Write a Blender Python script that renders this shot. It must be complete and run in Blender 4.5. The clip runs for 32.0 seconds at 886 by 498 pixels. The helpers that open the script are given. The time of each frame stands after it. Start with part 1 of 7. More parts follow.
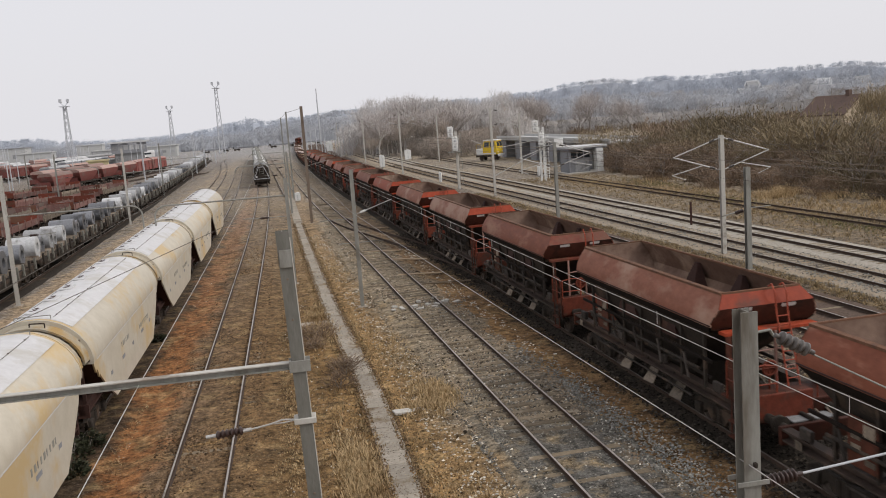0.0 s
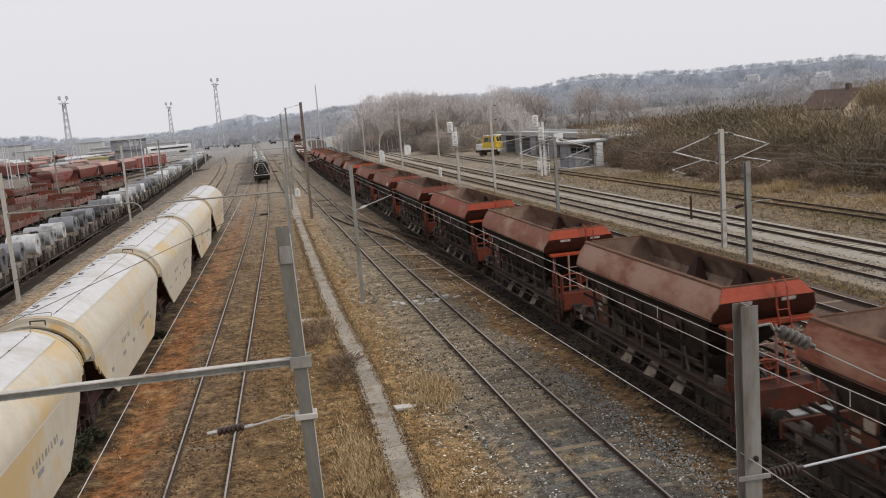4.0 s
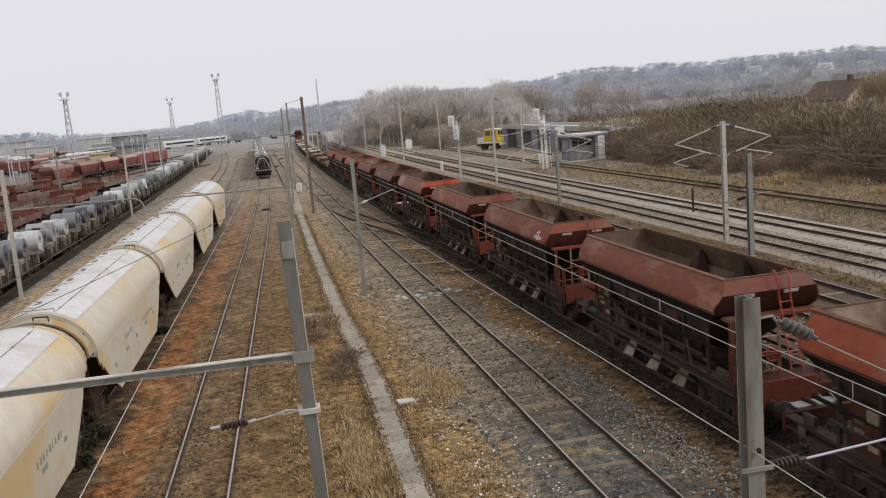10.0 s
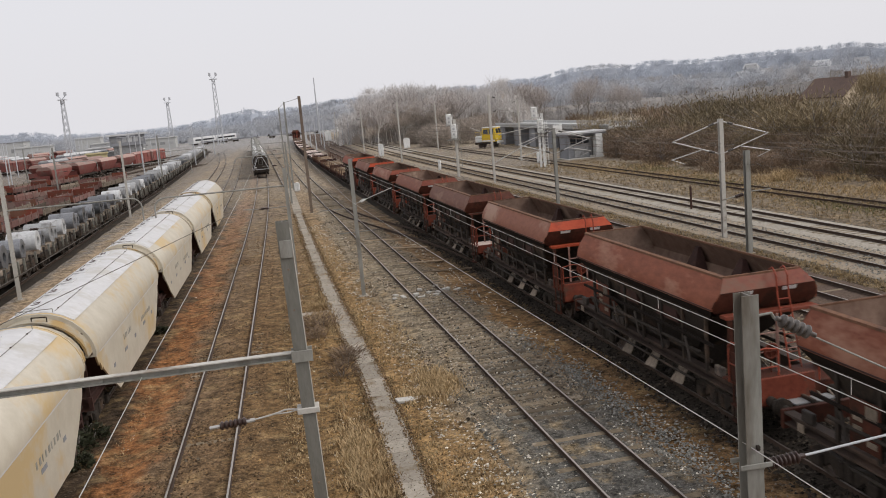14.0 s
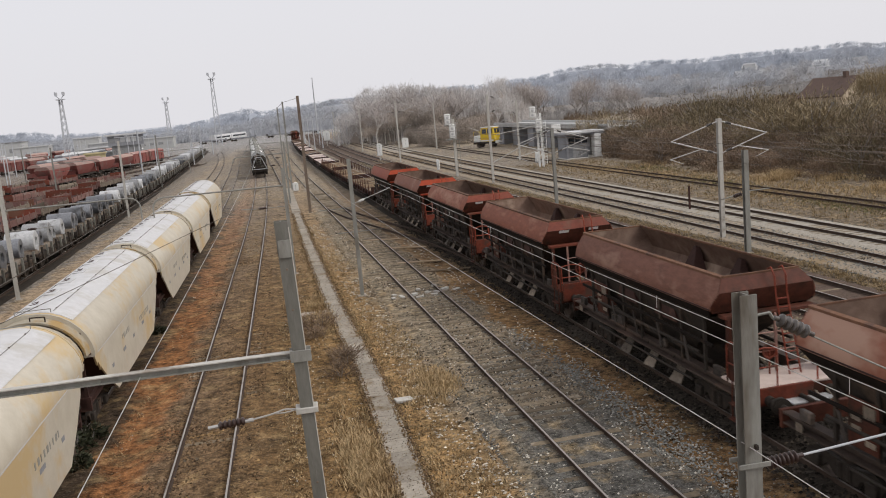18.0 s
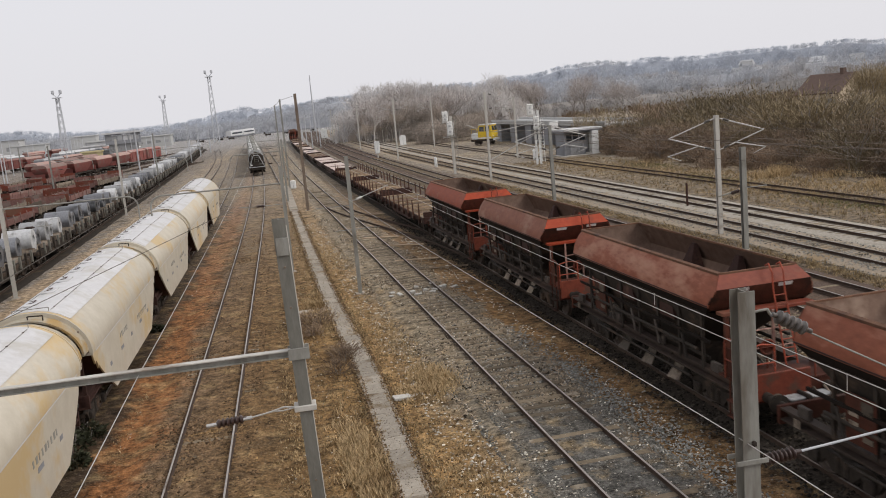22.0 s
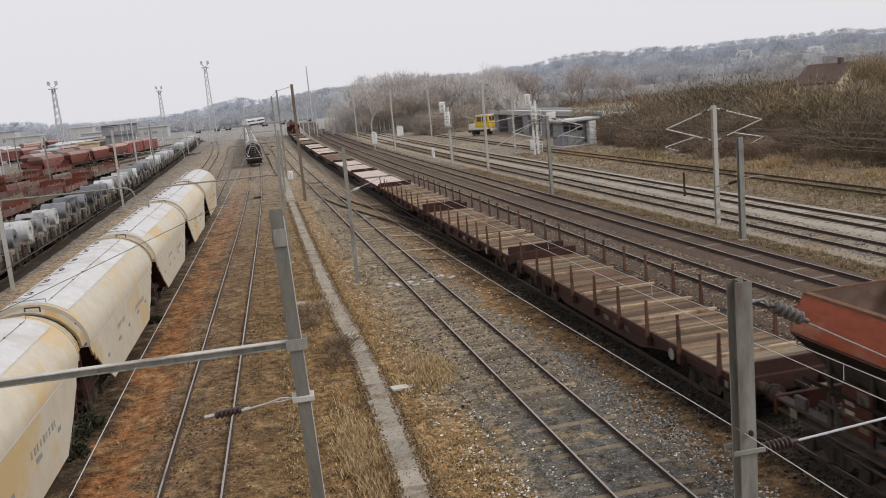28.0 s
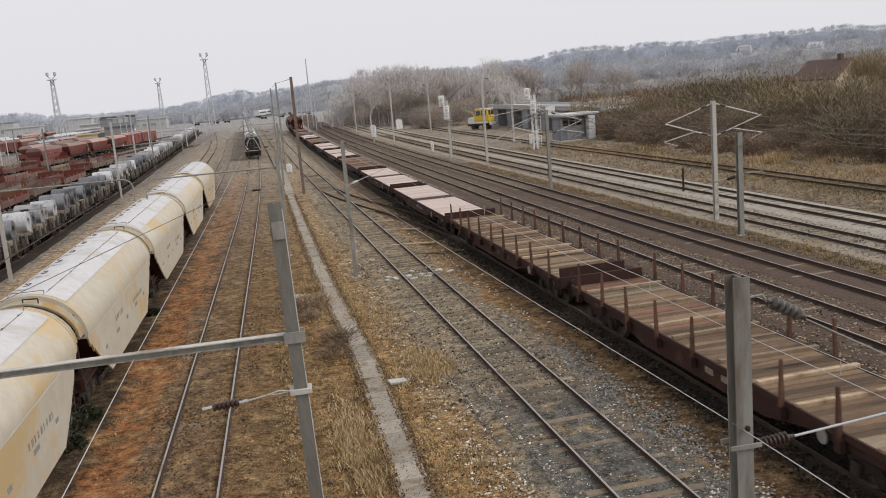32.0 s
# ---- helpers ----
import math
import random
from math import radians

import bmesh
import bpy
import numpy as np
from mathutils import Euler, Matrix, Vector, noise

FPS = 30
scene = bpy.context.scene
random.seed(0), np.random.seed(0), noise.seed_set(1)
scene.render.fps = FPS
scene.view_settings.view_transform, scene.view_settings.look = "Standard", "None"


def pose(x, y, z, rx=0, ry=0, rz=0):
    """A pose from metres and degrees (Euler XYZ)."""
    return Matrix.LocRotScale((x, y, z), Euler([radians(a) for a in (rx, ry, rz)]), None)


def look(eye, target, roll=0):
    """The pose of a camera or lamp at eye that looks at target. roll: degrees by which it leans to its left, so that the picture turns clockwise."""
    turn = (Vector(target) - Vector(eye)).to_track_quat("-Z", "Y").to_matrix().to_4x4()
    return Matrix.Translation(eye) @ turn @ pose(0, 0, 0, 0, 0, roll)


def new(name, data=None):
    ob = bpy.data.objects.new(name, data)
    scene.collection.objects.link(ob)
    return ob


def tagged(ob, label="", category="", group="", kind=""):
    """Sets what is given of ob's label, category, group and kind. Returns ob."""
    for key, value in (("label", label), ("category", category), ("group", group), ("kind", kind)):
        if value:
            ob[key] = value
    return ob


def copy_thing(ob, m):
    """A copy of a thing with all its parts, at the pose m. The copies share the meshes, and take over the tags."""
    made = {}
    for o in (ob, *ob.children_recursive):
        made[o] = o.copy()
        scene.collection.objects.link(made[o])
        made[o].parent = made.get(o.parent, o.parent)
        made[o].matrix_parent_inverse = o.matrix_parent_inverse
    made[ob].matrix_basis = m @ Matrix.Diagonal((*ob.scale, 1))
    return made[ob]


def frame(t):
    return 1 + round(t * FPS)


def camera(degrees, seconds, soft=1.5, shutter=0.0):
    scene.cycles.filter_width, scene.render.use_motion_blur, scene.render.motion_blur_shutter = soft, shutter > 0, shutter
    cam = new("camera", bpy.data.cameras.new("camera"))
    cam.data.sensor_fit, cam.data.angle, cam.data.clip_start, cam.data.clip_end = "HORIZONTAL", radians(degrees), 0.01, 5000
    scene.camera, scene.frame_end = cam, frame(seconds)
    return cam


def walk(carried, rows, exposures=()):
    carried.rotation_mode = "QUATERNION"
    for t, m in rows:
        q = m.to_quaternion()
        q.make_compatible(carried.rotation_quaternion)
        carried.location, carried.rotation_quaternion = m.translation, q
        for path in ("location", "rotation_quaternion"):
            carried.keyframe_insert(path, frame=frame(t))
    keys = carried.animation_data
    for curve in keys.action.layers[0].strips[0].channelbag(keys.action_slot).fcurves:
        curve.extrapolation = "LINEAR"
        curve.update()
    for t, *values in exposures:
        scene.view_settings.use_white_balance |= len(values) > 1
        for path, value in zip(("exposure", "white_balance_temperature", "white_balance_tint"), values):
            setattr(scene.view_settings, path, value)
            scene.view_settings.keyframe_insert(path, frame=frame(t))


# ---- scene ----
# ---------- camera: held by hand on a bridge, turning slightly ----------
EYE_Z = 8.79
TURNS = [
    (0, 81.538, 4.232, -10.053), (0.5, 81.511, 4.274, -10.026), (1, 81.481, 4.330, -10.037), (1.5, 81.435, 4.334, -10.033),
    (2, 81.390, 4.363, -10.046), (2.5, 81.359, 4.387, -10.054), (3, 81.316, 4.417, -10.062), (3.5, 81.278, 4.459, -10.078),
    (5.5, 81.130, 4.548, -10.042), (6, 81.092, 4.587, -10.042), (6.5, 81.052, 4.594, -10.040), (7, 81.027, 4.666, -10.035),
    (7.5, 80.989, 4.652, -10.028), (8, 80.965, 4.715, -10.018), (8.5, 80.915, 4.719, -10.039), (9, 80.877, 4.758, -10.041),
    (9.5, 80.852, 4.809, -10.029), (10, 80.864, 4.838, -10.009), (10.5, 80.832, 4.875, -10.023), (11, 80.790, 4.923, -10.057),
    (11.5, 80.782, 4.935, -10.070), (12, 80.777, 4.971, -10.075), (12.5, 80.775, 5.002, -10.106), (13, 80.764, 5.029, -10.115),
    (13.5, 80.763, 5.044, -10.124), (14, 80.756, 5.062, -10.155), (14.5, 80.720, 5.102, -10.181), (16.5, 80.841, 5.055, -10.207),
    (17, 80.800, 5.008, -10.217), (17.5, 80.761, 5.033, -10.233), (18, 80.732, 5.076, -10.252), (18.5, 80.754, 5.076, -10.260),
    (19, 80.827, 5.089, -10.280), (19.5, 80.817, 5.030, -10.296), (20, 80.758, 5.057, -10.338), (20.5, 80.713, 5.104, -10.359),
    (21, 80.658, 5.120, -10.368), (21.5, 80.601, 5.146, -10.383), (22, 80.557, 5.194, -10.410), (22.5, 80.491, 5.211, -10.436),
    (23, 80.442, 5.247, -10.461), (23.5, 80.395, 5.300, -10.487), (24, 80.340, 5.305, -10.500), (24.5, 80.286, 5.284, -10.517),
    (25, 80.237, 5.265, -10.525), (25.5, 80.184, 5.253, -10.536), (27.5, 80.002, 5.354, -10.592), (28, 79.944, 5.267, -10.589),
    (28.5, 79.897, 5.225, -10.601), (29, 79.838, 5.210, -10.617), (29.5, 79.787, 5.198, -10.620), (30, 79.740, 5.118, -10.616),
    (30.5, 79.696, 5.067, -10.613), (31, 79.632, 4.957, -10.616), (31.5, 79.588, 4.921, -10.617), (32, 79.540, 4.910, -10.627),
]
cam = camera(53.07, 32.0, soft=1.0, shutter=0.35)
walk(cam, [(t, pose(0, 0, EYE_Z, a, b, c)) for t, a, b, c in TURNS], exposures=((0.0, 0.03), (32.0, 0.03)))

# ---------- overcast daylight ----------
world = bpy.data.worlds.new("world")
scene.world = world
world.use_nodes = True
wn, wl = world.node_tree.nodes, world.node_tree.links
wn.clear()
sky = wn.new("ShaderNodeTexSky")
sky.sky_type, sky.sun_disc = "NISHITA", False
sky.sun_elevation, sky.sun_rotation = radians(43), radians(114)
sky.air_density, sky.dust_density, sky.ozone_density = 1.0, 6.0, 1.0
cloud = wn.new("ShaderNodeRGB")
cloud.outputs[0].default_value = (8.6, 8.5, 8.9, 1)
veil = wn.new("ShaderNodeMixRGB")
veil.inputs[0].default_value = 0.86
lit = wn.new("ShaderNodeBackground")
lit.inputs[1].default_value = 0.099
wout = wn.new("ShaderNodeOutputWorld")
wl.new(sky.outputs[0], veil.inputs[1])
wl.new(cloud.outputs[0], veil.inputs[2])
wl.new(veil.outputs[0], lit.inputs[0])
wl.new(lit.outputs[0], wout.inputs[0])

sun = new("sun", bpy.data.lights.new("sun", "SUN"))
sun.data.energy, sun.data.angle, sun.data.color = 1.6, radians(22), (1.0, 0.97, 0.93)
sun.matrix_world = look((0, 0, 100), (-66, 30, 32))


# ---------- materials ----------
def surface(name, a, b, c=None, big=0.6, small=9.0, rough=0.85, metal=0.0, bump=0.25, bump_scale=30.0, vary=0.0, stain=0.45, streak=None, coords="Object", island=False, spec=0.22):
    """Two scales of colour noise from a to b, stains of c, fine relief, and a shift of brightness from piece to piece."""
    m = bpy.data.materials.new(name)
    m.use_nodes = True
    n, l = m.node_tree.nodes, m.node_tree.links
    bsdf = n["Principled BSDF"]
    tc = n.new("ShaderNodeTexCoord")
    src = tc.outputs[coords]
    if coords == "Object":
        shift = n.new("ShaderNodeVectorMath")
        shift.operation = "SCALE"
        shift.inputs[0].default_value = (37.0, 23.0, 11.0)
        l.new(n.new("ShaderNodeObjectInfo").outputs["Random"], shift.inputs["Scale"])
        moved = n.new("ShaderNodeVectorMath")
        moved.operation = "ADD"
        l.new(src, moved.inputs[0])
        l.new(shift.outputs[0], moved.inputs[1])
        src = moved.outputs[0]
    if streak:
        mp = n.new("ShaderNodeMapping")
        mp.inputs["Scale"].default_value = streak
        l.new(src, mp.inputs["Vector"])
        src = mp.outputs[0]

    def noise_at(scale, detail=4.0, rough_=0.6):
        t = n.new("ShaderNodeTexNoise")
        t.inputs["Scale"].default_value, t.inputs["Detail"].default_value, t.inputs["Roughness"].default_value = scale, detail, rough_
        l.new(src, t.inputs["Vector"])
        return t.outputs["Fac"]

    def spread(fac, lo, hi):
        r = n.new("ShaderNodeMapRange")
        r.inputs["From Min"].default_value, r.inputs["From Max"].default_value = lo, hi
        l.new(fac, r.inputs["Value"])
        return r.outputs["Result"]

    def mix(fac, one, two, blend="MIX"):
        x = n.new("ShaderNodeMixRGB")
        x.blend_type = blend
        for slot, v in zip(x.inputs, (fac, one, two)):
            if isinstance(v, (int, float)):
                slot.default_value = v
            elif isinstance(v, tuple):
                slot.default_value = (*v, 1)
            else:
                l.new(v, slot)
        return x.outputs[0]

    fine = noise_at(small, 6.0, 0.7)
    col = mix(spread(fine, 0.3, 0.7), a, b)
    if c:
        col = mix(spread(noise_at(big, 5.0, 0.65), 1.0 - stain, 1.12 - stain), col, c)
    if vary:
        if island:
            rnd = n.new("ShaderNodeNewGeometry").outputs["Random Per Island"]
        else:
            rnd = n.new("ShaderNodeObjectInfo").outputs["Random"]
        r = n.new("ShaderNodeMapRange")
        r.inputs["To Min"].default_value, r.inputs["To Max"].default_value = 1 - vary, 1 + vary
        l.new(rnd, r.inputs["Value"])
        hsv = n.new("ShaderNodeHueSaturation")
        l.new(r.outputs[0], hsv.inputs["Value"])
        l.new(col, hsv.inputs["Color"])
        col = hsv.outputs[0]
    l.new(col, bsdf.inputs["Base Color"])
    bsdf.inputs["Metallic"].default_value = metal
    bsdf.inputs["Specular IOR Level"].default_value = 0.5 if metal > 0.2 or rough < 0.5 else spec
    rr = n.new("ShaderNodeMapRange")
    rr.inputs["To Min"].default_value, rr.inputs["To Max"].default_value = max(0.05, rough - 0.12), min(1, rough + 0.1)
    l.new(fine, rr.inputs["Value"])
    l.new(rr.outputs[0], bsdf.inputs["Roughness"])
    if bump:
        bp = n.new("ShaderNodeBump")
        bp.inputs["Strength"].default_value, bp.inputs["Distance"].default_value = bump, 0.02
        l.new(noise_at(bump_scale, 3.0), bp.inputs["Height"])
        l.new(bp.outputs[0], bsdf.inputs["Normal"])
    return m


M = dict(
    red=surface("red_wagon_paint", (0.13, 0.032, 0.019), (0.20, 0.052, 0.030), (0.14, 0.068, 0.044), big=0.5, small=5, rough=0.6, bump=0.15, stain=0.5, vary=0.25, streak=(1, 0.35, 1.5)),
    red_dusty=surface("dusty_red_wagon_paint", (0.185, 0.070, 0.043), (0.275, 0.118, 0.078), (0.35, 0.215, 0.158), big=0.42, small=4, rough=0.6, bump=0.15, stain=0.52, vary=0.2, streak=(1, 0.6, 1), spec=0.12),
    orange=surface("orange_red_end_paint", (0.235, 0.037, 0.016), (0.33, 0.058, 0.025), (0.15, 0.048, 0.03), big=0.8, small=4, rough=0.58, bump=0.1, stain=0.47, vary=0.22, spec=0.15),
    inner=surface("ballast_dust_on_steel", (0.125, 0.076, 0.055), (0.225, 0.152, 0.115), (0.36, 0.27, 0.205), big=0.35, small=2.5, rough=0.8, stain=0.44, vary=0.25),
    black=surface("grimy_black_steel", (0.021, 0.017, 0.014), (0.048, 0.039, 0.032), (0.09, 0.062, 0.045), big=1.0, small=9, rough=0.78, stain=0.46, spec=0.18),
    brown_steel=surface("brown_wagon_steel", (0.032, 0.016, 0.013), (0.058, 0.028, 0.022), (0.09, 0.046, 0.031), big=1.0, small=7, rough=0.8, stain=0.42, vary=0.15),
    wheel=surface("worn_wheel_steel", (0.09, 0.07, 0.06), (0.16, 0.13, 0.11), (0.06, 0.045, 0.04), big=2, small=9, rough=0.55, metal=0.4),
    flap=surface("pale_flap_paint", (0.115, 0.094, 0.073), (0.235, 0.192, 0.148), (0.07, 0.048, 0.036), big=2.4, small=9, rough=0.75, vary=0.6),
    cream=surface("cream_wagon_paint", (0.44, 0.395, 0.315), (0.545, 0.50, 0.415), (0.50, 0.375, 0.205), big=0.42, small=2.2, rough=0.55, bump=0.08, stain=0.5, vary=0.08, streak=(0.9, 0.7, 0.8)),
    roof=surface("weathered_pale_roof", (0.48, 0.472, 0.47), (0.59, 0.583, 0.58), (0.45, 0.43, 0.395), big=0.7, small=3, rough=0.5, bump=0.1, stain=0.48, vary=0.06),
    mast=surface("galvanised_steel", (0.215, 0.21, 0.188), (0.32, 0.315, 0.285), (0.14, 0.123, 0.1), big=1.0, small=6, rough=0.62, metal=0.15, stain=0.45, streak=(1, 1, 0.25)),
    concrete_post=surface("pale_concrete_post", (0.42, 0.40, 0.36), (0.52, 0.50, 0.46), (0.28, 0.25, 0.21), big=1.0, small=6, rough=0.9, stain=0.42),
    rust_mast=surface("rusty_brown_steel", (0.14, 0.105, 0.08), (0.21, 0.165, 0.13), (0.10, 0.072, 0.055), big=1.0, small=8, rough=0.8),
    rail=surface("rusty_rail_steel", (0.05, 0.035, 0.027), (0.085, 0.06, 0.046), (0.04, 0.025, 0.018), big=0.7, small=9, rough=0.75, spec=0.15),
    rail_top=surface("worn_rail_head", (0.28, 0.25, 0.22), (0.42, 0.385, 0.345), (0.18, 0.145, 0.115), big=0.5, small=8, rough=0.45, metal=0.4),
    sleeper=surface("weathered_sleeper", (0.11, 0.086, 0.058), (0.21, 0.165, 0.112), (0.27, 0.23, 0.175), big=1.3, small=8, rough=0.9, vary=0.4, stain=0.44),
    stone=surface("crushed_stone", (0.10, 0.079, 0.054), (0.30, 0.242, 0.175), (0.055, 0.04, 0.026), big=1.0, small=6, rough=0.95, bump=0, vary=0.9, island=True, spec=0.1),
    path=surface("old_concrete_slab", (0.24, 0.21, 0.17), (0.36, 0.322, 0.268), (0.165, 0.122, 0.078), big=0.8, small=7, rough=0.95, vary=0.16, stain=0.47, spec=0.1),
    grass=surface("dry_grass", (0.33, 0.232, 0.122), (0.51, 0.385, 0.225), (0.23, 0.15, 0.075), big=0.5, small=3, rough=0.9, bump=0, vary=0.35, island=True, spec=0.1),
    plank=surface("worn_deck_plank", (0.090, 0.057, 0.036), (0.198, 0.136, 0.084), (0.056, 0.034, 0.022), big=0.5, small=6, rough=0.85, vary=0.55, stain=0.47, streak=(0.6, 5, 1)),
    pale_deck=surface("bleached_deck_board", (0.450, 0.360, 0.315), (0.540, 0.450, 0.405), (0.342, 0.243, 0.198), big=0.8, small=6, rough=0.9, vary=0.14, stain=0.4),
    timber=surface("worn_sawn_timber", (0.23, 0.165, 0.105), (0.40, 0.305, 0.205), (0.13, 0.087, 0.055), big=1.0, small=8, rough=0.85, vary=0.45),
    coil=surface("rolled_steel_coil", (0.11, 0.113, 0.12), (0.19, 0.194, 0.205), (0.06, 0.06, 0.062), big=0.9, small=6, rough=0.42, metal=0.4, bump=0.05, vary=0.45),
    wrap=surface("pale_coil_wrapping", (0.31, 0.312, 0.315), (0.46, 0.463, 0.465), (0.19, 0.183, 0.175), big=0.9, small=6, rough=0.6, vary=0.4),
    wire=surface("weathered_aluminium_wire", (0.42, 0.41, 0.39), (0.52, 0.51, 0.49), rough=0.5, metal=0.3, bump=0),
    dark_wire=surface("dark_copper_wire", (0.075, 0.065, 0.055), (0.11, 0.095, 0.08), rough=0.7, bump=0),
    glaze=surface("grey_glazed_porcelain", (0.065, 0.056, 0.05), (0.12, 0.105, 0.092), (0.05, 0.04, 0.033), big=4, small=12, rough=0.35, bump=0),
    glaze_brown=surface("brown_glazed_porcelain", (0.032, 0.02, 0.017), (0.06, 0.034, 0.028), rough=0.35, bump=0),
    white=surface("chalky_white_paint", (0.66, 0.66, 0.64), (0.76, 0.76, 0.74), (0.50, 0.48, 0.44), big=1.2, small=6, rough=0.6, stain=0.38, vary=0.06),
    grey=surface("light_grey_render", (0.40, 0.40, 0.39), (0.48, 0.48, 0.47), (0.30, 0.29, 0.27), big=0.6, small=5, rough=0.9, stain=0.42),
    yellow=surface("yellow_machine_paint", (0.62, 0.42, 0.03), (0.72, 0.50, 0.05), (0.45, 0.29, 0.05), big=0.8, small=5, rough=0.5, stain=0.38),
    dark_glass=surface("dark_window_glass", (0.03, 0.034, 0.04), (0.045, 0.05, 0.056), rough=0.12, bump=0),
    tan=surface("tan_rendered_wall", (0.46, 0.38, 0.28), (0.54, 0.45, 0.34), (0.36, 0.29, 0.22), big=0.5, small=4, rough=0.9),
    tile=surface("brown_roof_tile", (0.10, 0.068, 0.055), (0.15, 0.105, 0.088), (0.08, 0.062, 0.055), big=0.5, small=6, rough=0.9),
    slate=surface("grey_roof_slate", (0.20, 0.205, 0.22), (0.28, 0.285, 0.30), (0.15, 0.15, 0.16), big=0.5, small=4, rough=0.8),
    bark=surface("grey_brown_bark", (0.20, 0.178, 0.158), (0.29, 0.265, 0.24), (0.15, 0.127, 0.105), big=1.0, small=5, rough=0.95),
    birch=surface("pale_birch_bark", (0.50, 0.47, 0.43), (0.6, 0.57, 0.53), (0.3, 0.27, 0.24), big=1.5, small=5, rough=0.9),
    twig=surface("bare_brown_twigs", (0.17, 0.118, 0.080), (0.315, 0.232, 0.165), (0.135, 0.09, 0.06), big=0.16, small=1.6, rough=0.95, bump=0, vary=0.35),
    twig_olive=surface("budding_olive_twigs", (0.155, 0.122, 0.074), (0.27, 0.215, 0.135), (0.125, 0.092, 0.058), big=0.2, small=1.6, rough=0.95, bump=0, vary=0.4),
    # twigs of the far trees, lightened to take in haze
    twig_grey=surface("hazed_grey_twigs", (0.36, 0.325, 0.305), (0.50, 0.455, 0.43), (0.41, 0.35, 0.295), big=0.1, small=0.6, rough=0.95, bump=0, vary=0.25, island=True),
    # wood colours hold the haze: paler and bluer with distance
    far_wood=surface("hazed_distant_wood", (0.41, 0.44, 0.495), (0.56, 0.59, 0.64), (0.50, 0.51, 0.535), big=0.012, small=0.22, rough=1.0, bump=0, vary=0.05, island=True, spec=0),
    near_wood=surface("hazed_winter_wood", (0.37, 0.383, 0.412), (0.50, 0.51, 0.535), (0.45, 0.435, 0.43), big=0.025, small=0.3, rough=1.0, bump=0, vary=0.08, island=True, spec=0),
    grass_dull=surface("withered_brown_grass", (0.19, 0.135, 0.075), (0.33, 0.25, 0.14), (0.14, 0.10, 0.05), big=0.5, small=3, rough=0.9, bump=0, vary=0.45, island=True, spec=0.1),
    sign_white=surface("white_enamel", (0.62, 0.62, 0.60), (0.72, 0.72, 0.70), (0.45, 0.42, 0.38), big=5, small=14, rough=0.5),
    # pale grey with haze put into it, mostly for far walls
    hazy_wall=surface("hazed_pale_grey_wall", (0.50, 0.50, 0.50), (0.56, 0.56, 0.56), (0.44, 0.43, 0.42), big=0.2, small=2, rough=0.9),
    # brown-red of the parked low wagons, dulled for haze
    low_brown=surface("hazed_brown_red_boards", (0.115, 0.058, 0.050), (0.20, 0.108, 0.092), (0.19, 0.145, 0.125), big=0.4, small=3, rough=0.8, vary=0.4, stain=0.5),
    # near-black for plates in the shade below the hopper edge
    shade_black=surface("shaded_black_plate", (0.011, 0.0085, 0.0075), (0.024, 0.019, 0.016), (0.045, 0.03, 0.023), big=0.8, small=6, rough=0.9, stain=0.42, spec=0.08),
    # container yellow with its saturation cut for haze
    hazed_yellow=surface("hazed_yellow_paint", (0.46, 0.39, 0.22), (0.52, 0.45, 0.27), (0.4, 0.35, 0.25), big=0.4, small=2, rough=0.8),
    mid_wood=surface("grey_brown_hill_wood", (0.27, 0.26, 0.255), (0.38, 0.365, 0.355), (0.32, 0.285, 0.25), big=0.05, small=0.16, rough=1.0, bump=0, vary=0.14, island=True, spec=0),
    # wood by the main line, whitened in the colour for haze
    brown_wood=surface("hazed_brown_winter_wood", (0.455, 0.431, 0.417), (0.606, 0.581, 0.563), (0.541, 0.473, 0.405), big=0.05, small=0.2, rough=1.0, bump=0, vary=0.12, island=True, spec=0),
    stake=surface("dark_rusty_stake", (0.075, 0.037, 0.025), (0.125, 0.065, 0.044), (0.05, 0.026, 0.02), big=1.5, small=8, rough=0.85, vary=0.25),
    mast_dark=surface("dull_grey_green_steel", (0.135, 0.13, 0.112), (0.205, 0.2, 0.176), (0.085, 0.074, 0.06), big=1.0, small=6, rough=0.65, metal=0.1, stain=0.47, streak=(1, 1, 0.25)),
    bramble=surface("dark_bramble_leaf", (0.022, 0.026, 0.014), (0.05, 0.052, 0.028), (0.06, 0.04, 0.022), big=2.0, small=6, rough=0.7, bump=0, vary=0.5, island=True),
    red_worn=surface("worn_brown_red_paint", (0.155, 0.050, 0.028), (0.25, 0.088, 0.052), (0.30, 0.155, 0.105), big=0.5, small=4, rough=0.58, bump=0.15, stain=0.47, vary=0.2, streak=(1, 0.5, 1.4), spec=0.12),
    red_fresh=surface("rusty_red_paint", (0.20, 0.045, 0.023), (0.29, 0.078, 0.040), (0.27, 0.13, 0.085), big=0.6, small=4, rough=0.58, bump=0.15, stain=0.46, vary=0.2, streak=(1, 0.5, 1.4), spec=0.12),
    red_dark=surface("dull_dark_brown_paint", (0.12, 0.051, 0.034), (0.20, 0.092, 0.063), (0.25, 0.145, 0.104), big=0.5, small=4, rough=0.58, bump=0.15, stain=0.47, vary=0.15, streak=(1, 0.5, 1.4), spec=0.12),
    end_low=surface("dirty_shaded_red_plate", (0.045, 0.017, 0.011), (0.10, 0.034, 0.022), (0.03, 0.017, 0.012), big=1.0, small=5, rough=0.62, bump=0.15, stain=0.47, vary=0.3, spec=0.15),
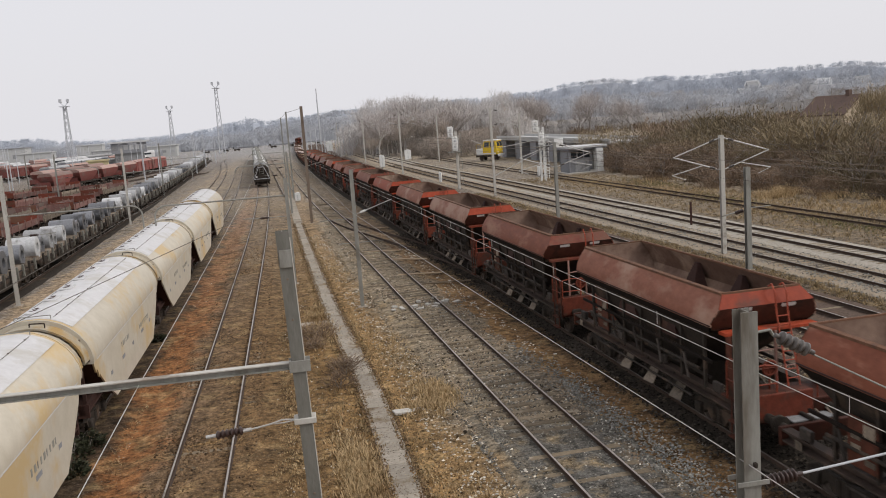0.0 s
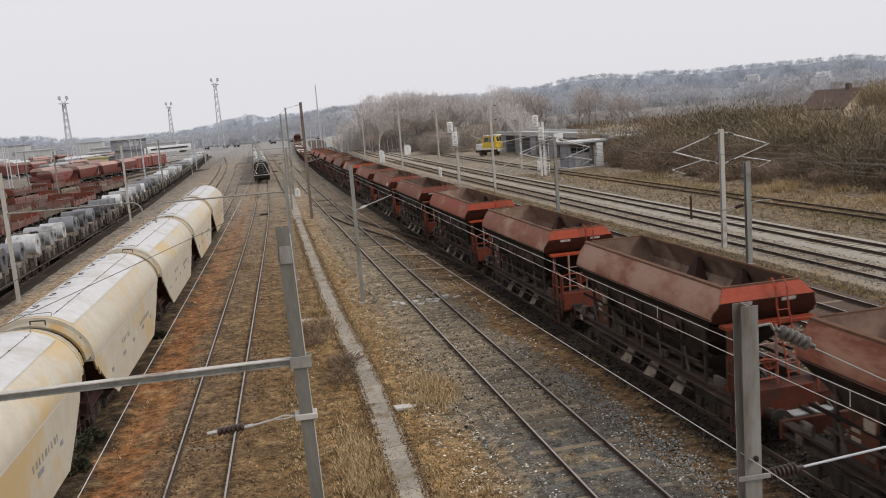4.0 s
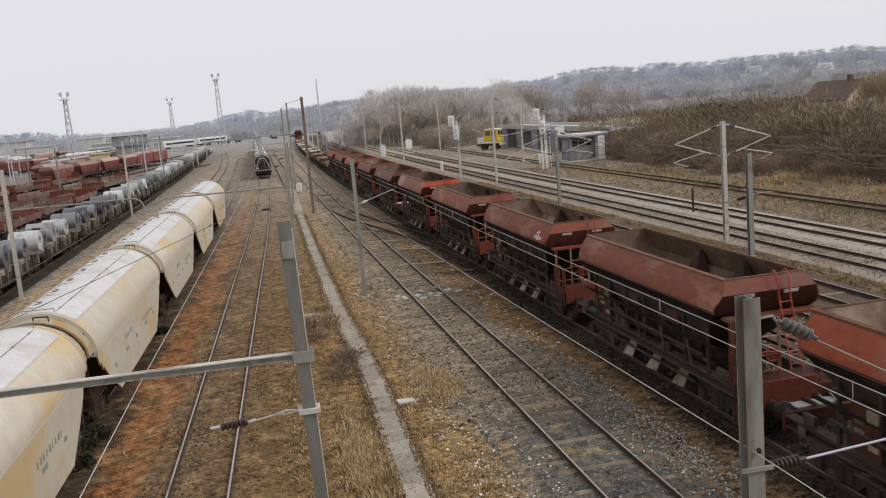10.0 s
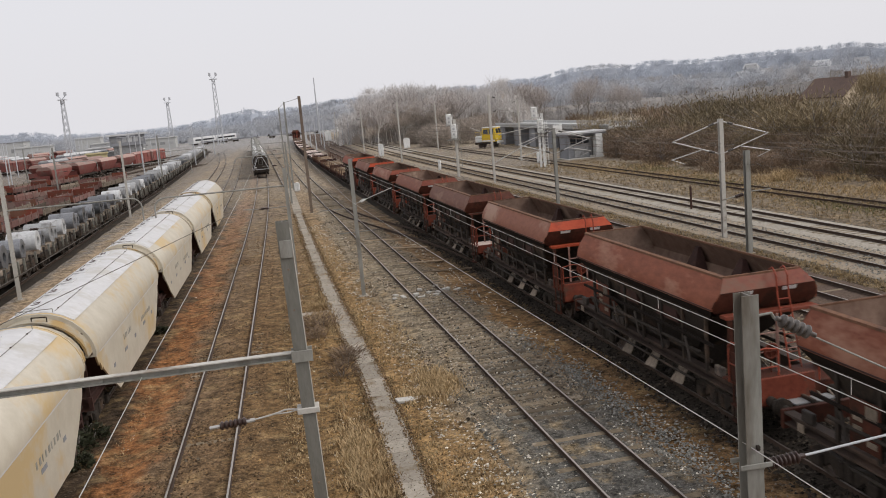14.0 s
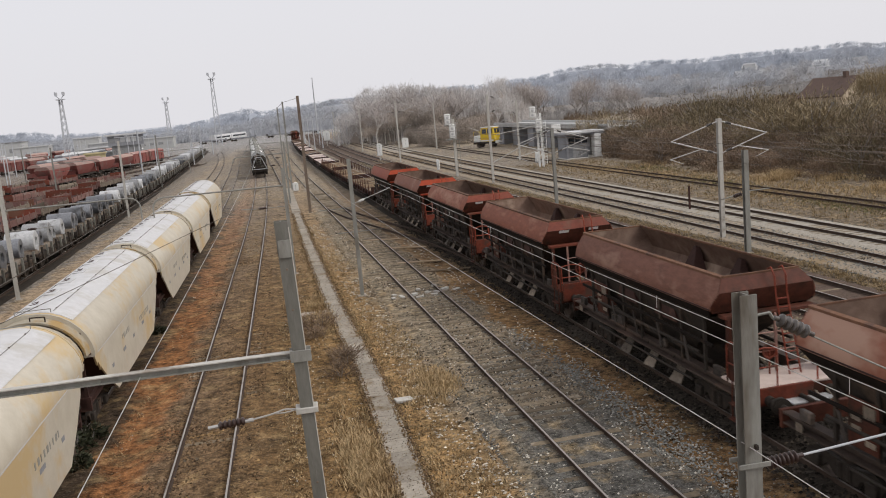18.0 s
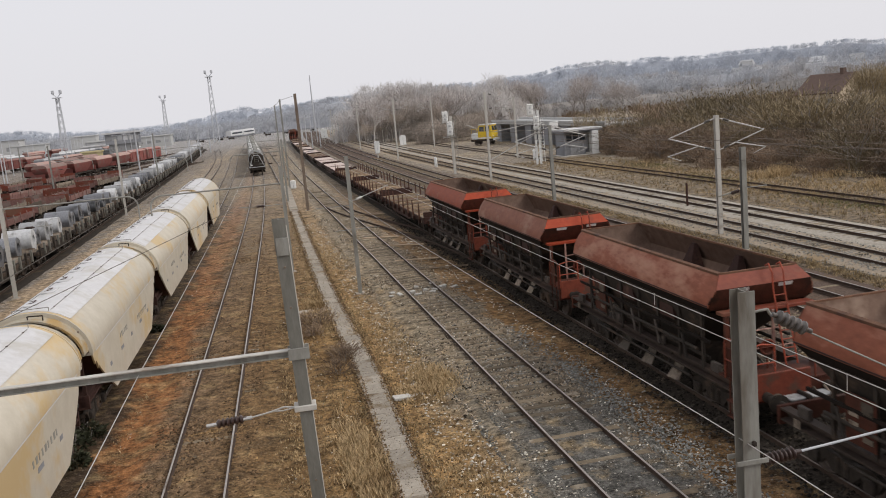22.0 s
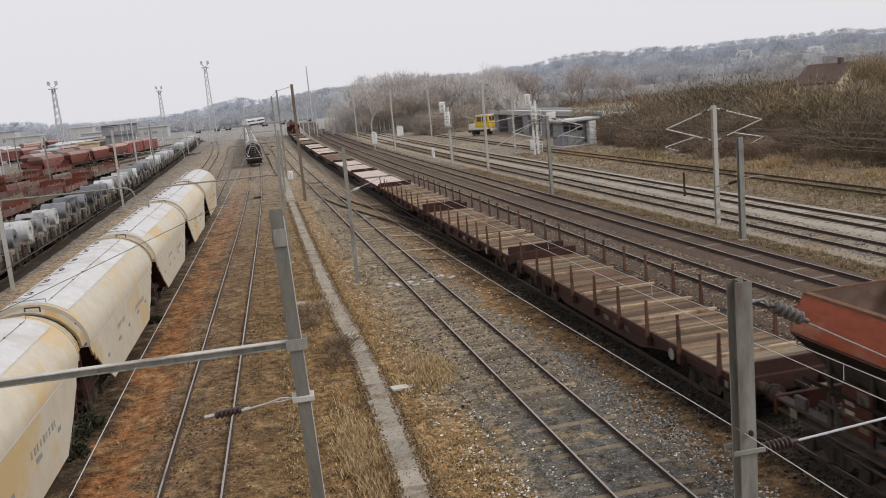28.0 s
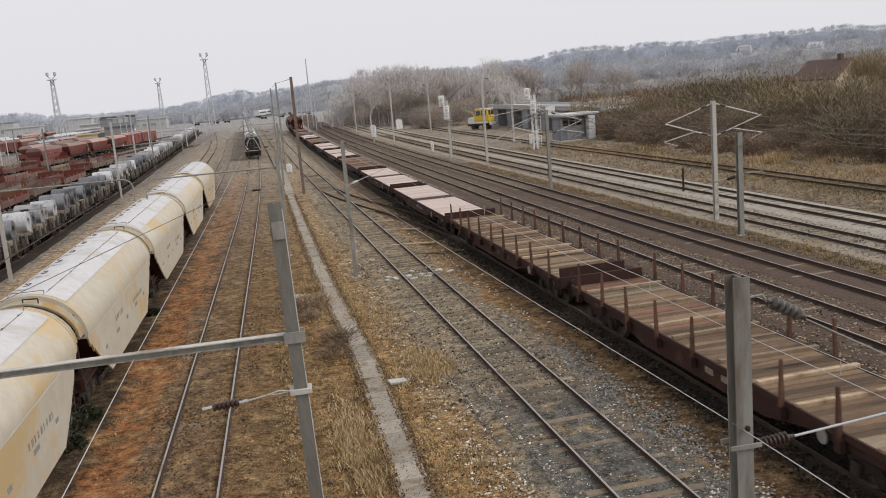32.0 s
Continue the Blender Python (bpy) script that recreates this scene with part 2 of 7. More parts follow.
    apron=surface("scuffed_red_plate", (0.105, 0.028, 0.017), (0.185, 0.048, 0.029), (0.085, 0.045, 0.033), big=1.4, small=6, rough=0.58, bump=0.15, stain=0.48, vary=0.35, spec=0.15),
    ladder_red=surface("orange_red_tube_paint", (0.22, 0.044, 0.023), (0.32, 0.070, 0.038), (0.16, 0.055, 0.036), big=2, small=6, rough=0.6, bump=0.05, vary=0.3),
    post_paint=surface("faded_pinkish_paint", (0.24, 0.13, 0.105), (0.36, 0.22, 0.18), (0.14, 0.07, 0.055), big=2, small=6, rough=0.6, bump=0.05, vary=0.25),
    rim=surface("rust_brown_rim", (0.10, 0.049, 0.030), (0.17, 0.088, 0.052), (0.07, 0.04, 0.03), big=1.2, small=5, rough=0.8, vary=0.2),
    flange=surface("sky_lit_flange", (0.38, 0.36, 0.32), (0.56, 0.54, 0.50), (0.22, 0.18, 0.14), big=1.1, small=6, rough=0.75, stain=0.45, streak=(0.5, 1, 1)),
    # far-yard reds carry haze: paler and less saturated than the train's paint
    yard_red=surface("hazed_red_paint", (0.15, 0.045, 0.038), (0.23, 0.078, 0.066), (0.17, 0.095, 0.082), big=0.4, small=3, rough=0.75, bump=0.1, stain=0.5, vary=0.4),
    yard_dusty=surface("hazed_pinkish_red_paint", (0.235, 0.118, 0.10), (0.33, 0.19, 0.165), (0.34, 0.25, 0.22), big=0.4, small=3, rough=0.8, bump=0.1, stain=0.5, vary=0.3),
    # lighter brown for far twigs, with haze in the colour
    twig_far=surface("hazed_brown_twigs", (0.29, 0.245, 0.205), (0.42, 0.365, 0.315), (0.33, 0.26, 0.20), big=0.1, small=0.8, rough=0.95, bump=0, vary=0.25),
    plank_grey=surface("weathered_tan_plank", (0.138, 0.105, 0.071), (0.267, 0.213, 0.146), (0.086, 0.060, 0.039), big=0.6, small=6, rough=0.88, vary=0.4, stain=0.46, streak=(0.6, 5, 1)),
    plank_red=surface("rust_stained_plank", (0.105, 0.055, 0.036), (0.20, 0.112, 0.075), (0.06, 0.034, 0.025), big=0.6, small=6, rough=0.85, vary=0.4, stain=0.46, streak=(0.6, 5, 1)),
    hood=surface("ochre_stained_cream_paint", (0.34, 0.295, 0.215), (0.46, 0.41, 0.32), (0.40, 0.265, 0.11), big=1.1, small=3, rough=0.6, bump=0.1, stain=0.52, vary=0.1),
    pale_cover=surface("dusty_pinkish_cover", (0.27, 0.165, 0.14), (0.38, 0.26, 0.225), (0.30, 0.23, 0.20), big=0.5, small=3, rough=0.8, bump=0.1, stain=0.5, vary=0.35),
    grass_green=surface("olive_green_grass", (0.11, 0.105, 0.045), (0.20, 0.18, 0.085), (0.20, 0.15, 0.075), big=0.5, small=3, rough=0.9, bump=0, vary=0.4, island=True, spec=0.1),
    sole=surface("dusty_sole_bar", (0.035, 0.025, 0.020), (0.075, 0.054, 0.044), (0.10, 0.066, 0.05), big=0.7, small=5, rough=0.75, stain=0.46, vary=0.2),
    side_grey=surface("dusty_grey_fitting", (0.03, 0.025, 0.022), (0.07, 0.058, 0.05), (0.13, 0.10, 0.08), big=1.5, small=8, rough=0.7, stain=0.44, vary=0.5),
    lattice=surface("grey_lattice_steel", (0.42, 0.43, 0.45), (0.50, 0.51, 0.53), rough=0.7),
)


# ---------- mesh helpers ----------
class Geo:
    """Collects vertices and faces of one part."""

    def __init__(self):
        self.v, self.f = [], []

    def add(self, verts, faces):
        k = len(self.v)
        self.v.extend(verts)
        self.f.extend([tuple(i + k for i in f) for f in faces])
        return self

    def box(self, x0, x1, y0, y1, z0, z1, cut=0.0):
        """A block; cut: the chamfer along its upright and level edges."""
        if not cut:
            return self.add([(x, y, z) for z in (z0, z1) for y in (y0, y1) for x in (x0, x1)],
                            [(0, 2, 3, 1), (4, 5, 7, 6), (0, 1, 5, 4), (2, 6, 7, 3), (0, 4, 6, 2), (1, 3, 7, 5)])
        def ring(z, c):
            return [(x0 + c, y0, z), (x1 - c, y0, z), (x1, y0 + c, z), (x1, y1 - c, z), (x1 - c, y1, z), (x0 + c, y1, z), (x0, y1 - c, z), (x0, y0 + c, z)]
        def inner(z, c):
            return [(min(max(x, x0 + c), x1 - c), min(max(y, y0 + c), y1 - c), z) for x, y, _ in ring(z, c)]
        return self.loft([inner(z0, cut), ring(z0 + cut, cut), ring(z1 - cut, cut), inner(z1, cut)])

    def loft(self, rings, closed=True, caps=True):
        n = len(rings[0])
        verts = [p for r in rings for p in r]
        faces = []
        for i in range(len(rings) - 1):
            for j in range(n if closed else n - 1):
                k = (j + 1) % n
                faces.append((i * n + j, i * n + k, (i + 1) * n + k, (i + 1) * n + j))
        if caps:
            faces.append(tuple(range(n))[::-1])
            faces.append(tuple(range((len(rings) - 1) * n, len(rings) * n)))
        return self.add(verts, faces)

    def rod(self, p0, p1, r, n=8, r1=None):
        p0, p1 = Vector(p0), Vector(p1)
        d = (p1 - p0).normalized()
        u = d.orthogonal().normalized()
        w = d.cross(u)
        r1 = r if r1 is None else r1
        ring = lambda p, q: [tuple(p + (u * math.cos(2 * math.pi * i / n) + w * math.sin(2 * math.pi * i / n)) * q) for i in range(n)]
        return self.loft([ring(p0, r), ring(p1, r1)])

    def lathe(self, p0, axis, profile, n=12):
        """Rings of (distance along axis, radius) round a line."""
        p0, d = Vector(p0), Vector(axis).normalized()
        u = d.orthogonal().normalized()
        w = d.cross(u)
        return self.loft([[tuple(p0 + d * s + (u * math.cos(2 * math.pi * i / n) + w * math.sin(2 * math.pi * i / n)) * r) for i in range(n)] for s, r in profile])

    def pipe(self, pts, r, n=6):
        for a, b in zip(pts, pts[1:]):
            self.rod(a, b, r, n)
        return self

    def prism(self, profile, y0, y1):
        """An outline of (x, z) drawn out along y."""
        return self.loft([[(x, y0, z) for x, z in profile], [(x, y1, z) for x, z in profile]])

    def prism_x(self, profile, x0, x1):
        return self.loft([[(x0, y, z) for y, z in profile], [(x1, y, z) for y, z in profile]])

    def sweep(self, profile, line):
        """An outline of (x, z) carried along points (x, y, z) of a line that runs mainly along y."""
        return self.loft([[(px + x, py, pz + z) for x, z in profile] for px, py, pz in line])

    def mesh(self, name, smooth=40):
        me = bpy.data.meshes.new(name)
        me.from_pydata(self.v, [], self.f)
        bm = bmesh.new()
        bm.from_mesh(me)
        bmesh.ops.recalc_face_normals(bm, faces=bm.faces[:])
        bm.to_mesh(me)
        bm.free()
        if smooth:
            me.polygons.foreach_set("use_smooth", [True] * len(me.polygons))
            me.set_sharp_from_angle(angle=radians(smooth))
        me.update()
        return me


def part(name, geo, material, parent, label="", at=None):
    """One mesh object under a thing or a part."""
    me = geo.mesh(name) if isinstance(geo, Geo) else geo
    if not me.materials:
        me.materials.append(material)
    ob = new(name, me)
    ob.parent = parent
    if at is not None:
        ob.matrix_basis = at
    if label:
        tagged(ob, label)
    return ob


def thing(name, label, category, at=None, group="", kind=""):
    ob = new(name)
    ob.empty_display_size = 0.2
    if at is not None:
        ob.matrix_basis = at
    return tagged(ob, label, category, group, kind)


def solid(name, geo, material, label="", category="", kind="", group="", at=None):
    ob = new(name, geo.mesh(name) if isinstance(geo, Geo) else geo)
    ob.data.materials.append(material)
    if at is not None:
        ob.matrix_basis = at
    return tagged(ob, label, category, group, kind)


def raw_mesh(name, verts, faces, material):
    me = bpy.data.meshes.new(name)
    me.from_pydata(verts, [], faces)
    me.materials.append(material)
    me.update()
    return me


# ---------- plan: tracks as lines x(y) ----------
LEAN = 0.042


def right_line(base):
    return lambda y: base - LEAN * y + 1.0e-4 * max(0.0, y - 95.0) ** 2


def left_line(base):
    return lambda y: base - 1.7e-4 * max(0.0, y - 60.0) ** 2 if y < 170 else base - 2.06 - 0.0374 * (y - 170)


def coil_line(y):
    return -17.2 - 0.020 * y - 6.0e-5 * max(0.0, y - 60.0) ** 2


LINE_L, LINE_H = left_line(-3.1), left_line(-7.7)
LINE_M, LINE_T, LINE_A, LINE_B, LINE_C, LINE_D = (right_line(b) for b in (7.55, 12.44, 18.85, 22.6, 27.75, 31.75))
LINE_E = right_line(39.4)
GROUND_Z = -0.22


def ground_height(x, y):
    """Level yard; the land rises beyond the tracks on the far right and far off."""
    side = x + LEAN * y
    rise = 0.0
    for line in (LINE_L, LINE_H, LINE_M):
        d = abs(x - line(y))
        if d < 2.2:
            rise = max(rise, 0.085 * min(1.0, (2.2 - d) / 0.6))
    if side > 44:
        rise += min(2.0, (side - 44) * 0.012)
    return GROUND_Z + rise


def ground_material():
    m = bpy.data.materials.new("yard_ground")
    m.use_nodes = True
    n, l = m.node_tree.nodes, m.node_tree.links
    bsdf = n["Principled BSDF"]
    tc = n.new("ShaderNodeTexCoord")
    sep = n.new("ShaderNodeSeparateXYZ")
    l.new(tc.outputs["Object"], sep.inputs[0])

    def math_(op, a, b=0.0, clamp=False):
        x = n.new("ShaderNodeMath")
        x.operation, x.use_clamp = op, clamp
        for slot, v in zip(x.inputs, (a, b)):
            if isinstance(v, (int, float)):
                slot.default_value = v
            else:
                l.new(v, slot)
        return x.outputs[0]

    def noise_at(scale, detail=5.0, rough=0.65, src=None):
        t = n.new("ShaderNodeTexNoise")
        t.inputs["Scale"].default_value, t.inputs["Detail"].default_value, t.inputs["Roughness"].default_value = scale, detail, rough
        l.new(src or tc.outputs["Object"], t.inputs["Vector"])
        return t.outputs["Fac"]

    right = math_("MULTIPLY", math_("ADD", sep.outputs["X"], 1.0), 0.25, clamp=True)
    across = math_("ADD", sep.outputs["X"], math_("MULTIPLY", math_("MULTIPLY", sep.outputs["Y"], LEAN), right))
    wob = math_("ADD", math_("MULTIPLY", math_("SUBTRACT", noise_at(0.35), 0.5), 3.2), math_("MULTIPLY", math_("SUBTRACT", noise_at(2.2), 0.5), 1.3))
    across = math_("ADD", across, wob)
    fac = math_("DIVIDE", math_("ADD", across, 30.0), 90.0, clamp=True)
    ramp = n.new("ShaderNodeValToRGB")
    zones = [(-30, (0.25, 0.228, 0.208)), (-16.6, (0.20, 0.178, 0.155)), (-15.9, (0.33, 0.25, 0.17)), (-14, (0.30, 0.215, 0.14)), (-13.2, (0.27, 0.215, 0.16)),
             # dark brown soil near -6.5 also holds the parked wagons' shadow
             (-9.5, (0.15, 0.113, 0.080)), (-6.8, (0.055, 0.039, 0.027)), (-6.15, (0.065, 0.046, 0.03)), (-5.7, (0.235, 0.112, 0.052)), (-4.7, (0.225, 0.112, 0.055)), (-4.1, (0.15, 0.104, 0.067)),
             (-2, (0.145, 0.092, 0.048)), (-1, (0.13, 0.083, 0.043)), (1.5, (0.195, 0.122, 0.058)), (3.4, (0.265, 0.168, 0.080)), (4.6, (0.225, 0.147, 0.075)), (5.4, (0.215, 0.178, 0.128)),
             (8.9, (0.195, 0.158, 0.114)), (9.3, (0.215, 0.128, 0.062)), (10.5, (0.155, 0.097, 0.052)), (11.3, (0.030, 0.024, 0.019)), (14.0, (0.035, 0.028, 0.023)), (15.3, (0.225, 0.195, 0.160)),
             (16.9, (0.165, 0.118, 0.092)), (23.8, (0.185, 0.133, 0.098)), (25, (0.28, 0.205, 0.115)), (26.2, (0.34, 0.285, 0.215)), (33.6, (0.33, 0.275, 0.205)), (35, (0.30, 0.225, 0.13)),
             (43, (0.315, 0.235, 0.125)), (48, (0.21, 0.165, 0.115))]
    el = ramp.color_ramp.elements
    for i, (x, c) in enumerate(zones):
        e = el[i] if i < 2 else el.new(0.5)
        e.position, e.color = (x + 30) / 90.0, (*c, 1)
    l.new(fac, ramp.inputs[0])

    def mix(fac, a, b, blend="MIX"):
        x = n.new("ShaderNodeMixRGB")
        x.blend_type = blend
        for slot, v in zip(x.inputs, (fac, a, b)):
            if isinstance(v, (int, float)):
                slot.default_value = v
            elif isinstance(v, tuple):
                slot.default_value = (*v, 1)
            else:
                l.new(v, slot)
        return x.outputs[0]

    def spread(f, lo, hi, a=0.0, b=1.0):
        r = n.new("ShaderNodeMapRange")
        for k, v in (("From Min", lo), ("From Max", hi), ("To Min", a), ("To Max", b)):
            r.inputs[k].default_value = v
        l.new(f, r.inputs["Value"])
        return r.outputs["Result"]

    # grey gravel at the far neck of the yard, haze put in as grey beyond
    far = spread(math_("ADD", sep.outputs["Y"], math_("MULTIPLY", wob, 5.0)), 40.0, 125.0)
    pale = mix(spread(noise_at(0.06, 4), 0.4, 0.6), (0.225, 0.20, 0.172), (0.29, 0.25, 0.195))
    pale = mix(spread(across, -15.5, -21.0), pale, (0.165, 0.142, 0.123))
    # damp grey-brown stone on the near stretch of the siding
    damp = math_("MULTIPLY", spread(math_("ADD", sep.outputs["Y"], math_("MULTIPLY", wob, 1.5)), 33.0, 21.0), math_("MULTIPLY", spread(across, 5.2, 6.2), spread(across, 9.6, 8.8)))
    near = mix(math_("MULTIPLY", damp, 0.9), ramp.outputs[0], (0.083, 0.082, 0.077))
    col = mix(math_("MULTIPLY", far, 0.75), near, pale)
    # flat grey stands in for haze from 220 m on
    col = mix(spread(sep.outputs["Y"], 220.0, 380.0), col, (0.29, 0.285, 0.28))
    col = mix(spread(noise_at(0.9, 6), 0.52, 0.66, 0, 0.55), col, (0.30, 0.215, 0.115))
    col = mix(spread(noise_at(0.55, 6, 0.7), 0.55, 0.66, 0, 0.75), col, (0.055, 0.039, 0.024))
    coarse = n.new("ShaderNodeHueSaturation")
    l.new(spread(noise_at(3.2, 4, 0.75), 0.32, 0.68, 0.22, 1.78), coarse.inputs["Value"])
    l.new(col, coarse.inputs["Color"])
    col = coarse.outputs[0]
    grain = n.new("ShaderNodeHueSaturation")
    l.new(spread(noise_at(14.0, 4, 0.8), 0.3, 0.7, 0.4, 1.6), grain.inputs["Value"])
    l.new(col, grain.inputs["Color"])
    grain.inputs["Saturation"].default_value = 1.05
    col = grain.outputs[0]
    col = mix(spread(noise_at(17.0, 2, 0.5), 0.64, 0.70, 0, 0.4), col, (0.38, 0.325, 0.25))
    l.new(col, bsdf.inputs["Base Color"])
    bsdf.inputs["Roughness"].default_value = 0.96
    bsdf.inputs["Specular IOR Level"].default_value = 0.08
    bp = n.new("ShaderNodeBump")
    bp.inputs["Strength"].default_value, bp.inputs["Distance"].default_value = 0.7, 0.06
    l.new(noise_at(9.0, 5, 0.75), bp.inputs["Height"])
    l.new(bp.outputs[0], bsdf.inputs["Normal"])
    return m


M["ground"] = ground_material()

# ---------- ground: one sheet out to the horizon ----------
def build_ground():
    xs = sorted(set([-2500, -1200, -600, -300, -150, -80] + [i * 2.0 for i in range(-20, 35)] + [i * 0.4 for i in range(-26, 24)] + [80, 100, 130, 180, 260, 400, 700, 1300, 2500]))
    ys = sorted(set([-300, -100, -40] + [i * 2.0 for i in range(0, 60)] + [130, 145, 165, 190, 220, 260, 320, 400, 600, 1000, 1800, 3200]))
    verts, faces = [], []
    for y in ys:
        for x in xs:
            bumpy = 0.05 * noise.noise((x * 0.4, y * 0.4, 0)) + 0.03 * noise.noise((x * 1.3, y * 1.3, 5)) if abs(x) < 80 and y < 200 else 0
            verts.append((x, y, ground_height(x, y) + min(0.012, bumpy)))
    w = len(xs)
    for j in range(len(ys) - 1):
        for i in range(w - 1):
            faces.append((j * w + i, j * w + i + 1, (j + 1) * w + i + 1, (j + 1) * w + i))
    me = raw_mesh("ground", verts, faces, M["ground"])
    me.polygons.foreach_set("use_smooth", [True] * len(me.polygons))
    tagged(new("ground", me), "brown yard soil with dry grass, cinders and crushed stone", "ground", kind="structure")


build_ground()

# ---------- tracks ----------
RAIL_FOOT = [(-0.065, -0.15), (0.065, -0.15), (0.065, -0.135), (0.012, -0.12), (0.012, -0.04), (0.034, -0.03), (0.034, -0.004), (-0.034, -0.004), (-0.034, -0.03), (-0.012, -0.04), (-0.012, -0.12), (-0.065, -0.135)]
RAIL_HEAD = [(-0.026, -0.004), (0.026, -0.004), (0.024, 0.0), (-0.024, 0.0)]
SLEEPER = Geo().box(-1.25, 1.25, -0.12, 0.12, -0.25, -0.135, 0.015).mesh("sleeper", 0)


def steps(y0, y1, near=6.0):
    ys, y = [], y0
    while y < y1:
        ys.append(y)
        y += near if y < 120 else near * 2.5
    return ys + [y1]


def bed(name, line, y0, y1, half, label, material, top=-0.165):
    prof = [(-half - 0.35, GROUND_Z - 0.06), (half + 0.35, GROUND_Z - 0.06), (half, top), (-half, top)]
    g = Geo().sweep(prof, [(line(y), y, 0) for y in steps(y0, y1)])
    return solid(name, g, material, label, "ballast", kind="structure")


def track(line, y0, y1, label, sleepers_to=0.0, sleepers_from=12.0, joined_to=0.0, worn=True, head="rail_top", lift=0.0):
    t = thing("railway_track", label, "railway track", pose(0, 0, 0), kind="structure")
    ys = steps(y0, y1)
    for s in (-0.7525, 0.7525):
        r = part("rail", Geo().sweep(RAIL_FOOT, [(line(y) + s, y, 0) for y in ys]), M["rail"], t)
        if worn:
            part("rail_head", Geo().sweep(RAIL_HEAD, [(line(y) + s, y, 0.001) for y in ys]), M[head], r, "rubbed bare running edge")
    y = sleepers_from
    rng = random.Random(int(y1 * 7 + line(20) * 31))
    while y < sleepers_to:
        part("sleeper", SLEEPER, M["sleeper"], t, at=pose(line(y), y, lift + rng.uniform(-0.02, 0.012), 0, 0, math.degrees(math.atan(-(line(y + 1) - line(y)))) + rng.uniform(-0.6, 0.6)))
        y += 0.6
    if joined_to > y:
        g = Geo()
        while y < joined_to:
            x = line(y)
            g.box(x - 1.25, x + 1.25, y - 0.12, y + 0.12, -0.25, -0.14)
            y += 0.6
        tagged(part("sleepers", g, M["sleeper"], t), "rows of worn sleepers far along the track", "", "", "stuff")
    return t


SLEEPER.materials.append(M["sleeper"])
M["ballast_grey"] = surface("light_grey_ballast", (0.20, 0.178, 0.146), (0.46, 0.42, 0.355), (0.25, 0.19, 0.12), big=0.5, small=9, rough=0.97, bump=0.9, bump_scale=10, stain=0.45, spec=0.1)
M["ballast_tan"] = surface("pale_tan_ballast", (0.18, 0.142, 0.103), (0.40, 0.335, 0.255), (0.26, 0.19, 0.115), big=0.4, small=9, rough=0.97, bump=0.9, bump_scale=10, stain=0.47, spec=0.1)
M["ballast_dark"] = surface("near_black_ballast", (0.020, 0.017, 0.014), (0.060, 0.049, 0.039), (0.085, 0.06, 0.038), big=0.5, small=11, rough=0.9, bump=0.9, bump_scale=11, stain=0.42, spec=0.1)
M["ballast_rust"] = surface("rust_brown_ballast", (0.042, 0.030, 0.023), (0.155, 0.112, 0.088), (0.135, 0.09, 0.058), big=0.4, small=10, rough=0.97, bump=0.9, bump_scale=11, stain=0.46, spec=0.1)

bed("ballast_bed", LINE_T, 5, 460, 1.0, "near-black ballast under the moving train", M["ballast_dark"], -0.125)
bed("ballast_bed", LINE_A, 5, 460, 1.7, "rust-brown ballast", M["ballast_rust"])
bed("ballast_bed", LINE_B, 5, 460, 1.6, "rust-brown ballast", M["ballast_rust"])
bed("ballast_bed", LINE_C, 5, 460, 1.8, "pale tan ballast of the main line", M["ballast_tan"])
bed("ballast_bed", LINE_D, 5, 460, 1.8, "light grey ballast of the main line", M["ballast_grey"])
bed("ballast_bed", coil_line, 20, 330, 1.35, "dark ballast under the coil train", M["ballast_dark"])
track(LINE_L, 5, 240, "worn siding track with brown soiled sleepers", 60, 12, 140, lift=-0.022)
track(LINE_H, 5, 240, "siding track under cream hopper wagons", 0, 100, 150)
track(LINE_M, 5, 330, "siding track with dark rails and weathered sleepers", 105, 13, 200, lift=0.019)
track(LINE_T, 5, 460, "track of the moving train in dark ballast", 0, 500, 0, head="wheel")
track(LINE_A, 5, 460, "rusty siding track beside the train", 70, 16, 160, lift=-0.036)
track(LINE_B, 5, 460, "rusty siding track with brown ballast", 70, 20, 160, lift=-0.036)
track(LINE_C, 5, 460, "main line track on light grey ballast", 80, 25, 180, lift=-0.018)
track(LINE_D, 5, 460, "main line track on light grey ballast", 80, 28, 180, lift=-0.018)
track(LINE_E, 25, 200, "disused track sunk in dry grass", 0, 300, 0, worn=False)
track(coil_line, 20, 330, "siding track under the coil train", 0, 400, 0)


def crossover():
    """Turnout blades and closure rails from the siding to the train's track."""
    t = thing("turnout", "dark turnout rails linking two siding tracks", "railway turnout", pose(0, 0, 0), kind="structure")
    for s in (-0.7525, 0.7525):
        pts = []
        for i in range(19):
            k = i / 18
            y = 88 - 42 * k
            e = k * k * (3 - 2 * k)
            pts.append((LINE_M(y) * (1 - e) + LINE_T(y) * e + s, y, 0.004))
        r = part("rail", Geo().sweep(RAIL_FOOT, pts), M["rail"], t)
    for y in (84.0, 66.5):
        part("point_rod", Geo().box(LINE_M(y) - 1.6, LINE_M(y) + 1.9, y - 0.04, y + 0.04, -0.1, -0.04), M["mast"], t, "pale point rod across the sleepers")
    return t


crossover()


def path_x(y):
    return 2.52 - 0.0262 * y + 1.2e-4 * max(0, y - 55) ** 2 + 0.22 * math.exp(-((y - 29) / 9) ** 2)


